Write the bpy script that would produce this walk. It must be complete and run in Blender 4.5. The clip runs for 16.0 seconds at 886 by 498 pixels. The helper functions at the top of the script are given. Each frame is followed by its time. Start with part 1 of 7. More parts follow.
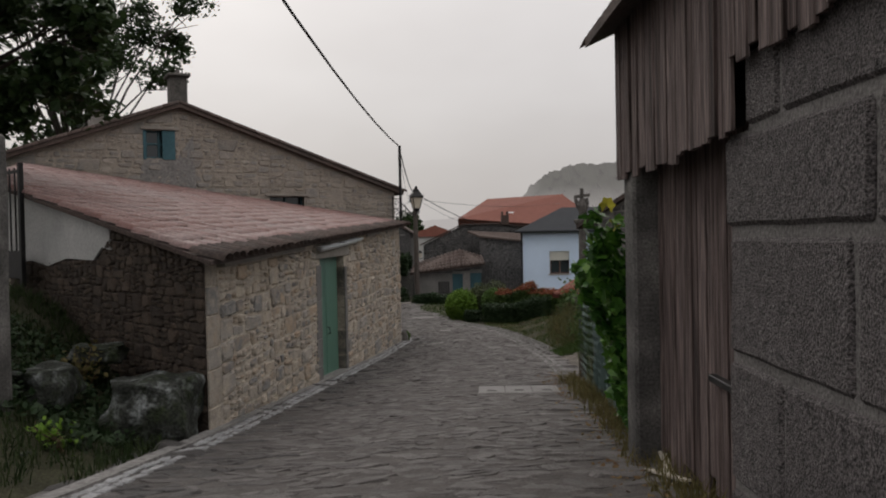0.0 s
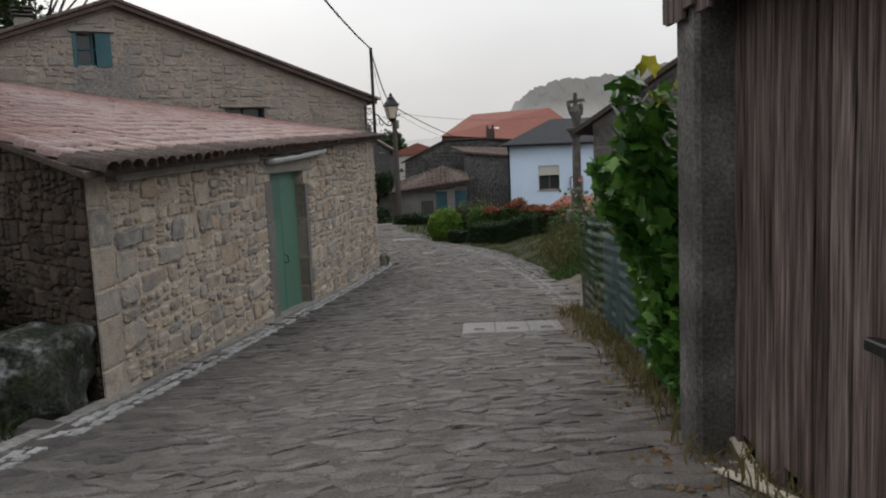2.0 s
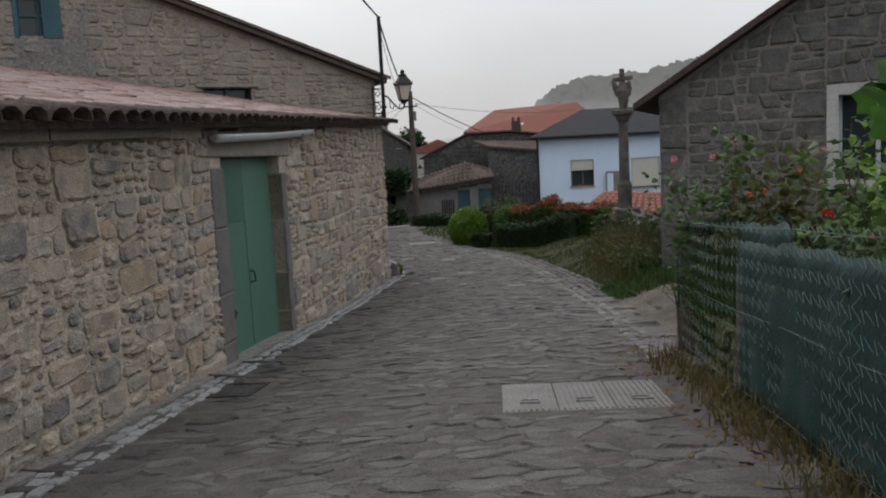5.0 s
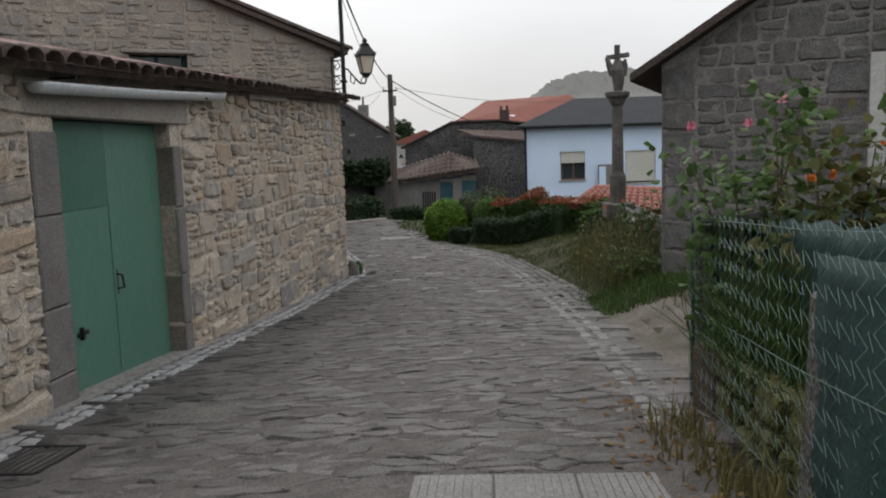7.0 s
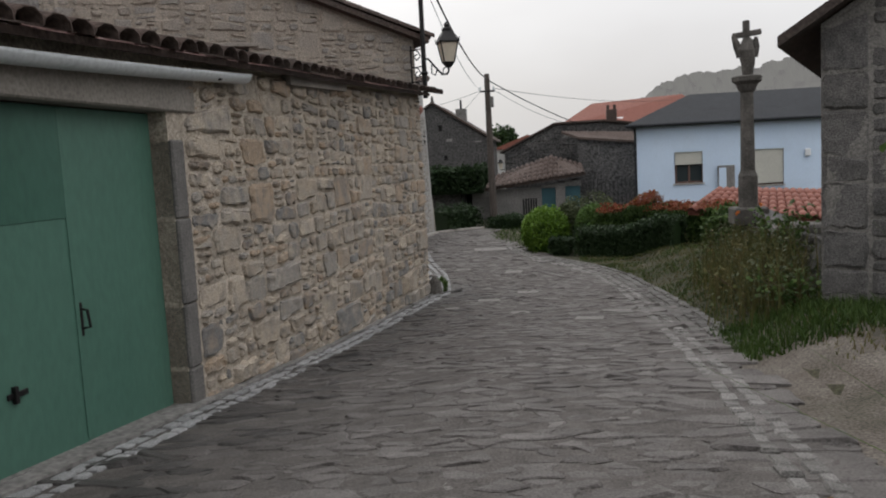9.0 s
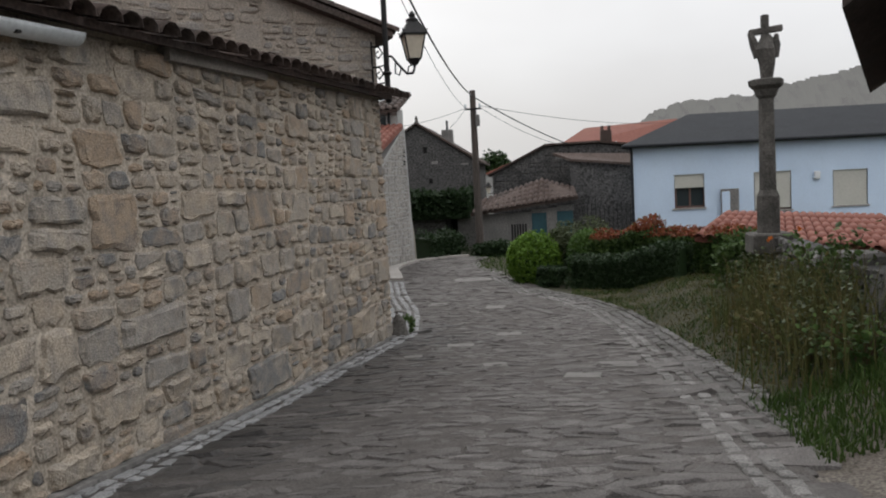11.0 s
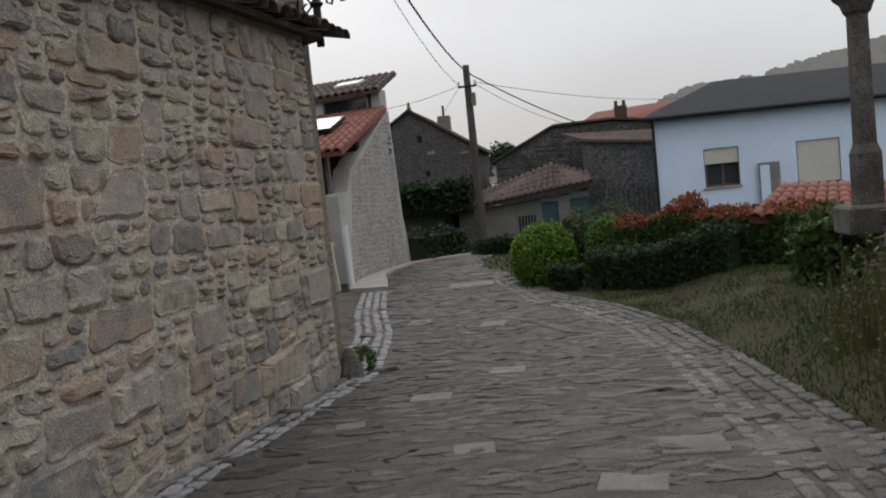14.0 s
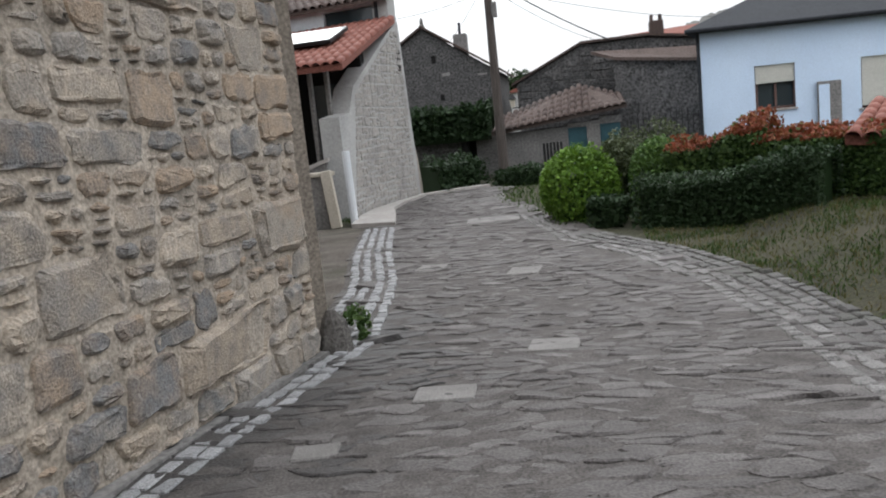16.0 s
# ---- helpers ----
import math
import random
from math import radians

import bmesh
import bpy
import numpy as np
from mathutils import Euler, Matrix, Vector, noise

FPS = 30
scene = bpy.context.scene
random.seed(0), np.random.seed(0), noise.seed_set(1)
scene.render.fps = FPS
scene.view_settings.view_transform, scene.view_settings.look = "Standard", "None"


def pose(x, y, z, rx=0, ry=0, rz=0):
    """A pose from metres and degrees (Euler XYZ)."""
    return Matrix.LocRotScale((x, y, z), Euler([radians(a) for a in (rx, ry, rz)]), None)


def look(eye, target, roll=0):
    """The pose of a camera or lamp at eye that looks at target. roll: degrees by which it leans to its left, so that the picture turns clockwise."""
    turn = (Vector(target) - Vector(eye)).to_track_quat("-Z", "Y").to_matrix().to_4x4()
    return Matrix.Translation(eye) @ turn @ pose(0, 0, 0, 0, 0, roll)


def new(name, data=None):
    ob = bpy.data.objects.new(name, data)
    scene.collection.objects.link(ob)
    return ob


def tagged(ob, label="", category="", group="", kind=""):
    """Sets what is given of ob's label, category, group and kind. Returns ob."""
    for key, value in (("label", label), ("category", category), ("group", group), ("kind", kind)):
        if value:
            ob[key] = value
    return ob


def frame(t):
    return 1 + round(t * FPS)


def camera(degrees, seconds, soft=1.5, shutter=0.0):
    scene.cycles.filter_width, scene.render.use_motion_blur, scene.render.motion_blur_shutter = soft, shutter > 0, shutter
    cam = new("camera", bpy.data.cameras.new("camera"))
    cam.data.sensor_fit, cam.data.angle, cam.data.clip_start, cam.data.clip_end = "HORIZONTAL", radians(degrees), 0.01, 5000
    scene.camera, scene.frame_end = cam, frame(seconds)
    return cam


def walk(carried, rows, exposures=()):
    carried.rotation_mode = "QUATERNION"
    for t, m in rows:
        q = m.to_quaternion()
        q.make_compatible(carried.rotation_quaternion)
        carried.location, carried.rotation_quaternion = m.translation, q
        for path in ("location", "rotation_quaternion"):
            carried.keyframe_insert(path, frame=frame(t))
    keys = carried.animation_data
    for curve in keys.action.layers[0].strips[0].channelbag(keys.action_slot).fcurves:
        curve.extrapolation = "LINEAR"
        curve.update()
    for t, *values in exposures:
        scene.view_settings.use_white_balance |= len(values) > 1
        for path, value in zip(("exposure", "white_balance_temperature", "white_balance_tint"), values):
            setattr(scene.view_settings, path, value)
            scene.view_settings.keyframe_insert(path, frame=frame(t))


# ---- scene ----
cam = camera(57.7, 16.0, soft=2.0)
METRES, EYE, TILT, LEAN, TURN = 18.5, 1.35, 0.0, 0.0, 0.1
ROWS = [
    (0.0, 0.0, 0.0, 0.0, -0.02, -1.01, 1.15),
    (0.5, 0.0017, 0.0306, -0.0016, -0.2, -4.53, 3.61),
    (1.0, 0.0064, 0.0616, -0.0044, -0.53, -5.35, 4.43),
    (1.5, 0.0067, 0.0913, -0.0065, -0.99, -5.35, 2.36),
    (2.0, 0.0082, 0.1216, -0.011, -1.07, -6.71, 2.48),
    (2.5, 0.0065, 0.1527, -0.0124, -1.09, -6.36, 2.57),
    (3.0, 0.0064, 0.1838, -0.0163, -1.43, -5.53, 3.46),
    (3.5, 0.0042, 0.2156, -0.0196, -1.16, -3.06, 1.65),
    (4.0, 0.0072, 0.2468, -0.0234, -1.82, -4.9, 2.29),
    (4.5, 0.0072, 0.279, -0.0245, 0.21, -6.29, 3.34),
    (7.0, 0.0361, 0.4353, -0.038, 0.01, -7.04, 1.91),
    (7.5, 0.0402, 0.465, -0.0409, -0.13, -7.33, 1.78),
    (8.0, 0.0437, 0.4925, -0.0425, -0.12, -7.28, 1.61),
    (8.5, 0.0437, 0.5208, -0.0441, 5.95, -6.14, 3.28),
    (9.0, 0.0459, 0.5489, -0.0464, 7.51, -6.14, 3.05),
    (9.5, 0.0478, 0.5788, -0.0495, 8.89, -10.13, 2.29),
    (10.0, 0.0481, 0.6101, -0.0516, 7.37, -5.66, 1.1),
    (12.5, 0.0577, 0.7672, -0.064, 7.92, -3.32, 5.03),
    (13.0, 0.0576, 0.8009, -0.0664, 8.1, -3.0, 2.3),
    (13.5, 0.0581, 0.8345, -0.0688, 7.98, -4.94, 4.65),
    (14.0, 0.0547, 0.8655, -0.0712, 7.94, -4.28, 5.87),
    (14.5, 0.0516, 0.8962, -0.0743, 8.28, -4.43, 6.55),
    (15.0, 0.0453, 0.9264, -0.0773, 8.43, -7.16, 7.83),
    (15.5, 0.0412, 0.9584, -0.0814, 8.55, -9.36, 8.11),
    (16.0, 0.0343, 0.9891, -0.0841, 9.0, -8.93, 5.88),
]
walk(cam, [(t, pose(0, 0, EYE, TILT, LEAN, TURN) @ pose(METRES * x, METRES * y, METRES * z, 90 + pitch, roll, yaw)) for t, x, y, z, yaw, pitch, roll in ROWS],
     [(0.0, -0.42, 6300, 10), (0.5, -0.26, 6150, 9), (1.0, -0.08, 6150, 9), (1.5, -0.1, 6150, 8), (2.5, 0.06, 6000, 7), (3.5, -0.12, 6000, 7), (4.5, -0.18, 5950, 7), (7.0, 0.1, 6000, 7), (8.0, 0.34, 6050, 7), (8.5, -0.12, 6100, 8), (9.0, -0.02, 6100, 8), (9.5, 0.18, 6080, 8), (10.0, 0.15, 6050, 7), (12.5, -0.32, 6050, 8), (13.0, -0.37, 6050, 8), (13.5, -0.08, 6000, 8), (14.0, -0.22, 6000, 8), (14.5, -0.33, 6000, 8), (15.5, 0.1, 5900, 8), (16.0, 0.58, 5850, 7)])

# ---- light ----
world = bpy.data.worlds.new("overcast_sky")
scene.world = world
world.use_nodes = True
wn, wl = world.node_tree.nodes, world.node_tree.links
for n_ in list(wn):
    wn.remove(n_)
w_out = wn.new("ShaderNodeOutputWorld")
w_bg = wn.new("ShaderNodeBackground")
w_sky = wn.new("ShaderNodeTexSky")
w_sky.sky_type, w_sky.sun_disc = "NISHITA", False
w_sky.sun_elevation, w_sky.sun_rotation = radians(34), radians(-25)
w_sky.air_density, w_sky.dust_density = 1.0, 4.0
w_bg.inputs["Strength"].default_value = 0.1
# cloud deck in front of the clear sky: grey-white, a little brighter towards the hidden sun
w_co = wn.new("ShaderNodeTexCoord")
w_map = wn.new("ShaderNodeMapping")
w_map.inputs["Scale"].default_value = (1.2, 1.2, 2.6)
w_noise = wn.new("ShaderNodeTexNoise")
w_noise.inputs["Scale"].default_value, w_noise.inputs["Detail"].default_value = 1.6, 4.0
w_ramp = wn.new("ShaderNodeValToRGB")
w_ramp.color_ramp.elements[0].position, w_ramp.color_ramp.elements[0].color = 0.30, (6.2, 5.78, 5.5, 1)
w_ramp.color_ramp.elements[1].position, w_ramp.color_ramp.elements[1].color = 0.72, (7.6, 7.2, 6.9, 1)
w_mix = wn.new("ShaderNodeMix")
w_mix.data_type = "RGBA"
w_mix.inputs["Factor"].default_value = 0.93
wl.new(w_co.outputs["Generated"], w_map.inputs["Vector"])
wl.new(w_map.outputs["Vector"], w_noise.inputs["Vector"])
wl.new(w_noise.outputs["Fac"], w_ramp.inputs["Fac"])
wl.new(w_sky.outputs["Color"], w_mix.inputs["A"])
# an overcast sky brightens from the horizon to the zenith
w_sep, w_up, w_gain = wn.new("ShaderNodeSeparateXYZ"), wn.new("ShaderNodeMapRange"), wn.new("ShaderNodeMix")
w_up.inputs["To Min"].default_value, w_up.inputs["To Max"].default_value = 1.0, 2.8
w_gain.data_type, w_gain.blend_type = "RGBA", "MULTIPLY"
w_gain.inputs["Factor"].default_value = 1.0
wl.new(w_co.outputs["Generated"], w_sep.inputs[0])
wl.new(w_sep.outputs["Z"], w_up.inputs["Value"])
wl.new(w_ramp.outputs["Color"], w_gain.inputs["A"])
wl.new(w_up.outputs["Result"], w_gain.inputs["B"])
wl.new(w_gain.outputs["Result"], w_mix.inputs["B"])
wl.new(w_mix.outputs["Result"], w_bg.inputs["Color"])
wl.new(w_bg.outputs["Background"], w_out.inputs["Surface"])

sun_data = bpy.data.lights.new("sun", "SUN")
sun_data.energy, sun_data.angle, sun_data.color = 0.6, radians(25), (1.0, 0.93, 0.85)
sun = new("sun", sun_data)
sun.matrix_world = look((0, 0, 40), (16, -35, 14))


# ---- materials ----
def material(name, stops, scale=3.0, rough=0.85, bump=0.3, grain=60.0, grain_mix=0.25, metal=0.0, pieces=0.0, stretch=(1, 1, 1), spec=0.3, stain=None, stain_scale=0.7, stain_amount=0.5):
    """A rough natural surface: colour stops by noise, fine grain, relief; pieces: how far single pieces differ; stain: a second colour in blotches."""
    m = bpy.data.materials.new(name)
    m.use_nodes = True
    nt = m.node_tree
    N, L = nt.nodes, nt.links
    bsdf = N["Principled BSDF"]
    bsdf.inputs["Roughness"].default_value = rough
    bsdf.inputs["Metallic"].default_value = metal
    bsdf.inputs["Specular IOR Level"].default_value = spec
    co = N.new("ShaderNodeTexCoord")
    geo = N.new("ShaderNodeNewGeometry")
    info = N.new("ShaderNodeObjectInfo")
    mp = N.new("ShaderNodeMapping")
    mp.inputs["Scale"].default_value = stretch
    L.new(geo.outputs["Position"], mp.inputs["Vector"])
    big = N.new("ShaderNodeTexNoise")
    big.inputs["Scale"].default_value, big.inputs["Detail"].default_value = scale, 5.0
    L.new(mp.outputs["Vector"], big.inputs["Vector"])
    fine = N.new("ShaderNodeTexNoise")
    fine.inputs["Scale"].default_value, fine.inputs["Detail"].default_value = grain, 3.0
    L.new(mp.outputs["Vector"], fine.inputs["Vector"])
    rnd = N.new("ShaderNodeMath")
    rnd.operation = "ADD"
    L.new(info.outputs["Random"], rnd.inputs[0])
    L.new(geo.outputs["Random Per Island"], rnd.inputs[1])
    frac = N.new("ShaderNodeMath")
    frac.operation = "FRACT"
    L.new(rnd.outputs[0], frac.inputs[0])
    fac = N.new("ShaderNodeMix")
    fac.data_type = "FLOAT"
    fac.inputs["Factor"].default_value = pieces
    spread = N.new("ShaderNodeMapRange")
    spread.inputs["From Min"].default_value, spread.inputs["From Max"].default_value = 0.28, 0.72
    L.new(big.outputs["Fac"], spread.inputs["Value"])
    L.new(spread.outputs["Result"], fac.inputs["A"])
    L.new(frac.outputs[0], fac.inputs["B"])
    ramp = N.new("ShaderNodeValToRGB")
    els = ramp.color_ramp.elements
    for i, c in enumerate(stops):
        p = i / max(1, len(stops) - 1)
        e = els[i] if i < 2 else els.new(p)
        e.position = p
    for e, c in zip(sorted(els, key=lambda q: q.position), stops):
        e.color = (*c, 1)
    L.new(fac.outputs["Result"], ramp.inputs["Fac"])
    grey = N.new("ShaderNodeMapRange")
    grey.inputs["From Min"].default_value, grey.inputs["From Max"].default_value = 0.3, 0.7
    grey.inputs["To Min"].default_value, grey.inputs["To Max"].default_value = 1 - 1.6 * grain_mix, 1 + 1.2 * grain_mix
    L.new(fine.outputs["Fac"], grey.inputs["Value"])
    mul = N.new("ShaderNodeMix")
    mul.data_type, mul.blend_type = "RGBA", "MULTIPLY"
    mul.inputs["Factor"].default_value = 1.0
    last = ramp.outputs["Color"]
    if stain:
        sn = N.new("ShaderNodeTexNoise")
        sn.inputs["Scale"].default_value, sn.inputs["Detail"].default_value = stain_scale, 6.0
        L.new(geo.outputs["Position"], sn.inputs["Vector"])
        sr = N.new("ShaderNodeMapRange")
        sr.inputs["From Min"].default_value, sr.inputs["From Max"].default_value = 0.5, 0.68
        sr.inputs["To Max"].default_value = stain_amount
        L.new(sn.outputs["Fac"], sr.inputs["Value"])
        sm = N.new("ShaderNodeMix")
        sm.data_type = "RGBA"
        sm.inputs["B"].default_value = (*stain, 1)
        L.new(sr.outputs["Result"], sm.inputs["Factor"])
        L.new(last, sm.inputs["A"])
        last = sm.outputs["Result"]
    L.new(last, mul.inputs["A"])
    L.new(grey.outputs["Result"], mul.inputs["B"])
    L.new(mul.outputs["Result"], bsdf.inputs["Base Color"])
    if bump:
        add = N.new("ShaderNodeMath")
        add.operation = "ADD"
        L.new(big.outputs["Fac"], add.inputs[0])
        L.new(fine.outputs["Fac"], add.inputs[1])
        bp = N.new("ShaderNodeBump")
        bp.inputs["Strength"].default_value, bp.inputs["Distance"].default_value = bump, 0.02
        L.new(add.outputs[0], bp.inputs["Height"])
        L.new(bp.outputs["Normal"], bsdf.inputs["Normal"])
    return m


def leafy(name, stops, rough=0.55, through_light=0.25):
    m = material(name, stops, scale=1.5, rough=rough, bump=0.0, grain=25, grain_mix=0.12, pieces=0.65, spec=0.25)
    nt = m.node_tree
    N, L = nt.nodes, nt.links
    bsdf = N["Principled BSDF"]
    tr = N.new("ShaderNodeBsdfTranslucent")
    src = bsdf.inputs["Base Color"].links[0].from_socket
    L.new(src, tr.inputs["Color"])
    mx = N.new("ShaderNodeMixShader")
    mx.inputs["Fac"].default_value = through_light
    L.new(bsdf.outputs[0], mx.inputs[1])
    L.new(tr.outputs[0], mx.inputs[2])
    L.new(mx.outputs[0], N["Material Output"].inputs["Surface"])
    return m


def glass(name, tint=(0.03, 0.04, 0.045)):
    m = bpy.data.materials.new(name)
    m.use_nodes = True
    b = m.node_tree.nodes["Principled BSDF"]
    b.inputs["Base Color"].default_value = (*tint, 1)
    b.inputs["Roughness"].default_value = 0.06
    b.inputs["Specular IOR Level"].default_value = 0.5
    return m


M_soil = material("soil_and_grass", [(0.020, 0.019, 0.012), (0.037, 0.037, 0.018), (0.058, 0.052, 0.032)], scale=1.2, rough=0.95, bump=0.8, grain=40, grain_mix=0.4)
M_gravel = material("trodden_gravel", [(0.070, 0.060, 0.050), (0.11, 0.095, 0.080), (0.155, 0.138, 0.12)], scale=2.2, rough=0.95, bump=0.7, grain=55, grain_mix=0.4, stain=(0.035, 0.040, 0.020), stain_scale=0.9, stain_amount=0.7)
M_bed = material("paving_bed", [(0.066, 0.060, 0.056), (0.118, 0.108, 0.101)], scale=6, rough=0.95, bump=0.4, grain=80, grain_mix=0.3)
M_flag = material("paving_stone", [(0.062, 0.056, 0.053), (0.094, 0.086, 0.082), (0.125, 0.115, 0.110), (0.170, 0.158, 0.152)], scale=5, rough=0.7, bump=0.45, grain=80, grain_mix=0.26, pieces=0.4, stain=(0.058, 0.053, 0.050), stain_scale=2.2, stain_amount=0.6)
M_flag_dark = material("dark_paving_stone", [(0.040, 0.037, 0.036), (0.062, 0.058, 0.056), (0.090, 0.084, 0.081)], scale=5, rough=0.6, bump=0.45, grain=80, grain_mix=0.26, pieces=0.4)
M_sett = material("granite_sett", [(0.20, 0.203, 0.206), (0.28, 0.283, 0.286), (0.37, 0.372, 0.374)], scale=6, rough=0.8, bump=0.25, grain=110, grain_mix=0.25, pieces=0.6)
M_sett_old = material("dull_sett", [(0.085, 0.082, 0.078), (0.125, 0.120, 0.115), (0.18, 0.175, 0.168)], scale=6, rough=0.85, bump=0.3, grain=90, grain_mix=0.3, pieces=0.6, stain=(0.05, 0.055, 0.035), stain_scale=1.5)
M_sett_mid = material("worn_sett", [(0.125, 0.120, 0.114), (0.180, 0.174, 0.167), (0.25, 0.242, 0.233)], scale=6, rough=0.85, bump=0.3, grain=90, grain_mix=0.3, pieces=0.6, stain=(0.08, 0.075, 0.068), stain_scale=1.8)
M_cover = material("worn_cover_slab", [(0.155, 0.147, 0.138), (0.22, 0.211, 0.20)], scale=5, rough=0.8, bump=0.3, grain=100, grain_mix=0.22, pieces=0.4, stain=(0.10, 0.095, 0.09), stain_scale=3)
M_slab = material("pale_slab", [(0.30, 0.28, 0.26), (0.40, 0.38, 0.355)], scale=4, rough=0.8, bump=0.25, grain=120, grain_mix=0.2)
M_rubble = material("rubble_stone", [(0.150, 0.155, 0.165), (0.44, 0.370, 0.290), (0.31, 0.290, 0.266), (0.50, 0.430, 0.345), (0.20, 0.200, 0.20), (0.40, 0.31, 0.225), (0.36, 0.325, 0.28), (0.47, 0.385, 0.29)], scale=7, rough=0.88, bump=0.55, grain=85, grain_mix=0.24, pieces=0.85, stain=(0.19, 0.172, 0.155), stain_scale=9.0, stain_amount=0.5)
M_mortar = material("lime_mortar", [(0.35, 0.303, 0.245), (0.45, 0.394, 0.325), (0.53, 0.470, 0.395)], scale=3.5, rough=0.95, bump=0.5, grain=45, grain_mix=0.25, stain=(0.22, 0.205, 0.185), stain_scale=1.6, stain_amount=0.5)
M_gable = material("gable_stone", [(0.18, 0.174, 0.168), (0.33, 0.29, 0.245), (0.25, 0.236, 0.22), (0.40, 0.352, 0.30)], scale=2.5, rough=0.9, bump=0.35, grain=70, grain_mix=0.3, pieces=0.7, stain=(0.15, 0.146, 0.142), stain_scale=0.8, stain_amount=0.4)
M_pale_rubble = material("pale_rubble", [(0.27, 0.255, 0.235), (0.40, 0.375, 0.345), (0.33, 0.315, 0.295), (0.46, 0.435, 0.40)], scale=4, rough=0.92, bump=0.5, grain=45, grain_mix=0.3, pieces=0.5, stain=(0.22, 0.21, 0.195), stain_scale=1.4, stain_amount=0.5)
M_gable_mortar = material("gable_mortar", [(0.25, 0.222, 0.19), (0.35, 0.31, 0.262)], scale=2, rough=0.95, bump=0.3, grain=40)
M_brown = material("brown_rubble", [(0.030, 0.024, 0.020), (0.060, 0.046, 0.036), (0.092, 0.069, 0.053)], scale=4, rough=0.95, bump=0.5, grain=55, grain_mix=0.3, pieces=0.6)
M_brown_joint = material("brown_joint", [(0.030, 0.024, 0.020), (0.058, 0.045, 0.036)], scale=4, rough=0.95, bump=0.5, grain=45)
M_chapel = material("chapel_granite", [(0.074, 0.073, 0.073), (0.140, 0.134, 0.130), (0.102, 0.098, 0.096), (0.175, 0.166, 0.156)], scale=7, rough=0.9, bump=0.6, grain=75, grain_mix=0.35, pieces=0.6, stain=(0.06, 0.06, 0.057), stain_scale=4, stain_amount=0.5)
M_chapel_mortar = material("chapel_mortar", [(0.150, 0.143, 0.135), (0.225, 0.215, 0.20)], scale=3, rough=0.95, bump=0.4, grain=50)
M_dark = material("old_dark_wall", [(0.050, 0.050, 0.051), (0.085, 0.083, 0.082), (0.125, 0.120, 0.116)], scale=3.0, rough=0.95, bump=0.5, grain=14, grain_mix=0.45, pieces=0.5)
M_render = material("grey_render", [(0.17, 0.165, 0.16), (0.24, 0.23, 0.22)], scale=1.2, rough=0.9, bump=0.2, grain=20, stain=(0.10, 0.10, 0.095))
M_white = material("blue_white_paint", [(0.55, 0.67, 0.84), (0.59, 0.71, 0.87)], scale=0.8, rough=0.7, bump=0.06, grain=30, grain_mix=0.04, stain=(0.46, 0.55, 0.67), stain_scale=0.5, stain_amount=0.3)
M_plaster = material("old_plaster", [(0.36, 0.36, 0.35), (0.46, 0.455, 0.44)], scale=1.3, rough=0.9, bump=0.15, grain=25, grain_mix=0.1, stain=(0.22, 0.21, 0.20))
M_tile = material("clay_tile", [(0.140, 0.073, 0.063), (0.185, 0.098, 0.086), (0.220, 0.135, 0.122), (0.165, 0.110, 0.101)], scale=1.6, rough=0.55, bump=0.25, grain=40, grain_mix=0.25, pieces=0.38, stain=(0.235, 0.195, 0.187), stain_scale=0.6, stain_amount=0.45, spec=0.45)
M_tile_old = material("weathered_tile", [(0.046, 0.034, 0.030), (0.076, 0.054, 0.046), (0.105, 0.082, 0.072)], scale=2.5, rough=0.9, bump=0.3, grain=30, grain_mix=0.3, pieces=0.6, stain=(0.045, 0.044, 0.041))
M_tile_red = material("bright_tile", [(0.165, 0.062, 0.046), (0.225, 0.090, 0.066)], scale=2.5, rough=0.8, bump=0.2, grain=30, pieces=0.4)
M_slate = material("slate_roof", [(0.022, 0.024, 0.028), (0.036, 0.039, 0.044)], scale=1.5, rough=0.85, bump=0.2, grain=18, pieces=0.5, spec=0.15)
M_wood = material("weathered_board", [(0.016, 0.012, 0.011), (0.060, 0.041, 0.037), (0.150, 0.116, 0.108), (0.044, 0.028, 0.025)], scale=2.2, rough=0.85, bump=0.8, grain=9, grain_mix=0.45, pieces=0.3, stretch=(9, 9, 0.35))
M_wood_dark = material("dark_board", [(0.014, 0.012, 0.011), (0.030, 0.026, 0.024)], scale=3, rough=0.9, bump=0.4, grain=30, stretch=(10, 10, 0.8), pieces=0.4)
M_granite = material("rough_granite", [(0.055, 0.050, 0.050), (0.092, 0.083, 0.082), (0.13, 0.119, 0.117)], scale=14, rough=0.85, bump=1.0, grain=80, grain_mix=0.6, pieces=0.3)
M_cement = material("cement_joint", [(0.115, 0.108, 0.104), (0.165, 0.156, 0.150)], scale=5, rough=0.9, bump=0.5, grain=50, grain_mix=0.25)
M_pillar = material("concrete_pillar", [(0.050, 0.048, 0.046), (0.105, 0.10, 0.095), (0.18, 0.172, 0.162)], scale=2.6, rough=0.9, bump=0.5, grain=50, grain_mix=0.3, stain=(0.04, 0.039, 0.037), stain_scale=2.0, stain_amount=0.6)
M_rock = material("mossy_boulder", [(0.014, 0.016, 0.012), (0.034, 0.037, 0.032), (0.20, 0.215, 0.215)], scale=5, rough=0.92, bump=1.0, grain=30, grain_mix=0.45, stain=(0.020, 0.028, 0.010), stain_scale=4.5, stain_amount=0.9)
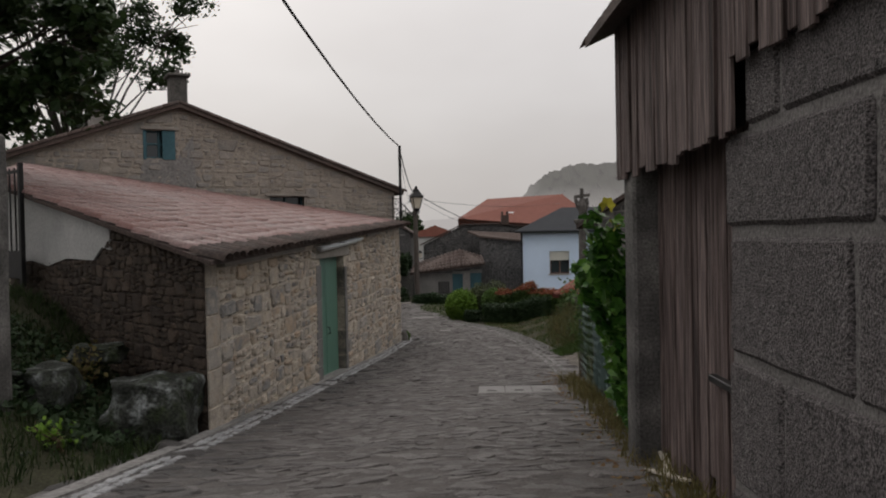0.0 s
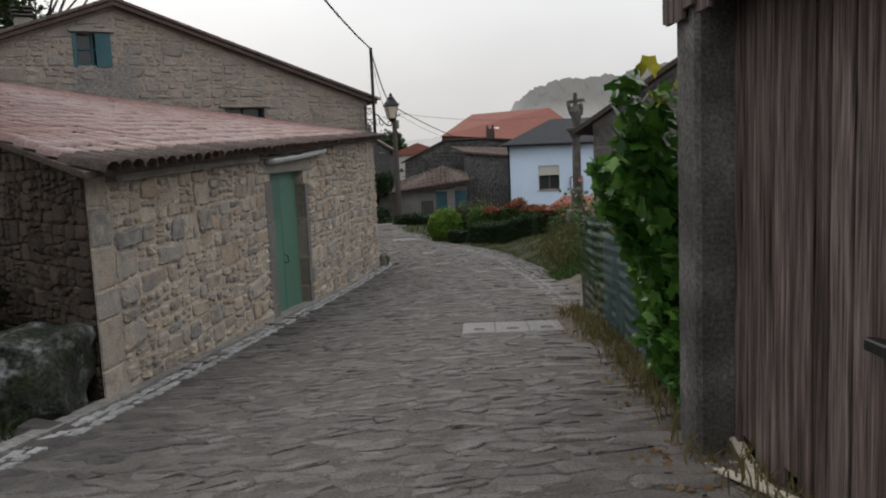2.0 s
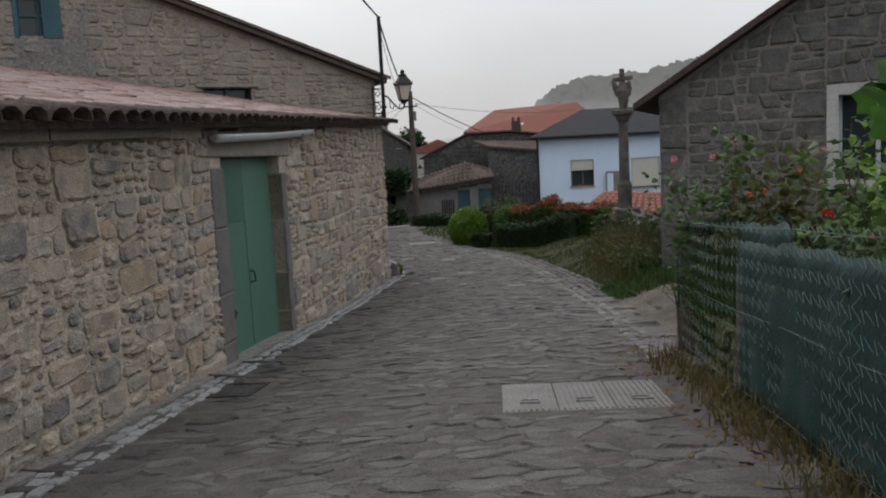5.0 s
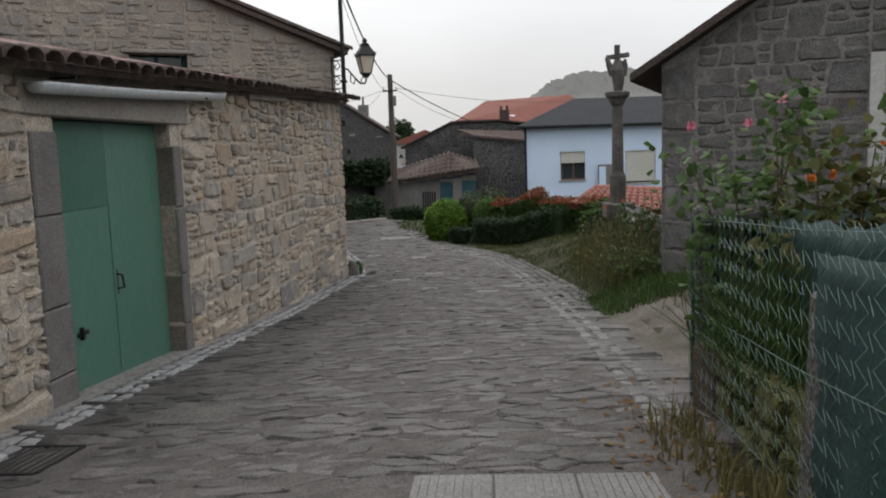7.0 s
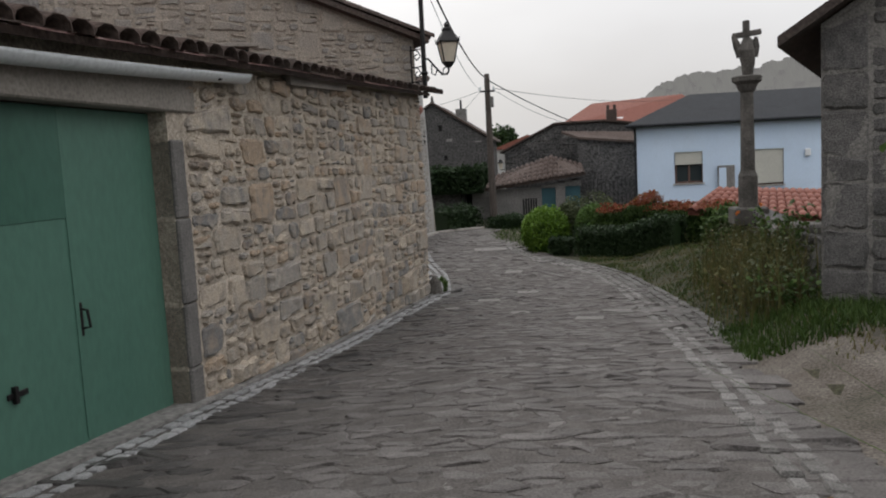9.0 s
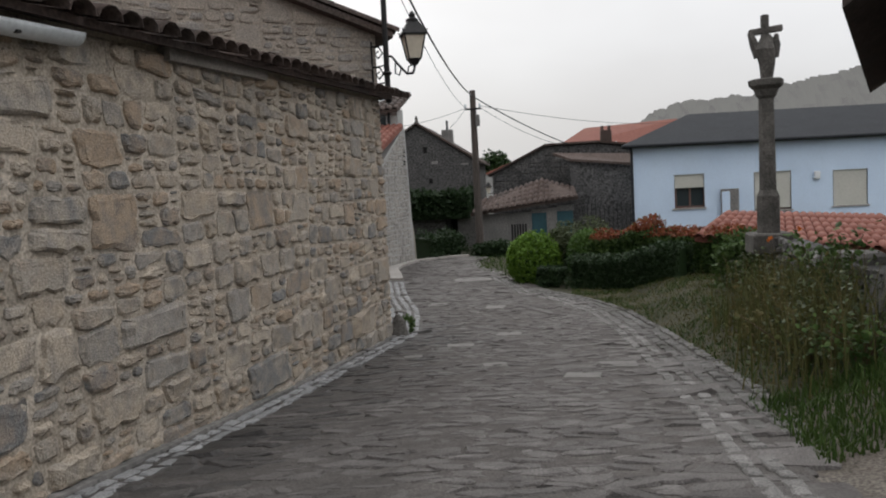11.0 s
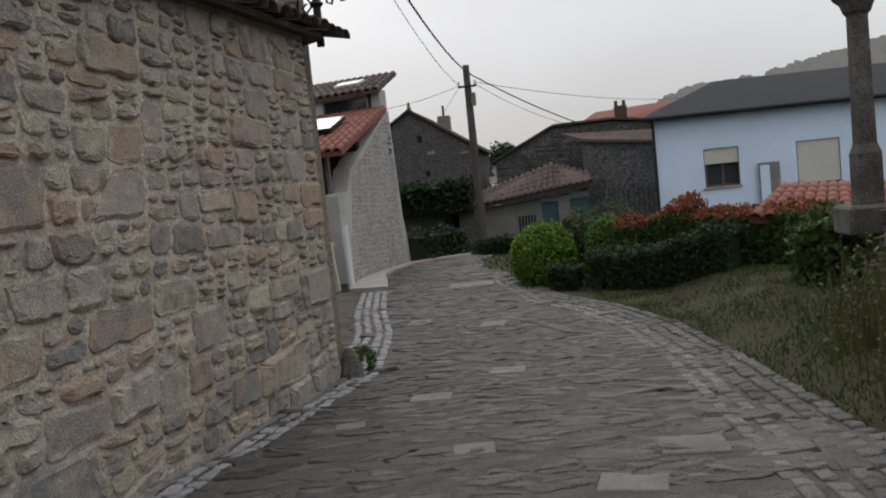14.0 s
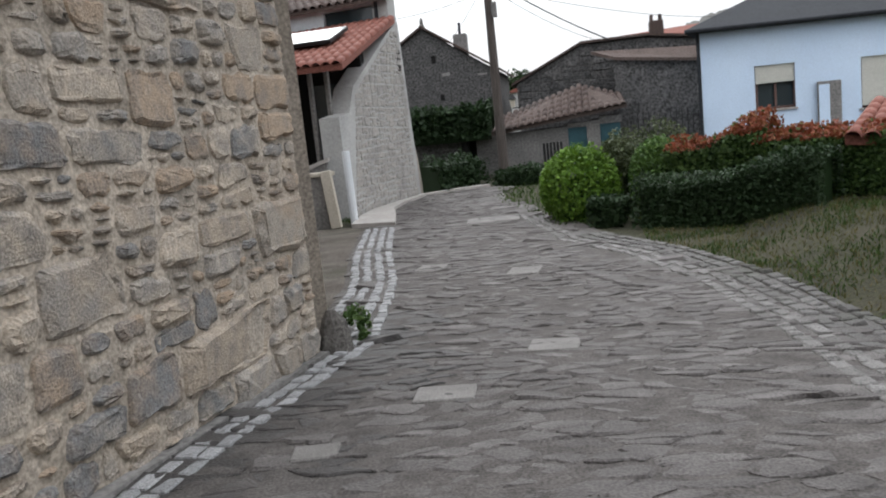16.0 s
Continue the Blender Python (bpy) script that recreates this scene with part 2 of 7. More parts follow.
M_green = material("green_door_paint", [(0.075, 0.165, 0.125), (0.100, 0.205, 0.158)], scale=0.9, rough=0.45, bump=0.05, grain=20, grain_mix=0.06, stretch=(1, 1, 0.5))
M_green_dark = material("dark_green_door_sheet", [(0.048, 0.120, 0.088), (0.062, 0.150, 0.112)], scale=1.2, rough=0.42, bump=0.05, grain=20, grain_mix=0.06, stretch=(1, 1, 0.5))
M_teal = material("teal_shutter_paint", [(0.030, 0.085, 0.105), (0.05, 0.12, 0.145)], scale=2, rough=0.5, bump=0.05, grain=20, grain_mix=0.1)
M_jamb = material("granite_jamb", [(0.135, 0.13, 0.125), (0.19, 0.182, 0.172)], scale=4, rough=0.85, bump=0.35, grain=100, grain_mix=0.3)
M_lintel = material("concrete_lintel", [(0.22, 0.20, 0.18), (0.31, 0.285, 0.255)], scale=2, rough=0.9, bump=0.2, grain=40, grain_mix=0.15, stain=(0.14, 0.13, 0.12))
M_iron = material("black_iron", [(0.010, 0.010, 0.011), (0.020, 0.019, 0.019)], scale=5, rough=0.5, bump=0.1, grain=40, metal=0.2)
M_zinc = material("zinc_gutter", [(0.56, 0.59, 0.61), (0.66, 0.69, 0.70)], scale=2, rough=0.4, bump=0.05, grain=30, grain_mix=0.08, metal=0.1)
M_grate = material("steel_grate", [(0.145, 0.138, 0.132), (0.20, 0.192, 0.184)], scale=3, rough=0.6, bump=0.1, grain=60, metal=0.1)
M_pole = material("timber_pole", [(0.060, 0.050, 0.044), (0.105, 0.090, 0.080)], scale=3, rough=0.9, bump=0.4, grain=30, stretch=(8, 8, 0.6))
M_cable = material("cable", [(0.012, 0.012, 0.012), (0.018, 0.018, 0.018)], rough=0.6, bump=0)
M_glass = glass("window_glass")
M_lampglass = material("frosted_lamp_glass", [(0.52, 0.47, 0.38), (0.62, 0.57, 0.47)], scale=3, rough=0.35, bump=0, grain=20, grain_mix=0.05)
M_blind = material("cream_blind", [(0.52, 0.52, 0.47), (0.58, 0.57, 0.52)], scale=1, rough=0.6, bump=0, grain=20, grain_mix=0.05)
M_frame = material("window_frame_paint", [(0.42, 0.45, 0.47), (0.52, 0.55, 0.57)], scale=2, rough=0.5, bump=0, grain=20, grain_mix=0.06)
M_brownframe = material("brown_window_frame", [(0.10, 0.06, 0.05), (0.15, 0.09, 0.075)], scale=2, rough=0.5, bump=0, grain=20)
M_dead = material("dark_interior", [(0.008, 0.008, 0.008), (0.016, 0.015, 0.014)], rough=0.95, bump=0)
M_leaf_tree = leafy("walnut_leaf", [(0.014, 0.030, 0.010), (0.030, 0.055, 0.018), (0.050, 0.080, 0.024)])
M_leaf_hedge = leafy("hedge_leaf", [(0.032, 0.062, 0.018), (0.064, 0.112, 0.030), (0.11, 0.165, 0.042)], through_light=0.3)
M_leaf_bright = leafy("bright_hedge_leaf", [(0.06, 0.13, 0.015), (0.11, 0.20, 0.022), (0.15, 0.25, 0.03)])
M_leaf_olive = leafy("olive_leaf", [(0.036, 0.048, 0.022), (0.066, 0.084, 0.036), (0.098, 0.110, 0.058)])
M_leaf_fresh = leafy("fresh_hedge_leaf", [(0.045, 0.092, 0.022), (0.075, 0.140, 0.030), (0.11, 0.18, 0.04)])
M_leaf_red = leafy("red_hedge_leaf", [(0.12, 0.040, 0.018), (0.23, 0.060, 0.030), (0.17, 0.11, 0.035)])
M_leaf_vine = leafy("vine_leaf", [(0.014, 0.046, 0.009), (0.036, 0.100, 0.016), (0.072, 0.170, 0.026), (0.135, 0.24, 0.038)], rough=0.34, through_light=0.25)
M_leaf_yellow = leafy("yellow_vine_leaf", [(0.26, 0.27, 0.025), (0.40, 0.36, 0.04)], through_light=0.4)
M_leaf_dark = leafy("dark_ivy_leaf", [(0.016, 0.034, 0.013), (0.036, 0.062, 0.024)])
M_grass = leafy("grass_blade", [(0.022, 0.046, 0.010), (0.042, 0.078, 0.015), (0.075, 0.105, 0.026)], rough=0.7)
# darker copy of the grass blades: tree shade put into the colour
M_grass_shade = leafy("grass_with_painted_shade", [(0.014, 0.026, 0.009), (0.026, 0.043, 0.012), (0.045, 0.06, 0.02)], rough=0.75)
M_dry = leafy("dry_grass", [(0.085, 0.070, 0.030), (0.15, 0.125, 0.05), (0.10, 0.11, 0.035)], rough=0.8)
M_weed = leafy("half_dry_weed", [(0.048, 0.062, 0.018), (0.085, 0.095, 0.028), (0.125, 0.105, 0.045), (0.060, 0.085, 0.022)], rough=0.8)
M_litter = leafy("dead_leaf", [(0.085, 0.050, 0.028), (0.14, 0.085, 0.04), (0.20, 0.15, 0.06)], rough=0.85, through_light=0.1)
M_bark = material("bark", [(0.030, 0.025, 0.021), (0.065, 0.055, 0.047)], scale=6, rough=0.95, bump=0.8, grain=40, stretch=(3, 3, 0.6))
M_stem = material("dry_stem", [(0.085, 0.060, 0.035), (0.13, 0.10, 0.06)], scale=6, rough=0.9, bump=0, grain=40)
M_pink = leafy("pink_petal", [(0.55, 0.16, 0.24), (0.65, 0.25, 0.32)])
M_redflower = leafy("red_petal", [(0.50, 0.020, 0.025), (0.60, 0.04, 0.04)])
M_orange = leafy("orange_petal", [(0.55, 0.14, 0.02), (0.65, 0.22, 0.04)])
M_net = material("green_mesh", [(0.012, 0.036, 0.034), (0.022, 0.055, 0.05)], scale=3, rough=0.7, bump=0.1, grain=60)
M_wire = material("fence_wire", [(0.10, 0.145, 0.135), (0.155, 0.205, 0.19)], scale=3, rough=0.6, bump=0, metal=0.0)
M_cross = material("calvary_granite", [(0.060, 0.057, 0.053), (0.10, 0.094, 0.086), (0.14, 0.13, 0.12)], scale=4, rough=0.9, bump=0.5, grain=50, grain_mix=0.35)
M_hut = material("pale_board", [(0.42, 0.38, 0.31), (0.50, 0.46, 0.39)], scale=2, rough=0.7, bump=0.05, grain=30, grain_mix=0.08)
M_pvc = material("white_pvc", [(0.62, 0.65, 0.68), (0.70, 0.72, 0.74)], scale=2, rough=0.4, bump=0, grain=30, grain_mix=0.04)
M_panel = material("solar_collector", [(0.50, 0.53, 0.55), (0.60, 0.62, 0.63)], scale=2, rough=0.15, bump=0, grain=30, grain_mix=0.03, spec=0.6)


# ---- building blocks ----
def part(name, bm, mat, parent=None, label="", smooth=False):
    """Links a bmesh as one mesh object, under a thing or part where one is given."""
    me = bpy.data.meshes.new(name)
    bm.to_mesh(me)
    bm.free()
    me.materials.append(mat)
    if smooth:
        for p in me.polygons:
            p.use_smooth = True
    ob = new(name, me)
    if parent:
        ob.parent = parent
    if label:
        ob["label"] = label
    return ob


def raw(name, verts, faces, mat, parent=None, label="", smooth=False):
    me = bpy.data.meshes.new(name)
    me.from_pydata([tuple(v) for v in verts], [], faces)
    me.materials.append(mat)
    if smooth:
        for p in me.polygons:
            p.use_smooth = True
    ob = new(name, me)
    if parent:
        ob.parent = parent
    if label:
        ob["label"] = label
    return ob


def thing(name, label, category, at=(0, 0, 0), rz=0, group="", kind=""):
    e = new(name)
    e.matrix_world = pose(*at, 0, 0, rz)
    e.empty_display_size = 0.1
    return tagged(e, label, category, group, kind)


def box(bm, x0, x1, y0, y1, z0, z1, m=None, bevel=0.0):
    ret = bmesh.ops.create_cube(bm, size=1)["verts"]
    for v in ret:
        v.co = Vector((x0 + (v.co.x + 0.5) * (x1 - x0), y0 + (v.co.y + 0.5) * (y1 - y0), z0 + (v.co.z + 0.5) * (z1 - z0)))
    if bevel:
        edges = list({e for v in ret for e in v.link_edges})
        ret = bmesh.ops.bevel(bm, geom=edges, offset=bevel, segments=1, affect="EDGES")["verts"]
        ret = list({v for v in ret}) or ret
    if m is not None:
        bmesh.ops.transform(bm, matrix=m, verts=[v for v in ret if v.is_valid])
    return ret


def boxes(*args, m=None, bevel=0.0):
    bm = bmesh.new()
    for a in args:
        box(bm, *a, bevel=bevel)
    if m is not None:
        bmesh.ops.transform(bm, matrix=m, verts=bm.verts)
    return bm


def prism(pts, depth, m=None):
    """A polygon in the xz plane, made thick along +y."""
    bm = bmesh.new()
    a = [bm.verts.new((x, 0, z)) for x, z in pts]
    b = [bm.verts.new((x, depth, z)) for x, z in pts]
    bm.faces.new(a)
    bm.faces.new(b[::-1])
    for i in range(len(pts)):
        j = (i + 1) % len(pts)
        bm.faces.new((a[j], a[i], b[i], b[j]))
    bmesh.ops.recalc_face_normals(bm, faces=bm.faces)
    if m is not None:
        bmesh.ops.transform(bm, matrix=m, verts=bm.verts)
    return bm


def tube(bm, pts, radii, sides=8):
    """A tapered tube along a line of points."""
    rings = []
    pts = [Vector(p) for p in pts]
    for i, p in enumerate(pts):
        d = (pts[min(i + 1, len(pts) - 1)] - pts[max(i - 1, 0)]).normalized()
        u = d.orthogonal().normalized()
        v = d.cross(u)
        r = radii[i] if isinstance(radii, (list, tuple)) else radii
        rings.append([bm.verts.new(p + r * (math.cos(a) * u + math.sin(a) * v)) for a in (2 * math.pi * k / sides for k in range(sides))])
    for a, b in zip(rings, rings[1:]):
        best = min(range(sides), key=lambda s: sum((a[k].co - b[(k + s) % sides].co).length for k in range(sides)))
        for k in range(sides):
            bm.faces.new((a[k], a[(k + 1) % sides], b[(k + 1 + best) % sides], b[(k + best) % sides]))
    bm.faces.new(rings[0][::-1])
    bm.faces.new(rings[-1])
    bmesh.ops.recalc_face_normals(bm, faces=bm.faces)


def lathe(bm, profile, sides=16, at=(0, 0, 0)):
    """Turned shape: (radius, z) from the bottom up."""
    tube(bm, [(at[0], at[1], at[2] + z + 1e-5 * i) for i, (r, z) in enumerate(profile)], [r for r, z in profile], sides)


def plane_frame(ax, ay, bx, by, z=0):
    """Matrix whose x runs from plan point a to b, y to its left (into the wall), z up."""
    d = Vector((bx - ax, by - ay, 0)).normalized()
    n = Vector((-d.y, d.x, 0))
    return Matrix(((d.x, n.x, 0, ax), (d.y, n.y, 0, ay), (0, 0, 1, z), (0, 0, 0, 1)))


# ---- pieces ----
def clip(poly, nx, ny, c):
    """The part of a convex polygon with nx*x + ny*y <= c."""
    out = []
    for i in range(len(poly)):
        p, q = poly[i], poly[(i + 1) % len(poly)]
        dp, dq = nx * p[0] + ny * p[1] - c, nx * q[0] + ny * q[1] - c
        if dp <= 0:
            out.append(p)
        if dp * dq < 0:
            s = dp / (dp - dq)
            out.append((p[0] + s * (q[0] - p[0]), p[1] + s * (q[1] - p[1])))
    return out


def area(poly):
    return 0.5 * sum(poly[i][0] * poly[(i + 1) % len(poly)][1] - poly[(i + 1) % len(poly)][0] * poly[i][1] for i in range(len(poly)))


def inset(poly, d):
    """A convex polygon (counter-clockwise) drawn in by d."""
    out = list(poly)
    for i in range(len(poly)):
        p, q = poly[i], poly[(i + 1) % len(poly)]
        ex, ey = q[0] - p[0], q[1] - p[1]
        l = math.hypot(ex, ey)
        if l < 1e-6:
            continue
        nx, ny = ey / l, -ex / l
        out = clip(out, nx, ny, nx * p[0] + ny * p[1] - d)
        if len(out) < 3:
            return []
    return out


def blunt(poly, r):
    """Cuts the corners of a polygon."""
    out = []
    n = len(poly)
    for i in range(n):
        a, p, b = poly[i - 1], poly[i], poly[(i + 1) % n]
        for q in (a, b):
            l = math.hypot(q[0] - p[0], q[1] - p[1])
            s = min(r * random.uniform(0.5, 1.5), 0.35 * l) / max(l, 1e-6)
            out.append((p[0] + s * (q[0] - p[0]), p[1] + s * (q[1] - p[1])))
    return out


def split_rubble(poly, rng, small, large, aspect):
    """Cuts a polygon at random into stones of many sizes."""
    done, todo = [], [(poly, rng.uniform(small, large))]
    while todo:
        p, want = todo.pop()
        a = area(p)
        xs, ys = [q[0] for q in p], [q[1] for q in p]
        w, h = max(xs) - min(xs), max(ys) - min(ys)
        if a < want * 1.5 and w < 3.2 * h + 0.05 and h < 1.6 * w + 0.05:
            done.append(p)
            continue
        s = rng.uniform(0.34, 0.66)
        if (w / aspect > h and h < 0.62) or w > 4.5:
            ang = rng.gauss(0, 0.20)
            nx, ny = math.cos(ang), math.sin(ang)
            c = nx * (min(xs) + s * w) + ny * (min(ys) + 0.5 * h)
        else:
            ang = rng.gauss(0, 0.07 if w < 1.5 else 0.025)
            nx, ny = math.sin(ang), math.cos(ang)
            c = nx * (min(xs) + 0.5 * w) + ny * (min(ys) + s * h)
        for q in (clip(p, nx, ny, c), clip(p, -nx, -ny, -c)):
            if len(q) >= 3 and area(q) > 1e-4:
                todo.append((q, small * (large / small) ** (rng.random() ** 1.3)))
    return done


def ragged(poly, rough, rng):
    """Breaks long edges and shifts them a little in and out."""
    out = []
    n = len(poly)
    for i in range(n):
        p, q = poly[i], poly[(i + 1) % n]
        l = math.hypot(q[0] - p[0], q[1] - p[1])
        out.append(p)
        k = min(4, int(l / 0.075))
        for j in range(1, k + 1):
            s = (j + rng.uniform(-0.25, 0.25)) / (k + 1)
            g = rng.gauss(0, rough) - 0.2 * rough
            out.append((p[0] + s * (q[0] - p[0]) - g * (q[1] - p[1]) / l, p[1] + s * (q[1] - p[1]) + g * (q[0] - p[0]) / l))
    return out


def stone_shape(poly, joint, round_, rise, rng, slope=0.35, rough=0.0):
    """Verts and faces of one stone on the xy plane: an outline at the joint, a raised and drawn-in face."""
    p = inset(poly, joint)
    if len(p) < 3 or area(p) < 0.0012:
        return None
    p = blunt(p, round_)
    if round_ > 0.018:
        p = blunt(p, round_ * 0.4)
    if rough:
        p = ragged(p, rough, rng)
    n = len(p)
    cx, cy = sum(q[0] for q in p) / n, sum(q[1] for q in p) / n
    size = math.sqrt(area(p))
    k = 1 - slope * rise / max(size, 0.04) * 2.2
    tx, ty = rng.gauss(0, 0.05), rng.gauss(0, 0.05)
    verts = [(x, y, -0.02) for x, y in p]
    for x, y in p:
        g = (1 + k) / 2 + rng.gauss(0, 0.018)
        verts.append((cx + (x - cx) * g, cy + (y - cy) * g, rise * rng.uniform(0.55, 0.9)))
    for x, y in p:
        a, b = (x - cx) * (k - 0.10), (y - cy) * (k - 0.10)
        verts.append((cx + a, cy + b, rise + tx * a + ty * b + rng.gauss(0, 0.08) * rise))
    faces = []
    for i in range(n):
        j = (i + 1) % n
        faces.append((i, j, n + j, n + i))
        faces.append((n + i, n + j, 2 * n + j, 2 * n + i))
    faces.append(tuple(range(2 * n, 3 * n)))
    return verts, faces


def lay_pieces(shapes, single, m, mat, parent, name, rest_label):
    """shapes: list of (verts, faces); those with single[i] become objects of their own, the rest one mesh of stuff."""
    V, F = [], []
    for (vs, fs), one in zip(shapes, single):
        ws = [m @ Vector(v) if isinstance(m, Matrix) else Vector(m(v)) for v in vs]
        if one:
            c = sum(ws, Vector()) / len(ws)
            ob = raw(name, [w - c for w in ws], fs, mat)
            ob.location = c
            ob.parent, ob.matrix_parent_inverse = parent, parent.matrix_world.inverted()
        else:
            k = len(V)
            V += ws
            F += [tuple(k + i for i in f) for f in fs]
    if V:
        ob = tagged(raw(name + "s", V, F, mat, None, rest_label), kind="stuff")
        ob.parent, ob.matrix_parent_inverse = parent, parent.matrix_world.inverted()


def rubble(outline, holes, m, mat, parent, name, rest_label, small, large, joint, rise, seed, aspect=1.6, most=0, window=None, round_=0.02, rough=0.007, slope=0.5):
    """Fills a convex wall outline (in the wall's plane) with stones, leaving rectangular holes free."""
    rng = random.Random(seed)
    pieces = [outline]
    for x0, x1, z0, z1 in holes:
        nxt = []
        for p in pieces:
            for q in (clip(p, 1, 0, x0), clip(p, -1, 0, -x1), clip(clip(clip(p, -1, 0, -x0), 1, 0, x1) or [(0, 0)] * 3, 0, 1, z0), clip(clip(clip(p, -1, 0, -x0), 1, 0, x1) or [(0, 0)] * 3, 0, -1, -z1)):
                if len(q) >= 3 and area(q) > 1e-3:
                    nxt.append(q)
        pieces = nxt
    shapes, mids = [], []
    for p in pieces:
        for s in split_rubble(p, rng, small, large, aspect):
            sh = stone_shape(s, joint * rng.uniform(0.6, 1.4), round_, rise * rng.uniform(0.5, 1.3), rng, slope, rough)
            if sh:
                shapes.append(sh)
                mids.append((sum(q[0] for q in s) / len(s), sum(q[1] for q in s) / len(s)))
    single = [False] * len(shapes)
    if most:
        order = [i for i, (x, y) in enumerate(mids) if window[0] <= x <= window[1]]
        for i in order[:most]:
            single[i] = True
    face = m @ Matrix(((1, 0, 0, 0), (0, 0, -1, 0), (0, 1, 0, 0), (0, 0, 0, 1)))
    lay_pieces(shapes, single, face, mat, parent, name, rest_label)


def foliage(name, points, sizes, mat, parent=None, label="", seed=1, shape="leaf", flat=0.6):
    """Many small folded leaves at the points given, joined into one mesh."""
    rng = random.Random(seed)
    V, F = [], []
    for p, s in zip(points, sizes):
        q = Euler((rng.gauss(0, flat), rng.gauss(0, flat), rng.uniform(0, 6.3))).to_matrix()
        k = len(V)
        w = 0.42
        for v in ((-0.5, 0, 0), (-0.12, w, -0.12), (0.25, 0.7 * w, -0.1), (0.6, 0, -0.05), (0.25, -0.7 * w, -0.1), (-0.12, -w, -0.12)):
            V.append(Vector(p) + s * (q @ Vector(v)))
        F += [(k, k + 3, k + 2, k + 1), (k, k + 5, k + 4, k + 3)]
    ob = raw(name, V, F, mat, parent, label)
    return tagged(ob, kind="stuff") if not label or parent is None else ob


def blades(points, heights, rng, lean=0.35, width=0.012):
    """Grass or stem blades: narrow bent strips."""
    V, F = [], []
    for p, h in zip(points, heights):
        a = rng.uniform(0, 6.3)
        dx, dy = math.cos(a), math.sin(a)
        l = abs(rng.gauss(0, lean)) * h
        b = rng.uniform(0, 6.3)
        wx, wy = math.cos(b) * width, math.sin(b) * width
        k = len(V)
        for s, f in ((0, 1.0), (0.5, 0.8), (1.0, 0.12)):
            o = l * s * s
            for sg in (-1, 1):
                V.append((p[0] + dx * o + sg * wx * f, p[1] + dy * o + sg * wy * f, p[2] + h * s * (1 - 0.15 * s * l / max(h, 0.01))))
        F += [(k, k + 1, k + 3, k + 2), (k + 2, k + 3, k + 5, k + 4)]
    return V, F


# ---- lie of the land ----
PROFILE_Y = [-60, -20, 0, 6.5, 24, 32, 41, 60, 90]
PROFILE_Z = [3.5, 1.4, -0.05, -0.52, -1.82, -1.98, -2.05, -2.0, -2.0]
LEFT_Y = [-9, 6, 8.7, 24.0, 26.5, 29, 32.6, 35.3, 38.4, 39.6]
LEFT_X = [-4.6, -2.5, -2.22, -0.98, -1.35, -2.0, -2.75, -3.4, -3.2, -1.9]
RIGHT_Y = [-9, 5, 12.0, 12.5, 16, 20, 23.7, 25.6, 27.3, 28.8, 32.8, 36, 39.6]
RIGHT_X = [1.15, 1.2, 1.55, 1.75, 1.88, 1.88, 1.80, 1.55, 1.05, 0.30, -0.60, -1.55, -1.65]


def lie(y):
    return float(np.interp(y, PROFILE_Y, PROFILE_Z))


def dip(x, y):
    """The lane falls a little towards the shed."""
    return -0.10 * step(0.6, -1.8, x) * float(np.interp(y, [2, 8, 19, 22, 24.2], [0, 1, 1, 0.5, 0]))


def left(y):
    return float(np.interp(y, LEFT_Y, LEFT_X))


def right(y):
    return float(np.interp(y, RIGHT_Y, RIGHT_X))


def step(a, b, v):
    t = min(1, max(0, (v - a) / (b - a)))
    return t * t * (3 - 2 * t)


def ground_z(x, y):
    z = lie(y) + dip(x, y)
    z += 1.75 * step(-3.0, -6.6, x) * step(16, 11, y) * step(1, 7.5, y)
    z += 0.28 * step(2.4, 3.4, x) * step(14, 17, y) * step(45, 32, y)
    z += 0.015 * noise.noise(Vector((x * 0.9, y * 0.9, 0))) * min(1, abs(x) / 3)
    return z


def grid_axis(points):
    out = []
    for a, b, s in points:
        n_ = max(1, round((b - a) / s))
        out += [a + (b - a) * i / n_ for i in range(n_)]
    return out + [points[-1][1]]


# ---- ground and road ----
gx = grid_axis([(-600, -100, 100), (-100, -20, 10), (-20, -8, 2), (-8, 9, 0.4), (9, 21, 2), (21, 101, 10), (101, 601, 100)])
gy = grid_axis([(-600, -60, 90), (-60, -12, 6), (-12, 42, 0.5), (42, 90, 4), (90, 900, 90)])
raw("ground", [(x, y, ground_z(x, y)) for y in gy for x in gx], [(j * len(gx) + i, j * len(gx) + i + 1, (j + 1) * len(gx) + i + 1, (j + 1) * len(gx) + i) for j in range(len(gy) - 1) for i in range(len(gx) - 1)], M_soil, smooth=True)
tagged(bpy.data.objects["ground"], "dark soil and rough grass beside the lane", "ground", kind="structure")

def crumbs(x, y, z=0.0):
    """Uneven filling of joints, about -1 to 1."""
    return 0.55 * noise.noise(Vector((x * 5, y * 5, z * 5))) + 0.55 * noise.noise(Vector((x * 15, y * 15, z * 15 + 4))) + 0.4 * noise.noise(Vector((x * 37, y * 37, z * 37 + 9)))


ry = [-9 + 0.25 * i for i in range(195)]
bed_y = grid_axis([(-9, 0.5, 0.25), (0.5, 28, 0.05), (28, 39.5, 0.25)])
BED_N = 72


def bed_point(y, k):
    x = left(y) - 0.5 + (right(y) + 0.35 - left(y) + 0.5) * k / BED_N
    return (x, y, lie(y) + dip(x, y) + 0.034 + 0.010 * crumbs(x, y))


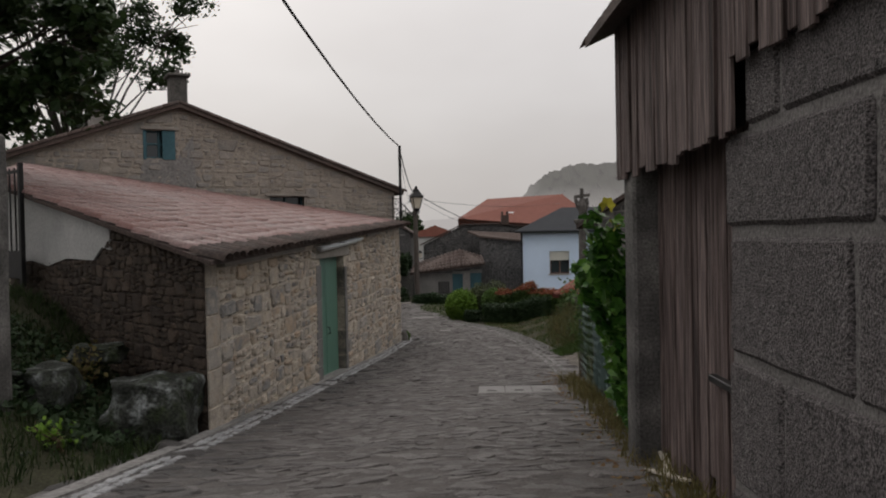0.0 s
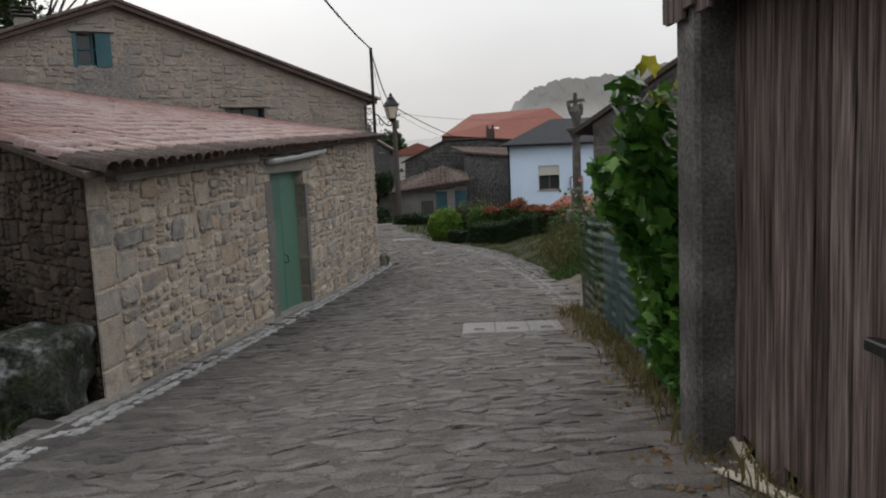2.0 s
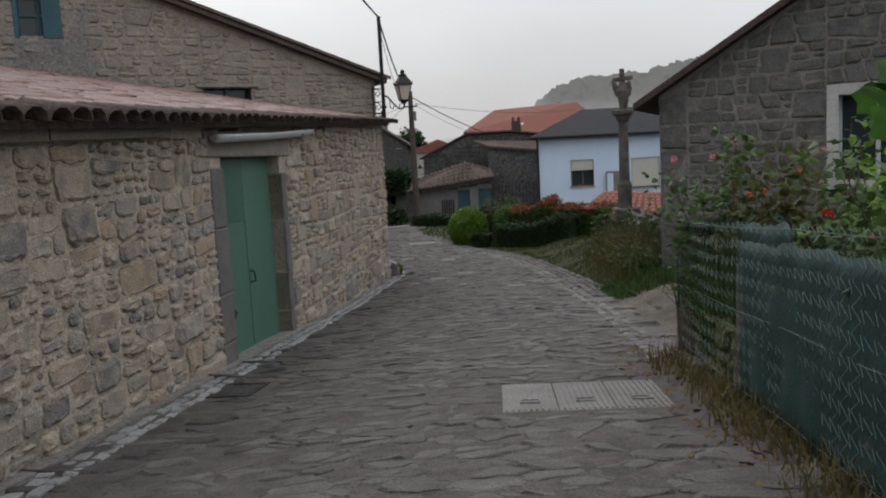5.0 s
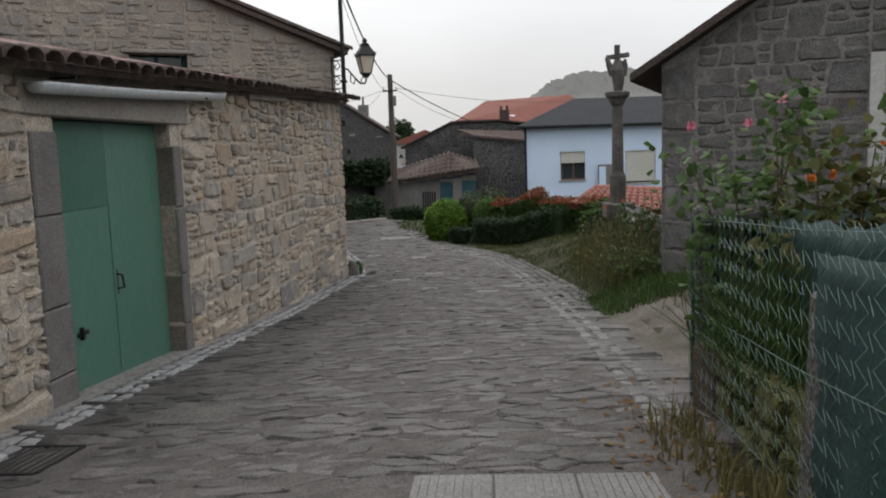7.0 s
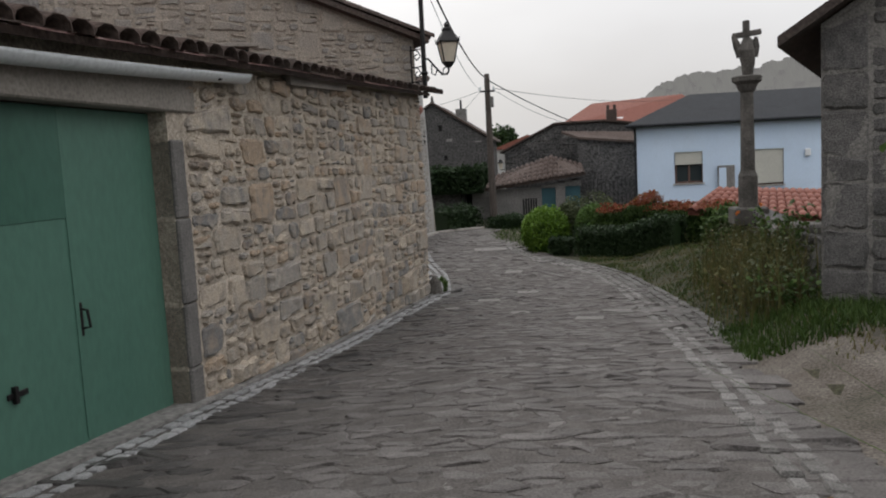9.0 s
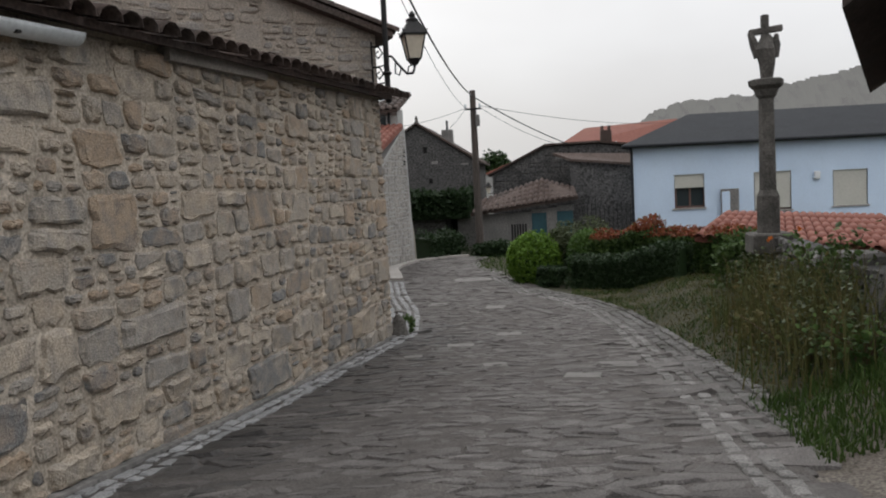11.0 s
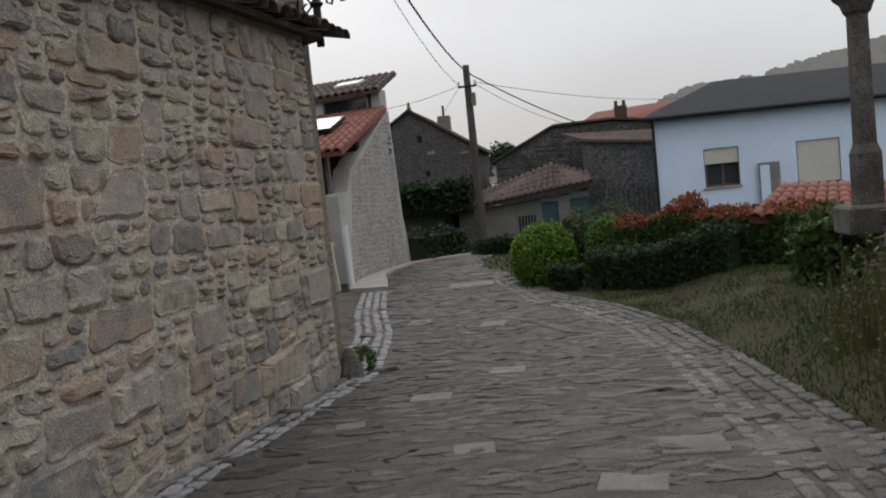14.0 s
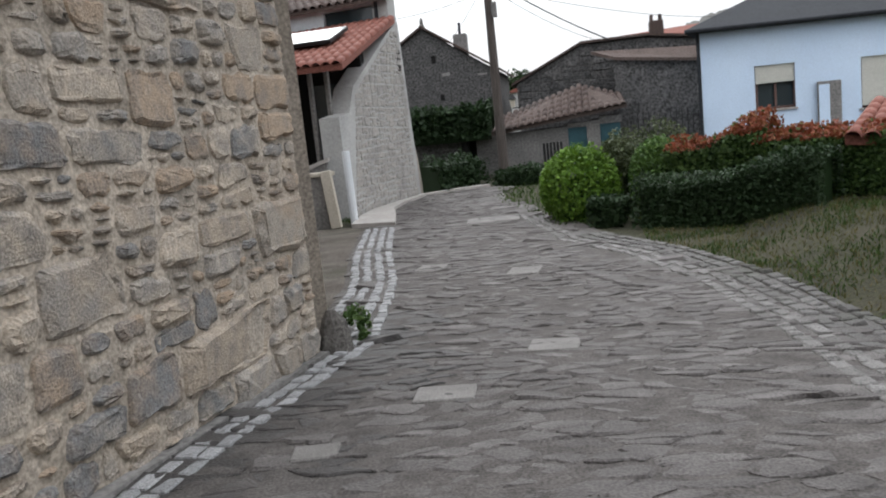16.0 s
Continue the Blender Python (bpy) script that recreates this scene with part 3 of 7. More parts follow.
road = raw("road", [bed_point(y, k) for y in bed_y for k in range(BED_N + 1)], [(j * (BED_N + 1) + k, j * (BED_N + 1) + k + 1, (j + 1) * (BED_N + 1) + k + 1, (j + 1) * (BED_N + 1) + k) for j in range(len(bed_y) - 1) for k in range(BED_N)], M_bed)
tagged(road, "village lane paved with irregular brown-grey flagstones", "road", kind="structure")

# gravel beside the lane, before the chapel
raw("pavement", [(right(y) + 0.1 + (4.6 - right(y)) * k / 8, y, ground_z(right(y) + 0.1 + (4.6 - right(y)) * k / 8, y) + 0.012) for y in [12.3 + 0.4 * i for i in range(16)] for k in range(9)], [(j * 9 + k, j * 9 + k + 1, j * 9 + k + 10, j * 9 + k + 9) for j in range(15) for k in range(8)], M_gravel)
tagged(bpy.data.objects["pavement"], "trodden gravel apron beside the lane", "gravel", kind="structure")


# ---- lean-to shed on the lane ----
SHED = plane_frame(-2.60, 8.70, -1.30, 24.2)          # x along the lane, y into the shed
SHED_L = 15.08


def shed_roof_z(x, y):
    return 1.2 - 0.197 * (x + 2.58) + 0.0508 * (y - 8.9)


def shed_point(s, d, z=0.0):
    return SHED @ Vector((s, d, z))


def shed_eave(s):
    p = shed_point(s, 0)
    return shed_roof_z(p.x, p.y)


D0, D1 = 5.22, 7.22                                    # the door's opening along the wall
DZ0, DZ1 = -1.36, 0.98
shed = thing("lean_to_shed", "low rubble-stone shed with red clay tile roof, green door", "shed", (-2.6, 8.7, -0.7))
INV = shed.matrix_world.inverted()


def under(ob, parent):
    """Makes ob a part of parent, staying where it is."""
    ob.parent = parent
    ob.matrix_parent_inverse = parent.matrix_world.inverted()
    return ob


def shed_wall_piece(s0, s1, z0a, z0b, top0, top1, name="wall"):
    bm = prism([(s0, z0a), (s1, z0b), (s1, top1), (s0, top0)], 0.42, SHED)
    return under(part(name, bm, M_mortar), shed)


def foot(s):
    p = shed_point(s, 0)
    return lie(p.y) + dip(p.x, p.y) - 0.15


# the shed's corner is sharp: both walls are mitred there
bm = prism([(0, foot(0)), (D0, foot(D0)), (D0, shed_eave(D0) - 0.06), (0, shed_eave(0) - 0.06)], 0.42)
for v in bm.verts:
    if v.co.x < 0.01 and v.co.y > 0.2:
        v.co.x += 0.92
bmesh.ops.transform(bm, matrix=SHED, verts=bm.verts)
wall_a = under(part("front_wall", bm, M_mortar), shed)
wall_b = shed_wall_piece(D1, SHED_L, foot(D1), foot(SHED_L), shed_eave(D1) - 0.06, shed_eave(SHED_L) - 0.06, "front_wall")
wall_c = shed_wall_piece(D0, D1, DZ1 + 0.26, DZ1 + 0.26, shed_eave(D0) - 0.06, shed_eave(D1) - 0.06, "front_wall")
under(part("threshold", prism([(D0 - 0.1, foot(D0)), (D1 + 0.06, foot(D1)), (D1 + 0.06, foot(D1) + 0.205), (D0 - 0.1, foot(D0) + 0.205)], 0.50, SHED @ Matrix.Translation((0, -0.10, 0))), M_render), shed)
under(part("lintel", boxes((D0 - 0.42, D1 + 0.38, -0.035, 0.40, DZ1, DZ1 + 0.26), m=SHED, bevel=0.012), M_lintel), shed)
# stone jambs, blocks of uneven height
for side, s0, s1 in (("near", D0 - 0.30, D0), ("far", D1, D1 + 0.16)):
    z = DZ0 - 0.15 - (0.1 if side == "far" else 0)
    for h in (0.62, 0.50, 0.66, 0.60):
        z1 = min(z + h, DZ1 - 0.004)
        bulge = random.uniform(0.0, 0.10 if side == "near" else 0.04)
        under(part("jamb_stone", boxes((s0 - (bulge if side == "near" else 0), s1 + (bulge if side == "far" else 0), -0.03, 0.40, z + 0.006, z1), m=SHED, bevel=0.014), M_jamb), shed)
        z = z1
# door: two metal leaves set back in the opening
door = under(part("door", boxes((D0 + 0.01, D0 + 0.96, 0.13, 0.165, DZ0 + 0.10, DZ1 - 0.01), m=SHED, bevel=0.006), M_green, None, "dark green painted sheet-metal door leaf, closed"), shed)
leaf2 = under(part("door", boxes((D0 + 0.97, D1 - 0.01, 0.142, 0.175, DZ0 + 0.10, DZ1 - 0.01), m=SHED, bevel=0.006), M_green, None, "green painted sheet-metal door leaf, closed"), shed)
under(part("panel", boxes((D0 + 0.01, D0 + 0.95, 0.124, 0.13, 0.27, DZ1 - 0.02), m=SHED, bevel=0.002), M_green_dark, None, "darker upper sheet"), door)
under(part("cover_strip", boxes((D0 + 0.945, D0 + 0.985, 0.122, 0.13, DZ0 + 0.2, DZ1 - 0.02), m=SHED, bevel=0.003), M_green), door)
bm = bmesh.new()
box(bm, D0 + 0.985, D0 + 1.02, 0.127, 0.142, -0.50, -0.28, SHED, 0.004)
tube(bm, [SHED @ Vector((D0 + 1.0, 0.135, -0.32)), SHED @ Vector((D0 + 1.0, 0.08, -0.33)), SHED @ Vector((D0 + 1.005, 0.07, -0.44)), SHED @ Vector((D0 + 1.0, 0.13, -0.45))], 0.010, 6)
under(part("handle", bm, M_iron, None, "black iron door handle"), leaf2)
bm = bmesh.new()
box(bm, D0 + 0.30, D0 + 0.46, 0.115, 0.13, -0.72, -0.685, SHED, 0.003)
box(bm, D0 + 0.34, D0 + 0.37, 0.10, 0.13, -0.75, -0.65, SHED, 0.003)
under(part("bolt", bm, M_iron, None, "rusty black sliding bolt"), door)

# short return of the front wall to the house corner
EM = plane_frame(-1.345, 23.72, -1.80, 24.26)
under(part("end_wall", prism([(0, -2.1), (0.69, -2.1), (0.69, 0.95 + 0.6), (0, 0.95 + 0.6)], 0.4, EM), M_mortar), shed)

# side wall, running back to the gate
SIDE0, SIDE1 = Vector((-2.60, 8.70)), Vector((-7.3, 13.5))
SIDE = plane_frame(SIDE1.x, SIDE1.y, SIDE0.x, SIDE0.y)
SIDE_L = (SIDE1 - SIDE0).length


def side_top(s):
    p = SIDE @ Vector((s, 0, 0))
    return shed_roof_z(p.x, p.y) - 0.06


bm = prism([(0, -0.9), (SIDE_L, -0.95), (SIDE_L, side_top(SIDE_L)), (0, side_top(0))], 0.40)
for v in bm.verts:
    if v.co.x > SIDE_L - 0.01 and v.co.y > 0.2:
        v.co.x -= 0.88
bmesh.ops.transform(bm, matrix=SIDE, verts=bm.verts)
under(part("side_wall", bm, M_brown_joint, None, "brown earth-jointed rubble side wall"), shed)
bm = prism([(-0.2, 1.00), (1.2, 1.08), (1.9, 1.00), (2.7, 1.12), (3.7, 1.10), (4.0, 1.28), (4.25, 1.24), (4.25, side_top(4.25) - 0.02), (-0.2, side_top(-0.2) - 0.02)], 0.05, SIDE @ Matrix.Translation((0, -0.035, 0)))
under(part("plaster_panel", bm, M_plaster, None, "pale grey plastered upper side wall"), shed)
# corner quoins
z = -0.85
qrng = random.Random(5)
while z < 1.0:
    h = qrng.uniform(0.24, 0.42)
    w = qrng.uniform(0.28, 0.55)
    bm = boxes((0.004, w, -0.012 - qrng.uniform(0, 0.008), 0.0, z + 0.012, min(z + h, shed_eave(0) - 0.08) - 0.012), m=SHED, bevel=0.006)
    under(part("corner_stone", bm, M_rubble), shed)
    z += h

# roof deck under the tiles
ROOF = [(-2.42, 8.30), (-1.16, 23.82), (-1.42, 24.36), (-10.2, 19.55), (-7.5, 13.2)]
bm = bmesh.new()
up = [bm.verts.new((x, y, shed_roof_z(x, y) - 0.01)) for x, y in ROOF]
dn = [bm.verts.new((x, y, shed_roof_z(x, y) - 0.06)) for x, y in ROOF]
bm.faces.new(up)
bm.faces.new(dn[::-1])
for i in range(5):
    bm.faces.new((up[i], dn[i], dn[(i + 1) % 5], up[(i + 1) % 5]))
bmesh.ops.recalc_face_normals(bm, faces=bm.faces)
roof = under(part("roof", bm, M_tile_old, None, "low-pitched roof of red clay tiles, pale with dust and lichen"), shed)


def tile_mesh(length, r0, r1, sides=5, thick=0.012):
    """A half-round clay tile along +x, wider at its low end."""
    V, F = [], []
    for x, r, dz in ((0, r0, 0.012), (length, r1, 0)):
        for k in range(sides + 1):
            a = math.pi * k / sides
            V.append((x, r * math.cos(a), dz + 0.85 * r * math.sin(a)))
    for x, r, dz in ((0, r0 - thick, 0.012), (length, r1 - thick, 0)):
        for k in range(sides + 1):
            a = math.pi * k / sides
            V.append((x, r * math.cos(a), dz + 0.85 * r * math.sin(a)))
    n = sides + 1
    for k in range(sides):
        F.append((k, k + 1, n + k + 1, n + k))
        F.append((2 * n + k + 1, 2 * n + k, 3 * n + k, 3 * n + k + 1))
        F.append((k + 1, k, 2 * n + k, 2 * n + k + 1))
        F.append((n + k, n + k + 1, 3 * n + k + 1, 3 * n + k))
    return V, F


def tiled(spots, mat, parent, label, single_upto, length=0.44, r0=0.085, r1=0.105, name="tile"):
    """Tiles at matrices; the first single_upto are objects that share one mesh, the rest one mesh."""
    V, F = tile_mesh(length, r0, r1)
    shared = None
    bigV, bigF = [], []
    for i, m in enumerate(spots):
        if i < single_upto:
            if shared is None:
                ob = raw(name, V, F, mat, parent, smooth=True)
                shared = ob.data
            else:
                ob = new(name, shared)
                ob.parent = parent
            ob.matrix_parent_inverse = parent.matrix_world.inverted()
            ob.matrix_basis = m
        else:
            k = len(bigV)
            bigV += [m @ Vector(v) for v in V]
            bigF += [tuple(k + j for j in f) for f in F]
    if bigV:
        ob = raw("tiles", bigV, bigF, mat, parent, label, smooth=True)
        ob.matrix_parent_inverse = parent.matrix_world.inverted()
        tagged(ob, kind="stuff")


def inside(p, poly):
    c = False
    for i in range(len(poly)):
        a, b = poly[i], poly[i - 1]
        if (a[1] > p[1]) != (b[1] > p[1]) and p[0] < (b[0] - a[0]) * (p[1] - a[1]) / (b[1] - a[1]) + a[0]:
            c = not c
    return c


# ---- stone house with the gable, behind the shed ----
GAB = plane_frame(-12.72, 18.21, -1.47, 24.46)          # x to the right along the gable, y into the house
GAB_L = math.hypot(11.23, 6.24)
house = thing("stone_house", "two-storey rubble-stone house with tiled gable roof and teal shutters", "house", (-1.37, 24.45, -1.8))
HOLES = [(5.70, 6.42, 3.50, 4.24), (8.98, 10.0, 2.05, 2.52)]
GTOP = [(0, 2.50), (6.56, 4.85), (GAB_L, 2.66)]


def gable_top(x):
    return float(np.interp(x, [q[0] for q in GTOP], [q[1] for q in GTOP]))


cuts = sorted({0.0, 6.56, GAB_L, *[h for q in HOLES for h in q[:2]]})
for a, b in zip(cuts, cuts[1:]):
    mid = (a + b) / 2
    hit_hole = [q for q in HOLES if q[0] <= mid <= q[1]]
    if hit_hole:
        q = hit_hole[0]
        under(part("gable_wall", prism([(a, -2.3), (b, -2.3), (b, q[2]), (a, q[2])], 0.5, GAB), M_gable_mortar), house)
        under(part("gable_wall", prism([(a, q[3]), (b, q[3]), (b, gable_top(b)), (a, gable_top(a))], 0.5, GAB), M_gable_mortar), house)
    else:
        under(part("gable_wall", prism([(a, -2.3), (b, -2.3), (b, gable_top(b)), (a, gable_top(a))], 0.5, GAB), M_gable_mortar), house)
under(part("side_wall", boxes((GAB_L - 0.45, GAB_L, 0.5, 8.0, -2.3, 2.62), m=GAB), M_gable_mortar), house)
under(part("back_wall", prism([(0, -2.3), (GAB_L, -2.3), (GAB_L, 2.62), (6.56, 4.80), (0, 2.46)], 0.4, GAB @ Matrix.Translation((0, 8.0, 0))), M_gable_mortar), house)
for a, b in ((-0.35, 6.56), (6.56, GAB_L + 0.22)):
    z0 = np.interp(a, [0, 6.56], [2.5, 4.85]) if a < 6.56 else 4.85
    z1 = 4.85 if b <= 6.56 else 2.66 - 0.22 * 0.34
    if a < 0:
        z0 = 2.5 - 0.35 * 0.358
    bm = prism([(a, z0), (b, z1), (b, z1 + 0.09), (a, z0 + 0.09)], 8.9, GAB @ Matrix.Translation((0, -0.20, 0)))
    under(part("roof", bm, M_tile_old, None, "weathered brown tile roof slope"), house)
# verge tiles along the gable
spots = []
for a, b, za, zb in ((6.56, GAB_L + 0.22, 4.96, 2.70), (6.56, -0.3, 4.96, 2.50)):
    L_ = math.hypot(b - a, zb - za)
    k = int(L_ / 0.34)
    for i in range(k):
        s = i / k
        d = Vector((b - a, 0, zb - za)).normalized()
        q = Matrix(((d.x, 0, -d.z, a + s * (b - a)), (0, 1, 0, 0), (d.z, 0, d.x, za + s * (zb - za)), (0, 0, 0, 1)))
        if d.x < 0:
            q = Matrix(((d.x, 0, d.z, a + s * (b - a)), (0, -1, 0, 0), (d.z, 0, -d.x, za + s * (zb - za)), (0, 0, 0, 1)))
        for off in (-0.12, 0.12):
            spots.append(GAB @ Matrix.Translation((0, off, 0)) @ q)
tiled(spots, M_tile_old, house, "weathered verge tiles", 80, r0=0.09, r1=0.11)
# upper window with shutters, lower slit window
x0, x1, z0, z1 = HOLES[0]
win = under(part("window", boxes((x0, x1, 0.14, 0.18, z0, z1), m=GAB), M_glass, None, "small window with dark panes"), house)
for a, b in ((x0, x0 + 0.05), (x1 - 0.05, x1), (x0 + 0.33, x0 + 0.39)):
    under(part("frame", boxes((a, b, 0.09, 0.14, z0, z1), m=GAB, bevel=0.005), M_teal), win)
for a, b in ((z0, z0 + 0.05), (z1 - 0.05, z1), (z0 + 0.36, z0 + 0.41)):
    under(part("frame", boxes((x0 + 0.05, x1 - 0.05, 0.095, 0.139, a, b), m=GAB, bevel=0.005), M_teal), win)
for a, b in ((x0 - 0.06, x0 + 0.02), (x1 - 0.30, x1 + 0.03)):
    under(part("shutter", boxes((a, b, -0.05, -0.015, z0 - 0.03, z1), m=GAB, bevel=0.006), M_teal, None, "teal painted wooden shutter"), house)
under(part("lintel", boxes((x0 - 0.12, x1 + 0.12, -0.10, 0.2, z1 + 0.01, z1 + 0.08), m=GAB, bevel=0.01), M_lintel), house)
under(part("patch", prism([(x0 - 0.2, z0 - 0.85), (x1 + 0.55, z0 - 0.85), (x1 + 0.5, z1 - 0.1), (x1 + 0.04, z0 - 0.03), (x0 - 0.08, z0 - 0.03)], 0.05, GAB @ Matrix.Translation((0, -0.034, 0))), M_render, None, "grey cement patch under the window"), house)
x0, x1, z0, z1 = HOLES[1]
win = under(part("window", boxes((x0, x1, 0.26, 0.30, z0, z1), m=GAB), M_glass, None, "low slit window, dark inside"), house)
for a in (x0, x0 + 0.48, x1 - 0.05):
    under(part("frame", boxes((a, a + 0.05, 0.20, 0.26, z0, z1), m=GAB, bevel=0.005), M_teal), win)
under(part("lintel", boxes((x0 - 0.14, x1 + 0.14, -0.08, 0.25, z1 + 0.01, z1 + 0.07), m=GAB, bevel=0.01), M_lintel), house)
# chimneys
CH = GAB @ Matrix.Translation((6.62, 0.35, 0))
ch = under(part("chimney", boxes((-0.22, 0.22, -0.2, 0.3, 4.6, 5.72), m=CH, bevel=0.02), M_cross, None, "square stone chimney with a slab cap"), house)
under(part("cap", boxes((-0.30, 0.30, -0.28, 0.38, 5.72, 5.80), m=CH, bevel=0.02), M_cross), ch)
bm = bmesh.new()
tube(bm, [CH @ Vector((0, 0.05, 5.79)), CH @ Vector((0.02, 0.05, 5.9)), CH @ Vector((0, 0.05, 5.97))], [0.1, 0.07, 0.02], 7)
under(part("finial", bm, M_cross), ch)
CH2 = GAB @ Matrix.Translation((4.9, 3.6, 0))
ch = under(part("chimney", boxes((-0.2, 0.2, -0.2, 0.2, 3.9, 5.1), m=CH2, bevel=0.02), M_gable, None, "small rear chimney with slatted cowl"), house)
for i in range(3):
    under(part("cowl_slat", boxes((-0.26, 0.26, -0.26, 0.26, 5.14 + 0.1 * i, 5.18 + 0.1 * i), m=CH2, bevel=0.01), M_cross), ch)
under(part("cowl_core", boxes((-0.12, 0.12, -0.12, 0.12, 5.08, 5.35), m=CH2), M_dead), ch)

# ---- barn ----
barn = thing("wooden_barn", "dark weathered barn of granite blocks and vertical boards", "barn", (1.6, 4.0, -0.4))
GW1 = 4.28
for z0, z1, cutsy in ((-0.75, -0.02, (-7, -3.9, -1.2, 1.25, 3.02, GW1)), (0.02, 0.655, (-7, -4.4, -1.9, 0.4, 1.9, 3.6, GW1)), (0.70, 1.31, (-7, -3.2, -0.6, 1.3, 2.96, GW1 - 0.02)), (1.355, 1.82, (-7, -4, -1.5, 0.9, 2.8, GW1 + 0.02)), (1.86, 2.22, (-7, -4.3, -2.1, 0.2, 1.8, 3.6, 4.02))):
    for a, b in zip(cutsy, cutsy[1:]):
        bm = bmesh.new()
        box(bm, 1.495 + random.uniform(0, 0.008), 1.95, a + 0.022, b - 0.022, z0 + random.uniform(0, 0.01), z1, None, 0.022)
        bmesh.ops.subdivide_edges(bm, edges=bm.edges, cuts=3, use_grid_fill=True)
        for v in bm.verts:
            v.co += 0.010 * Vector((noise.noise(v.co * 3.1), noise.noise(v.co * 3.3 + Vector((5, 0, 0))), noise.noise(v.co * 2.9 + Vector((0, 7, 0)))))
        under(part("granite_block", bm, M_granite), barn)
under(part("joint_bed", boxes((1.522, 1.93, -7, GW1 - 0.03, -0.8, 1.84), (1.522, 1.93, -7, 4.0, 1.84, 2.20)), M_cement, None, "pale cement joints between the blocks"), barn)
bm = bmesh.new()
box(bm, 1.47, 1.85, 6.24, 6.56, -0.75, 3.0, None, 0.025)
pillar = under(part("pillar", bm, M_pillar, None, "stained concrete corner pillar"), barn)
under(part("lower_wall", boxes((1.72, 1.95, 4.28, 6.26, -0.7, -0.42)), M_dead), barn)
prng = random.Random(11)
y = 4.30
while y < 6.22:
    w = prng.uniform(0.11, 0.19)
    bm = bmesh.new()
    y1 = min(y + w, 6.23)
    t0 = prng.uniform(-0.012, 0.012)
    bottom = -0.40 + prng.uniform(-0.12, 0.25) - 0.15 * (y - 4.3) / 2
    box(bm, 1.66 + t0, 1.69 + t0, y + 0.004, y1 - 0.004, bottom, 2.0, None, 0.004)
    under(part("plank", bm, M_wood), barn)
    y = y1
y = 2.9
while y < 6.62:
    w = prng.uniform(0.09, 0.16)
    bm = bmesh.new()
    t0 = prng.uniform(-0.014, 0.014)
    low = (1.78 if y > 4.26 else 2.17 if y < 4.0 else 1.84) + prng.uniform(-0.03, 0.04)
    box(bm, 1.44 + t0, 1.462 + t0, y + 0.004, y + w - 0.004, low, 3.05, None, 0.003)
    under(part("board", bm, M_wood), barn)
    y += w
y = -7.0
while y < 2.9:
    bm = bmesh.new()
    box(bm, 1.44 + prng.uniform(-0.012, 0.012), 1.462, y + 0.004, y + 0.196, 2.18, 3.05, None, 0.003)
    under(part("board", bm, M_wood), barn)
    y += 0.2
under(part("plate_beam", boxes((1.48, 1.62, 4.3, 6.22, 1.90, 2.0)), M_wood_dark), barn)
under(part("strap", boxes((1.60, 1.655, 4.32, 4.92, 0.42, 0.465), bevel=0.006), M_iron, None, "black iron hinge strap"), barn)
under(part("end_wall", boxes((1.84, 6.0, 6.3, 6.5, -0.8, 3.0)), M_wood_dark), barn)
under(part("rear_wall", boxes((1.95, 6.0, -7.2, -7.0, -0.8, 3.0), (5.9, 6.1, -7.0, 6.4, -0.8, 3.0)), M_wood_dark), barn)
bm = prism([(1.22, 2.90), (3.9, 4.1), (6.6, 2.90), (6.6, 2.97), (3.9, 4.19), (1.22, 2.98)], 14.1, Matrix.Translation((0, -7.3, 0)))
roofb = under(part("roof", bm, M_tile_old, None, "dark tiled roof with ragged eaves"), barn)
spots = []
for i in range(38):
    yy = -0.6 + i * 0.205
    for k in range(3):
        x = 1.62 + 0.36 * k
        d = Vector((-1, 0, -0.45)).normalized()
        q = Matrix(((d.x, 0, 0.41, x), (0, 1, 0, yy + prng.uniform(-0.02, 0.02)), (d.z, 0, 0.91, 2.98 + 0.448 * (x - 1.22) - 0.02), (0, 0, 0, 1)))
        spots.append(q)
tiled(spots, M_tile_old, barn, "dark eaves tiles", 60)

# ---- chapel ----
CHP = plane_frame(3.45, 18.5, 3.45 + math.cos(radians(-22)), 18.5 + math.sin(radians(-22)))
chapel = thing("stone_chapel", "grey granite chapel gable with pale pointed joints", "chapel", (3.45, 18.5, -1.2))
CW = (2.52, 3.55, 0.22, 1.44)
CTOP = lambda x: 1.62 + 0.62 * x if x < 4.1 else 1.62 + 0.62 * (8.2 - x)
for a, b in ((0, CW[0]), (CW[1], 4.1), (4.1, 8.2)):
    under(part("gable_wall", prism([(a, -1.6), (b, -1.6), (b, CTOP(b)), (a, CTOP(a))], 0.5, CHP), M_chapel_mortar), chapel)
under(part("gable_wall", prism([(CW[0], -1.6), (CW[1], -1.6), (CW[1], CW[2]), (CW[0], CW[2])], 0.5, CHP), M_chapel_mortar), chapel)
under(part("gable_wall", prism([(CW[0], CW[3]), (CW[1], CW[3]), (CW[1], CTOP(CW[1])), (CW[0], CTOP(CW[0]))], 0.5, CHP), M_chapel_mortar), chapel)
under(part("side_wall", boxes((0, 0.45, 0.5, 6.5, -1.8, 1.55), m=CHP), M_chapel_mortar), chapel)
under(part("side_wall", boxes((7.75, 8.2, 0.5, 6.5, -1.8, 1.55), m=CHP), M_chapel_mortar), chapel)
under(part("back_wall", prism([(0, -1.8), (8.2, -1.8), (8.2, 1.6), (4.1, 4.1), (0, 1.6)], 0.4, CHP @ Matrix.Translation((0, 6.5, 0))), M_chapel_mortar), chapel)
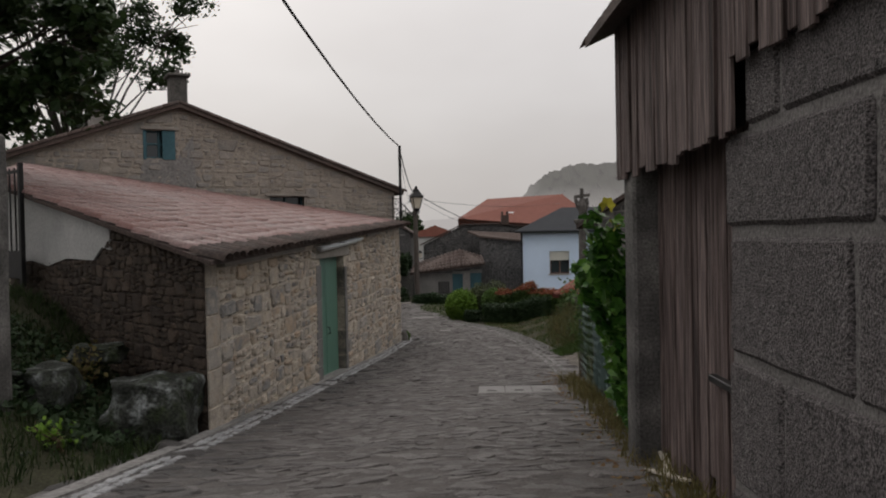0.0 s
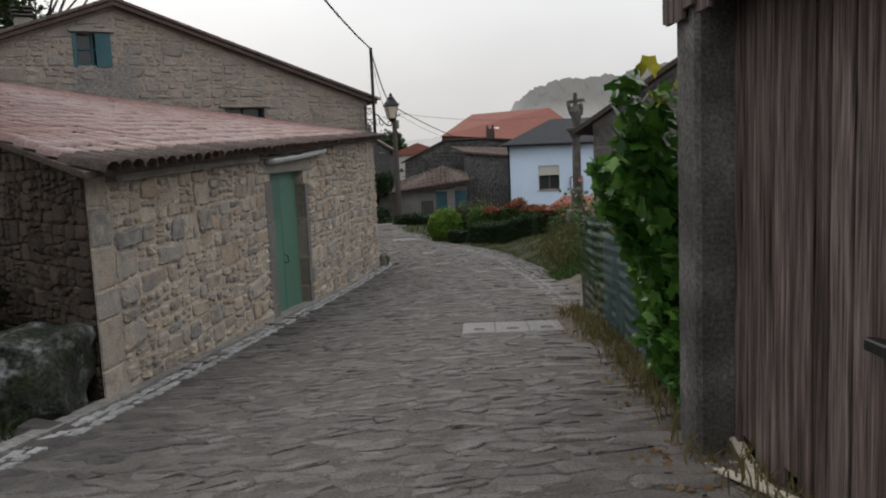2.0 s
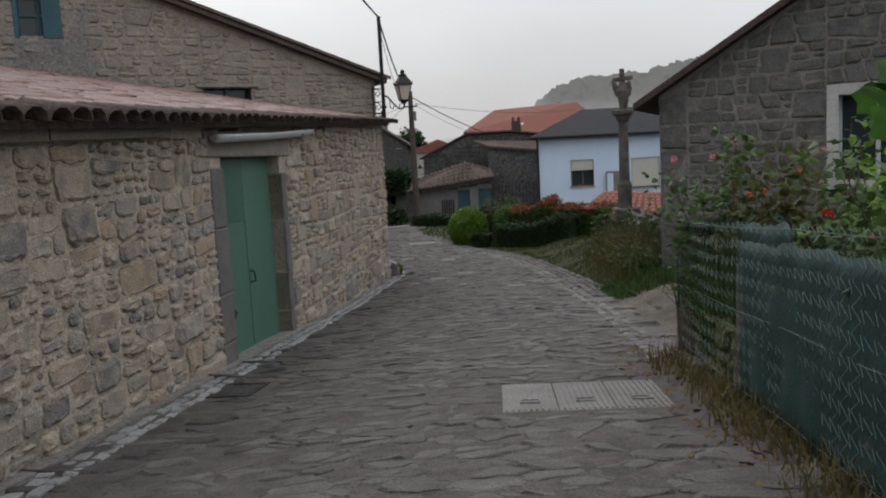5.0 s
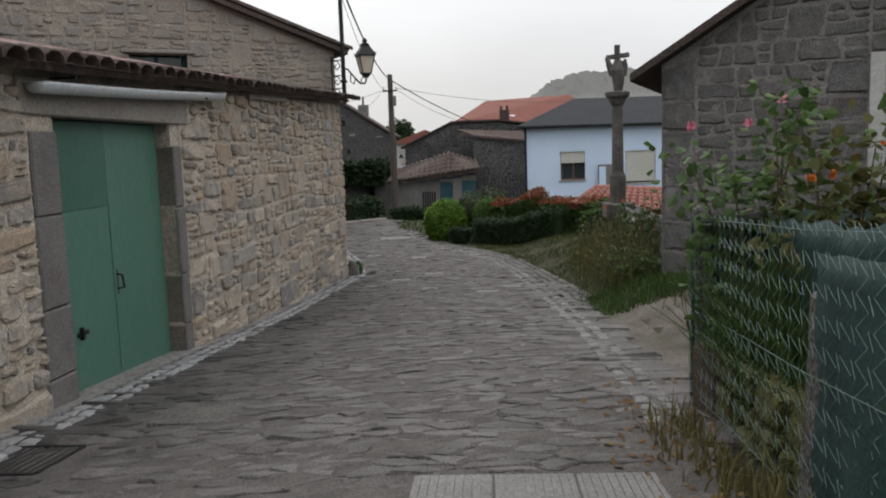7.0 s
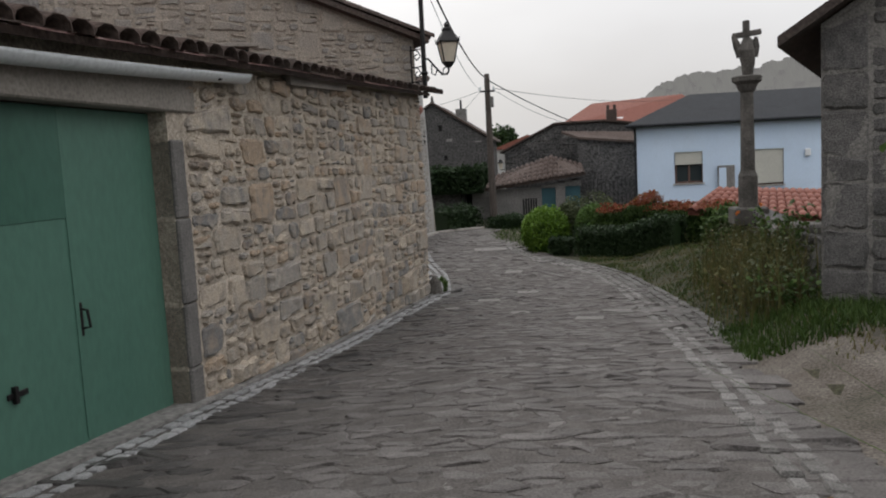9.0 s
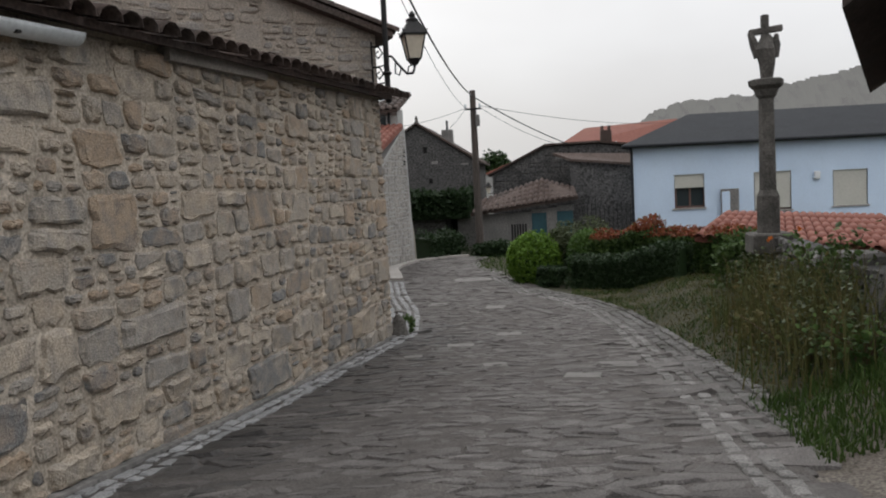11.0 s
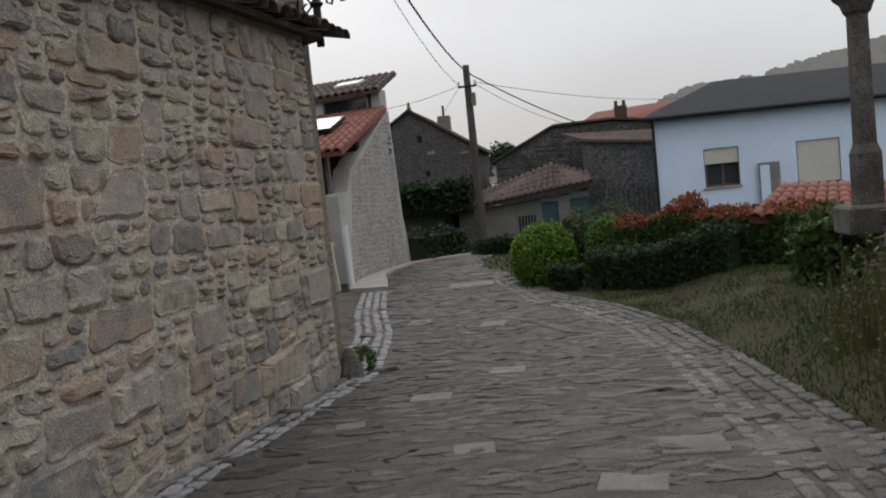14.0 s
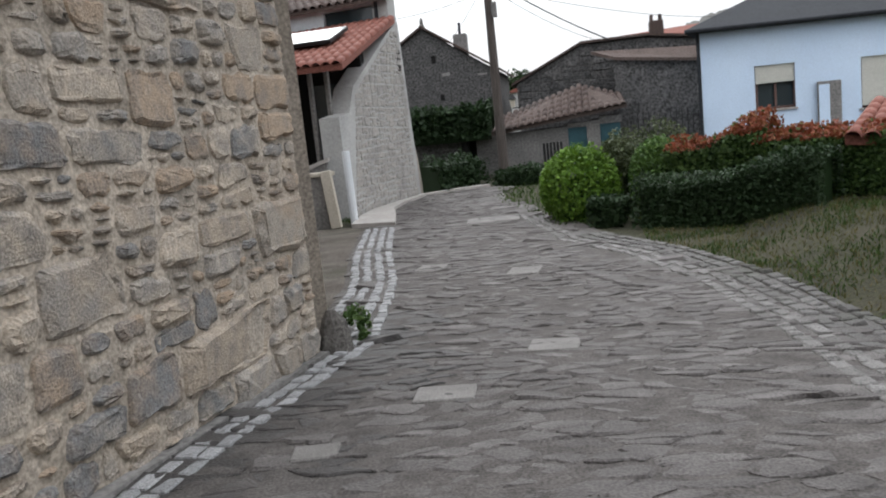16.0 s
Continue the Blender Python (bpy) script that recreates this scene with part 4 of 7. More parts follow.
bm = prism([(-0.36, 1.42), (4.1, 4.18), (8.56, 1.42), (8.56, 1.52), (4.1, 4.30), (-0.36, 1.52)], 7.4, CHP @ Matrix.Translation((0, -0.25, 0)))
under(part("roof", bm, M_tile_old, None, "dark tiled roof with overhanging verge"), chapel)
wn_ = under(part("window", boxes((CW[0], CW[1], 0.25, 0.29, CW[2], CW[3]), m=CHP), M_glass, None, "dark window in a pale frame"), chapel)
for a in (CW[0], CW[1] - 0.06, CW[0] + 0.5):
    under(part("frame", boxes((a, a + 0.06, 0.19, 0.25, CW[2], CW[3]), m=CHP, bevel=0.005), M_frame), wn_)
for a, b in ((CW[0] - 0.16, CW[0]), (CW[1], CW[1] + 0.16)):
    under(part("surround", boxes((a, b, -0.03, 0.1, CW[2] - 0.14, CW[3] + 0.16), m=CHP, bevel=0.008), M_plaster), chapel)
for a, b in ((CW[2] - 0.14, CW[2]), (CW[3], CW[3] + 0.16)):
    under(part("surround", boxes((CW[0], CW[1], -0.028, 0.1, a, b), m=CHP, bevel=0.008), M_plaster), chapel)

# ---- white house ----
SHEAR = Matrix(((1, 0.42, 0, 0), (0, 1, 0, 0), (0, 0, 1, 0), (0, 0, 0, 1)))   # the plan is not square
WH = plane_frame(3.91, 40.48, 3.91 + math.cos(radians(8)), 40.48 + math.sin(radians(8))) @ SHEAR
white = thing("white_house", "pale blue-white rendered house with slate roof and cream roller blinds", "house", (3.91, 40.48, -2))
WIN = [(1.40, 2.44, -0.74, 0.40), (4.14, 5.42, -0.95, 0.36), (6.85, 8.05, -0.92, 0.30)]
edges_ = [0.0] + [e for w in WIN for e in w[:2]] + [10.2]
for i, (a, b) in enumerate(zip(edges_, edges_[1:])):
    if i % 2:
        w = WIN[i // 2]
        under(part("wall", boxes((a, b, 0, 0.35, -2.4, w[2]), m=WH), M_white), white)
        under(part("wall", boxes((a, b, 0, 0.35, w[3], 1.46), m=WH), M_white), white)
    else:
        under(part("wall", boxes((a, b, 0, 0.35, -2.4, 1.46), m=WH), M_white), white)
for b_ in ((0, 0.35, 0.35, 8, -2.4, 1.46), (9.85, 10.2, 0.35, 8, -2.4, 1.46), (0, 10.2, 8, 8.3, -2.4, 1.46)):
    under(part("side_wall", boxes(b_, m=WH), M_white), white)
for i, w in enumerate(WIN):
    wi = under(part("window", boxes((w[0], w[1], 0.20, 0.23, w[2], w[3]), m=WH), M_glass, None, "window with brown frame"), white)
    drop = 0.46 if i == 0 else 1.25
    for a in (w[0], w[0] + (w[1] - w[0]) / 2 - 0.03, w[1] - 0.06):
        under(part("frame", boxes((a, a + 0.06, 0.15, 0.2, w[2], w[3]), m=WH, bevel=0.005), M_brownframe), wi)
    under(part("frame", boxes((w[0] + 0.06, w[1] - 0.06, 0.152, 0.199, w[2], w[2] + 0.06), m=WH, bevel=0.005), M_brownframe), wi)
    bl = under(part("roller_blind", boxes((w[0] + 0.02, w[1] - 0.02, 0.07, 0.10, w[3] - drop, w[3]), m=WH), M_blind, None, "cream roller blind, half lowered" if i == 0 else "cream roller blind, lowered"), white)
    for k in range(int(drop / 0.055)):
        under(part("slat", boxes((w[0] + 0.02, w[1] - 0.02, 0.058, 0.072, w[3] - drop + 0.055 * k + 0.006, w[3] - drop + 0.055 * k + 0.05), m=WH, bevel=0.004), M_blind), bl)
    under(part("sill", boxes((w[0] - 0.06, w[1] + 0.06, -0.06, 0.2, w[2] - 0.05, w[2]), m=WH, bevel=0.008), M_slab), white)
bm = bmesh.new()
low = [WH @ Vector(q) for q in ((-0.28, -0.30, 1.47), (10.5, -0.30, 1.47), (10.5, 8.6, 1.47), (-0.28, 8.6, 1.47))]
top = [WH @ Vector(q) for q in ((1.55, 4.2, 2.75), (10.5, 4.2, 2.80))]
lv = [bm.verts.new(q) for q in low]
l2 = [bm.verts.new(q - Vector((0, 0, 0.10))) for q in low]
tv = [bm.verts.new(q) for q in top]
for f in ((lv[0], lv[1], tv[1], tv[0]), (lv[1], lv[2], tv[1]), (lv[2], lv[3], tv[0], tv[1]), (lv[3], lv[0], tv[0]), tuple(l2[::-1])):
    bm.faces.new(f)
for i in range(4):
    bm.faces.new((lv[i], l2[i], l2[(i + 1) % 4], lv[(i + 1) % 4]))
bmesh.ops.recalc_face_normals(bm, faces=bm.faces)
slater = under(part("roof", bm, M_slate, None, "dark slate hipped roof"), white)
bm = bmesh.new()
tube(bm, [WH @ Vector((-0.28, -0.36, 1.42)), WH @ Vector((10.5, -0.36, 1.42))], 0.055, 8)
under(part("gutter", bm, M_slate), white)
bm = bmesh.new()
tube(bm, [WH @ Vector((0.02, -0.30, 1.4)), WH @ Vector((0.0, -0.06, 1.15)), WH @ Vector((0.0, -0.06, -2.2))], 0.045, 8)
under(part("downpipe", bm, M_slate), white)
under(part("meter_box", boxes((3.00, 3.62, -0.14, 0.0, -1.45, -0.16), m=WH, bevel=0.02), M_render, None, "grey utility cabinet on the wall"), white)
under(part("meter_door", boxes((3.04, 3.32, -0.16, -0.14, -1.40, -0.24), m=WH, bevel=0.01), M_white), white)
under(part("alarm_box", boxes((6.2, 6.42, -0.12, 0, 0.02, 0.30), m=WH, bevel=0.03), M_pvc, None, "white wall-mounted box"), white)

# ---- gutter, grates and small things on the lane ----
s0, s1 = D0 - 0.38, D0 + 3.08


def gutter_mesh(a, b, r=0.078):
    bm = bmesh.new()
    prev = None
    n_ = 10
    for i in range(9):
        s = a + (b - a) * i / 8
        z = np.interp(s, [a, b], [1.19, 1.335]) - 0.012 * math.sin(math.pi * i / 8)
        ring = []
        for rr in (r, r - 0.006):
            for k in range(n_ + 1):
                an = math.pi + math.pi * k / n_
                ring.append(bm.verts.new(SHED @ Vector((s, -0.13 + rr * math.cos(an), z + rr * math.sin(an)))))
        if prev:
            for k in range(n_):
                bm.faces.new((prev[k], prev[k + 1], ring[k + 1], ring[k]))
                bm.faces.new((prev[n_ + 2 + k], prev[n_ + 1 + k], ring[n_ + 1 + k], ring[n_ + 2 + k]))
            for k in (0, n_):
                bm.faces.new((prev[k], ring[k], ring[n_ + 1 + k], prev[n_ + 1 + k]))
        else:
            bm.faces.new([ring[k] for k in range(n_ + 1)])
        prev = ring
    bm.faces.new([prev[k] for k in range(n_, -1, -1)])
    bmesh.ops.recalc_face_normals(bm, faces=bm.faces)
    return bm


gut = under(part("gutter", gutter_mesh(s0, s1), M_zinc, None, "short pale zinc gutter above the door", smooth=True), shed)
for s in (s0 + 0.4, s0 + 1.7, s0 + 2.9):
    under(part("bracket", boxes((s, s + 0.03, -0.20, 0.0, 1.24, 1.255), m=SHED), M_iron), gut)
# pale wall plate stones under the eaves
for a, b in ((0.35, 2.1), (2.12, 3.9), (9.4, 11.1)):
    under(part("eaves_slab", prism([(a, shed_eave(a) - 0.17), (b, shed_eave(b) - 0.17), (b, shed_eave(b) - 0.075), (a, shed_eave(a) - 0.075)], 0.3, SHED @ Matrix.Translation((0, -0.10, 0))), M_lintel), shed)


def slope_m(x, y, rz=0, dz=0.0):
    """A matrix that lies on the lane at (x, y)."""
    g = (lie(y + 0.3) - lie(y - 0.3)) / 0.6
    return pose(x, y, lie(y) + dip(x, y) + dz, math.degrees(math.atan(g)), 0, 0) @ pose(0, 0, 0, 0, 0, rz)


# drain cover of three ribbed lids across the lane
cover = thing("drain_cover", "ribbed steel drain cover of three lids in the paving", "drain cover", (1.0, 11.2, lie(11.2)))
for i in range(3):
    x0 = -0.56 + 0.375 * i
    m = slope_m(1.0, 11.22, -3, 0.030)
    lid = under(part("lid", boxes((x0, x0 + 0.365, -0.42, 0.42, -0.03, 0.010), m=m, bevel=0.004), M_grate), cover)
    for k in range(9):
        xx = x0 + 0.022 + 0.039 * k
        under(part("rib", boxes((xx, xx + 0.016, -0.40, 0.40, 0.010, 0.017), m=m), M_grate), lid)
    under(part("handle", boxes((x0 + 0.12, x0 + 0.25, -0.22, -0.20, 0.017, 0.024), (x0 + 0.12, x0 + 0.25, -0.14, -0.12, 0.017, 0.024), (x0 + 0.12, x0 + 0.13, -0.20, -0.14, 0.017, 0.023), (x0 + 0.24, x0 + 0.25, -0.20, -0.14, 0.017, 0.023), m=m), M_grate), lid)
gully = thing("gutter_grate", "black iron gully grate at the foot of the wall", "drain grate", (-1.75, 12.5, lie(12.5)))
for k in range(7):
    under(part("bar", boxes((-0.17 + 0.052 * k, -0.145 + 0.052 * k, -0.24, 0.24, -0.02, 0.012), m=slope_m(-1.78, 12.45, -5, 0.028), bevel=0.003), M_iron), gully)
under(part("rim", boxes((-0.2, 0.2, -0.27, -0.24, -0.02, 0.014), (-0.2, 0.2, 0.24, 0.27, -0.02, 0.014), (-0.2, -0.17, -0.24, 0.24, -0.02, 0.013), (0.19, 0.22, -0.24, 0.24, -0.02, 0.013), (-0.19, 0.19, -0.24, 0.24, -0.03, -0.02), m=slope_m(-1.78, 12.45, -5, 0.028)), M_iron), gully)
mh = thing("manhole_cover", "dark square manhole cover flush with the paving", "manhole cover", (-0.95, 13.3, lie(13.3)))
under(part("lid", boxes((-0.30, 0.30, -0.28, 0.28, -0.02, 0.012), m=slope_m(-1.0, 13.3, -4, 0.034), bevel=0.006), M_cross), mh)

# pale granite covers let into the paving
for x, y, w, d, rz in ((1.60, 20.54, 0.37, 0.36, 0), (0.36, 23.58, 0.34, 0.36, -3), (-0.03, 26.7, 0.34, 0.42, -5), (-1.15, 27.3, 0.32, 0.4, -5), (-0.21, 22.5, 0.34, 0.30, 4), (0.35, 20.7, 0.26, 0.26, 8), (-0.68, 21.65, 0.22, 0.2, 12), (-0.9, 32.1, 0.9, 0.7, 5), (1.22, 19.9, 0.34, 0.28, -8)):
    m = slope_m(x, y, rz, 0.034)
    cv = thing("paving_cover", "pale granite cover slab set in the flagstones", "cover slab", (x, y, lie(y)), group="pale covers in the paving")
    under(part("slab", boxes((-w / 2, w / 2, -d / 2, d / 2, -0.03, 0.012), m=m, bevel=0.008), M_cover), cv)

# splash stone at the shed's far corner
bm = bmesh.new()
lathe(bm, [(0.15, -0.05), (0.13, 0.1), (0.09, 0.26), (0.03, 0.36)], 9, (-1.26, 23.84, lie(23.86) - 0.01))
for v in bm.verts:
    v.co += 0.03 * noise.noise_vector(v.co * 6)
tagged(part("corner_stone_guard", bm, M_cross, smooth=False), "worn dark guard stone at the wall corner", "guard stone")

# ---- street lamp on the house corner ----
PX, PY = -1.29, 24.22
lamp = thing("street_lamp", "black iron wall lantern with frosted panes on a scroll bracket", "street lamp", (PX, PY, 1.66))
bm = bmesh.new()
tube(bm, [(PX, PY, 1.62), (PX, PY, 4.05)], 0.042, 8)
under(part("post", bm, M_iron), lamp)
LX, LY = -0.80, 23.72
bm = bmesh.new()
tube(bm, [(PX, PY, 2.30), (PX + 0.10, PY - 0.10, 2.27), (PX + 0.22, PY - 0.22, 2.12), (PX + 0.36, PY - 0.37, 1.97), (LX - 0.03, LY + 0.03, 1.96), (LX, LY, 2.02), (LX, LY, 2.12)], 0.018, 6)
tube(bm, [(PX + 0.16, PY - 0.16, 2.2), (PX + 0.15, PY - 0.15, 2.02), (PX + 0.22, PY - 0.22, 1.98), (PX + 0.26, PY - 0.26, 2.06)], 0.012, 5)
tube(bm, [(LX - 0.12, LY + 0.12, 1.96), (LX - 0.10, LY + 0.1, 2.06), (LX - 0.04, LY + 0.04, 2.08)], 0.011, 5)
under(part("arm", bm, M_iron), lamp)
for zc in (2.35, 2.05, 1.80):
    bm = bmesh.new()
    tube(bm, [(PX - 0.24, PY + 0.16, zc + 0.13), (PX - 0.12, PY + 0.08, zc + 0.10), (PX - 0.06, PY + 0.04, zc), (PX - 0.14, PY + 0.1, zc - 0.06), (PX - 0.19, PY + 0.13, zc + 0.01), (PX - 0.13, PY + 0.09, zc + 0.04)], 0.013, 5)
    tube(bm, [(PX, PY, zc + 0.12), (PX - 0.24, PY + 0.16, zc + 0.12)], 0.011, 5)
    under(part("scroll", bm, M_iron), lamp)
bm = bmesh.new()
tube(bm, [(PX - 0.25, PY + 0.17, 1.68), (PX - 0.25, PY + 0.17, 2.55)], 0.016, 6)
tube(bm, [(PX, PY, 1.70), (PX - 0.25, PY + 0.17, 1.70)], 0.022, 6)
under(part("wall_bar", bm, M_iron), lamp)
bm = bmesh.new()
lathe(bm, [(0.05, 0), (0.075, 0.03), (0.05, 0.06)], 10, (PX, PY, 2.02))
under(part("boss", bm, M_iron), lamp)
lan = thing("lantern", "", "")
lan.parent = lamp
lan.matrix_parent_inverse = lamp.matrix_world.inverted()
lan_m = pose(LX, LY, 2.12, 0, 0, 20)


def frustum(r0, r1, z0, z1, m, n=4):
    bm = bmesh.new()
    a = [bm.verts.new(m @ Vector((r0 * math.cos(k * 2 * math.pi / n + math.pi / n), r0 * math.sin(k * 2 * math.pi / n + math.pi / n), z0))) for k in range(n)]
    b = [bm.verts.new(m @ Vector((r1 * math.cos(k * 2 * math.pi / n + math.pi / n), r1 * math.sin(k * 2 * math.pi / n + math.pi / n), z1))) for k in range(n)]
    bm.faces.new(a[::-1])
    bm.faces.new(b)
    for k in range(n):
        bm.faces.new((a[k], a[(k + 1) % n], b[(k + 1) % n], b[k]))
    return bm


under(part("glass", frustum(0.115, 0.205, 0.03, 0.36, lan_m), M_lampglass, None, "frosted cream lantern glass"), lan)
under(part("base", frustum(0.05, 0.13, -0.06, 0.03, lan_m), M_iron), lan)
bm = frustum(0.25, 0.11, 0.36, 0.53, lan_m)
top_ = frustum(0.23, 0.23, 0.34, 0.37, lan_m)
under(part("rim", top_, M_iron), lan)
under(part("hood", bm, M_iron), lan)
bm = bmesh.new()
lathe(bm, [(0.085, 0.52), (0.09, 0.57), (0.04, 0.60), (0.05, 0.64), (0.01, 0.69)], 10, tuple(lan_m.translation))
under(part("finial", bm, M_iron), lan)
for k in range(4):
    a = k * math.pi / 2 + math.pi / 4
    bm = bmesh.new()
    tube(bm, [lan_m @ Vector((0.118 * math.cos(a), 0.118 * math.sin(a), 0.02)), lan_m @ Vector((0.21 * math.cos(a), 0.21 * math.sin(a), 0.37)), lan_m @ Vector((0.25 * math.cos(a), 0.25 * math.sin(a), 0.42))], [0.012, 0.012, 0.006], 5)
    under(part("rib", bm, M_iron), lan)
bpy.context.view_layer.update()

# ---- utility pole and cables ----
pole = thing("utility_pole", "weathered wooden utility pole with insulators", "utility pole", (-1.43, 40.8, -2.05))
bm = bmesh.new()
tube(bm, [(-1.41, 40.8, -2.15), (-1.43, 40.8, 0.8), (-1.44, 40.8, 3.7)], [0.15, 0.125, 0.10], 10)
under(part("mast", bm, M_pole), pole)
under(part("junction_box", boxes((-1.36, -1.22, 40.64, 40.78, 2.45, 2.85), bevel=0.015), M_render, None, "small grey junction box"), pole)
under(part("cross_arm", boxes((-1.72, -1.16, 40.66, 40.72, 3.02, 3.08), bevel=0.008), M_iron), pole)
for dx in (-0.26, 0.24):
    bm = bmesh.new()
    lathe(bm, [(0.03, 0.0), (0.05, 0.04), (0.03, 0.08), (0.045, 0.12), (0.015, 0.15)], 8, (-1.44 + dx, 40.69, 3.08))
    under(part("insulator", bm, M_zinc), pole)


def cable(a, b, sag, r, label):
    bm = bmesh.new()
    a, b = Vector(a), Vector(b)
    pts = [a.lerp(b, i / 14) - Vector((0, 0, sag * 4 * (i / 14) * (1 - i / 14))) for i in range(15)]
    tube(bm, pts, r, 5)
    tagged(part("overhead_cable", bm, M_cable, smooth=True), label, "cable", group="overhead cables")


cable((-1.29, 24.22, 4.03), (-3.0, -14, 7.6), 1.15, 0.020, "thick black overhead cable across the lane")
cable((-1.29, 24.22, 3.98), (-1.44, 40.78, 3.52), 0.36, 0.020, "thick black overhead cable sagging between the posts")
cable((-1.27, 24.22, 3.70), (-1.68, 40.69, 3.10), 0.34, 0.007, "thin black overhead wire between the posts")
cable((-1.44, 40.8, 3.5), (2.3, 46.4, 1.78), 0.12, 0.020, "thick black cable from pole to stone house")
cable((-1.20, 40.69, 3.1), (2.2, 46.4, 1.76), 0.22, 0.008, "thin wire from pole to stone house")
cable((-1.68, 40.69, 3.1), (-4.0, 37.6, 2.3), 0.1, 0.007, "thin wire from pole to rendered house")
cable((-1.68, 40.69, 3.08), (-4.2, 48.2, 2.2), 0.15, 0.007, "thin wire from pole to dark house")
cable((-1.20, 40.69, 3.15), (9.0, 62, 3.6), 0.3, 0.010, "thin wire leading off over the roofs")

# ---- wayside cross ----
cross = thing("stone_cross", "tall dark granite wayside cross with carved figures", "stone cross", (4.40, 25.6, -0.65))
CM = pose(4.40, 25.6, 0)
under(part("base", boxes((-0.30, 0.30, -0.30, 0.30, -0.95, -0.62), m=CM, bevel=0.03), M_cross), cross)


def octo(profile, m):
    bm = bmesh.new()
    tube(bm, [m @ Vector((0, 0, z + 1e-4 * i)) for i, (r, z) in enumerate(profile)], [r for r, z in profile], 8)
    return bm


under(part("shaft", octo([(0.175, -0.64), (0.175, -0.05), (0.13, 0.05), (0.115, 1.48)], CM), M_cross), cross)
under(part("capital", octo([(0.115, 1.46), (0.15, 1.50), (0.19, 1.60), (0.26, 1.66), (0.27, 1.74), (0.23, 1.76)], CM), M_cross), cross)
bm = bmesh.new()
box(bm, -0.055, 0.055, -0.05, 0.05, 1.74, 2.74, CM, 0.015)
box(bm, -0.24, 0.26, -0.045, 0.045, -0.05, 0.05, CM @ pose(0, 0, 2.50, 0, -6, 0), 0.015)
tube(bm, [CM @ Vector((-0.02, -0.07, 1.75)), CM @ Vector((0.0, -0.09, 1.98)), CM @ Vector((-0.03, -0.10, 2.2)), CM @ Vector((0.0, -0.10, 2.42))], [0.07, 0.12, 0.15, 0.07], 8)
tube(bm, [CM @ Vector((0.03, 0.07, 1.75)), CM @ Vector((0.05, 0.09, 2.0)), CM @ Vector((0.06, 0.08, 2.3)), CM @ Vector((0.09, 0.06, 2.42))], [0.09, 0.12, 0.13, 0.05], 8)
tube(bm, [CM @ Vector((-0.10, -0.02, 2.1)), CM @ Vector((-0.17, -0.02, 2.3)), CM @ Vector((-0.23, -0.02, 2.48))], [0.08, 0.07, 0.04], 7)
tube(bm, [CM @ Vector((0.12, 0, 2.1)), CM @ Vector((0.16, 0, 2.28)), CM @ Vector((0.17, 0, 2.44))], [0.08, 0.07, 0.03], 7)
under(part("sculpture", bm, M_cross, None, "weathered carved stone cross group"), cross)

# ---- gate, pillar and boulders on the bank ----
gate = thing("iron_gate", "black iron bar gate with a solid lower panel", "gate", (-6.4, 11.9, 0.9))
GM = plane_frame(-7.5, 12.85, -6.30, 11.95)
for x in (0.0, 1.44):
    under(part("post", boxes((x, x + 0.07, 0, 0.07, 0.7, 2.55), m=GM, bevel=0.006), M_iron), gate)
for k in range(8):
    bm = bmesh.new()
    tube(bm, [GM @ Vector((0.18 + 0.16 * k, 0.035, 1.2)), GM @ Vector((0.18 + 0.16 * k, 0.035, 2.48))], 0.014, 6)
    under(part("bar", bm, M_iron), gate)
under(part("panel", boxes((0.075, 1.435, 0.02, 0.05, 0.82, 1.24), m=GM, bevel=0.006), M_iron), gate)
under(part("top_rail", boxes((0.075, 1.435, 0.015, 0.055, 2.40, 2.45), m=GM, bevel=0.005), M_iron), gate)
bm = bmesh.new()
box(bm, -4.62, -4.17, 7.30, 7.72, -0.8, 2.4, None, 0.03)
bmesh.ops.subdivide_edges(bm, edges=bm.edges, cuts=5, use_grid_fill=True)
for v in bm.verts:
    v.co += 0.02 * noise.noise_vector(v.co * 3)
tagged(part("gate_pillar", bm, M_pillar), "rough grey stone gate pillar on the bank", "pillar")


def boulder(x, y, z, rx, ry, rz_, seed, label):
    bm = bmesh.new()
    bmesh.ops.create_icosphere(bm, subdivisions=4, radius=1)
    for v in bm.verts:
        p = v.co.copy()
        d = 1 + 0.34 * noise.noise(p * 1.3 + Vector((seed, 0, 0))) + 0.14 * noise.noise(p * 3.4 + Vector((0, seed, 0))) + 0.06 * noise.noise(p * 9)
        q = Vector((max(-0.72, min(0.72, p.x)), max(-0.72, min(0.72, p.y)), max(-0.7, min(0.62, p.z)))) * 1.25 * d
        v.co = Vector((x + q.x * rx, y + q.y * ry, z + q.z * rz_))
    tagged(part("boulder", bm, M_rock, smooth=True), label, "boulder", group="boulders on the bank")


boulder(-3.12, 8.45, -0.42, 0.46, 0.42, 0.40, 1, "large mossy grey boulder against the shed wall")
boulder(-4.25, 8.35, -0.15, 0.34, 0.40, 0.24, 2, "mossy boulder half sunk in the bank")
boulder(-4.15, 9.6, 0.02, 0.30, 0.25, 0.12, 3, "flat mossy boulder on the bank")
boulder(-3.5, 7.55, -0.56, 0.10, 0.09, 0.07, 7, "small loose stone on the bank")
boulder(-3.7, 6.9, -0.50, 0.07, 0.07, 0.05, 8, "small loose stone on the bank")

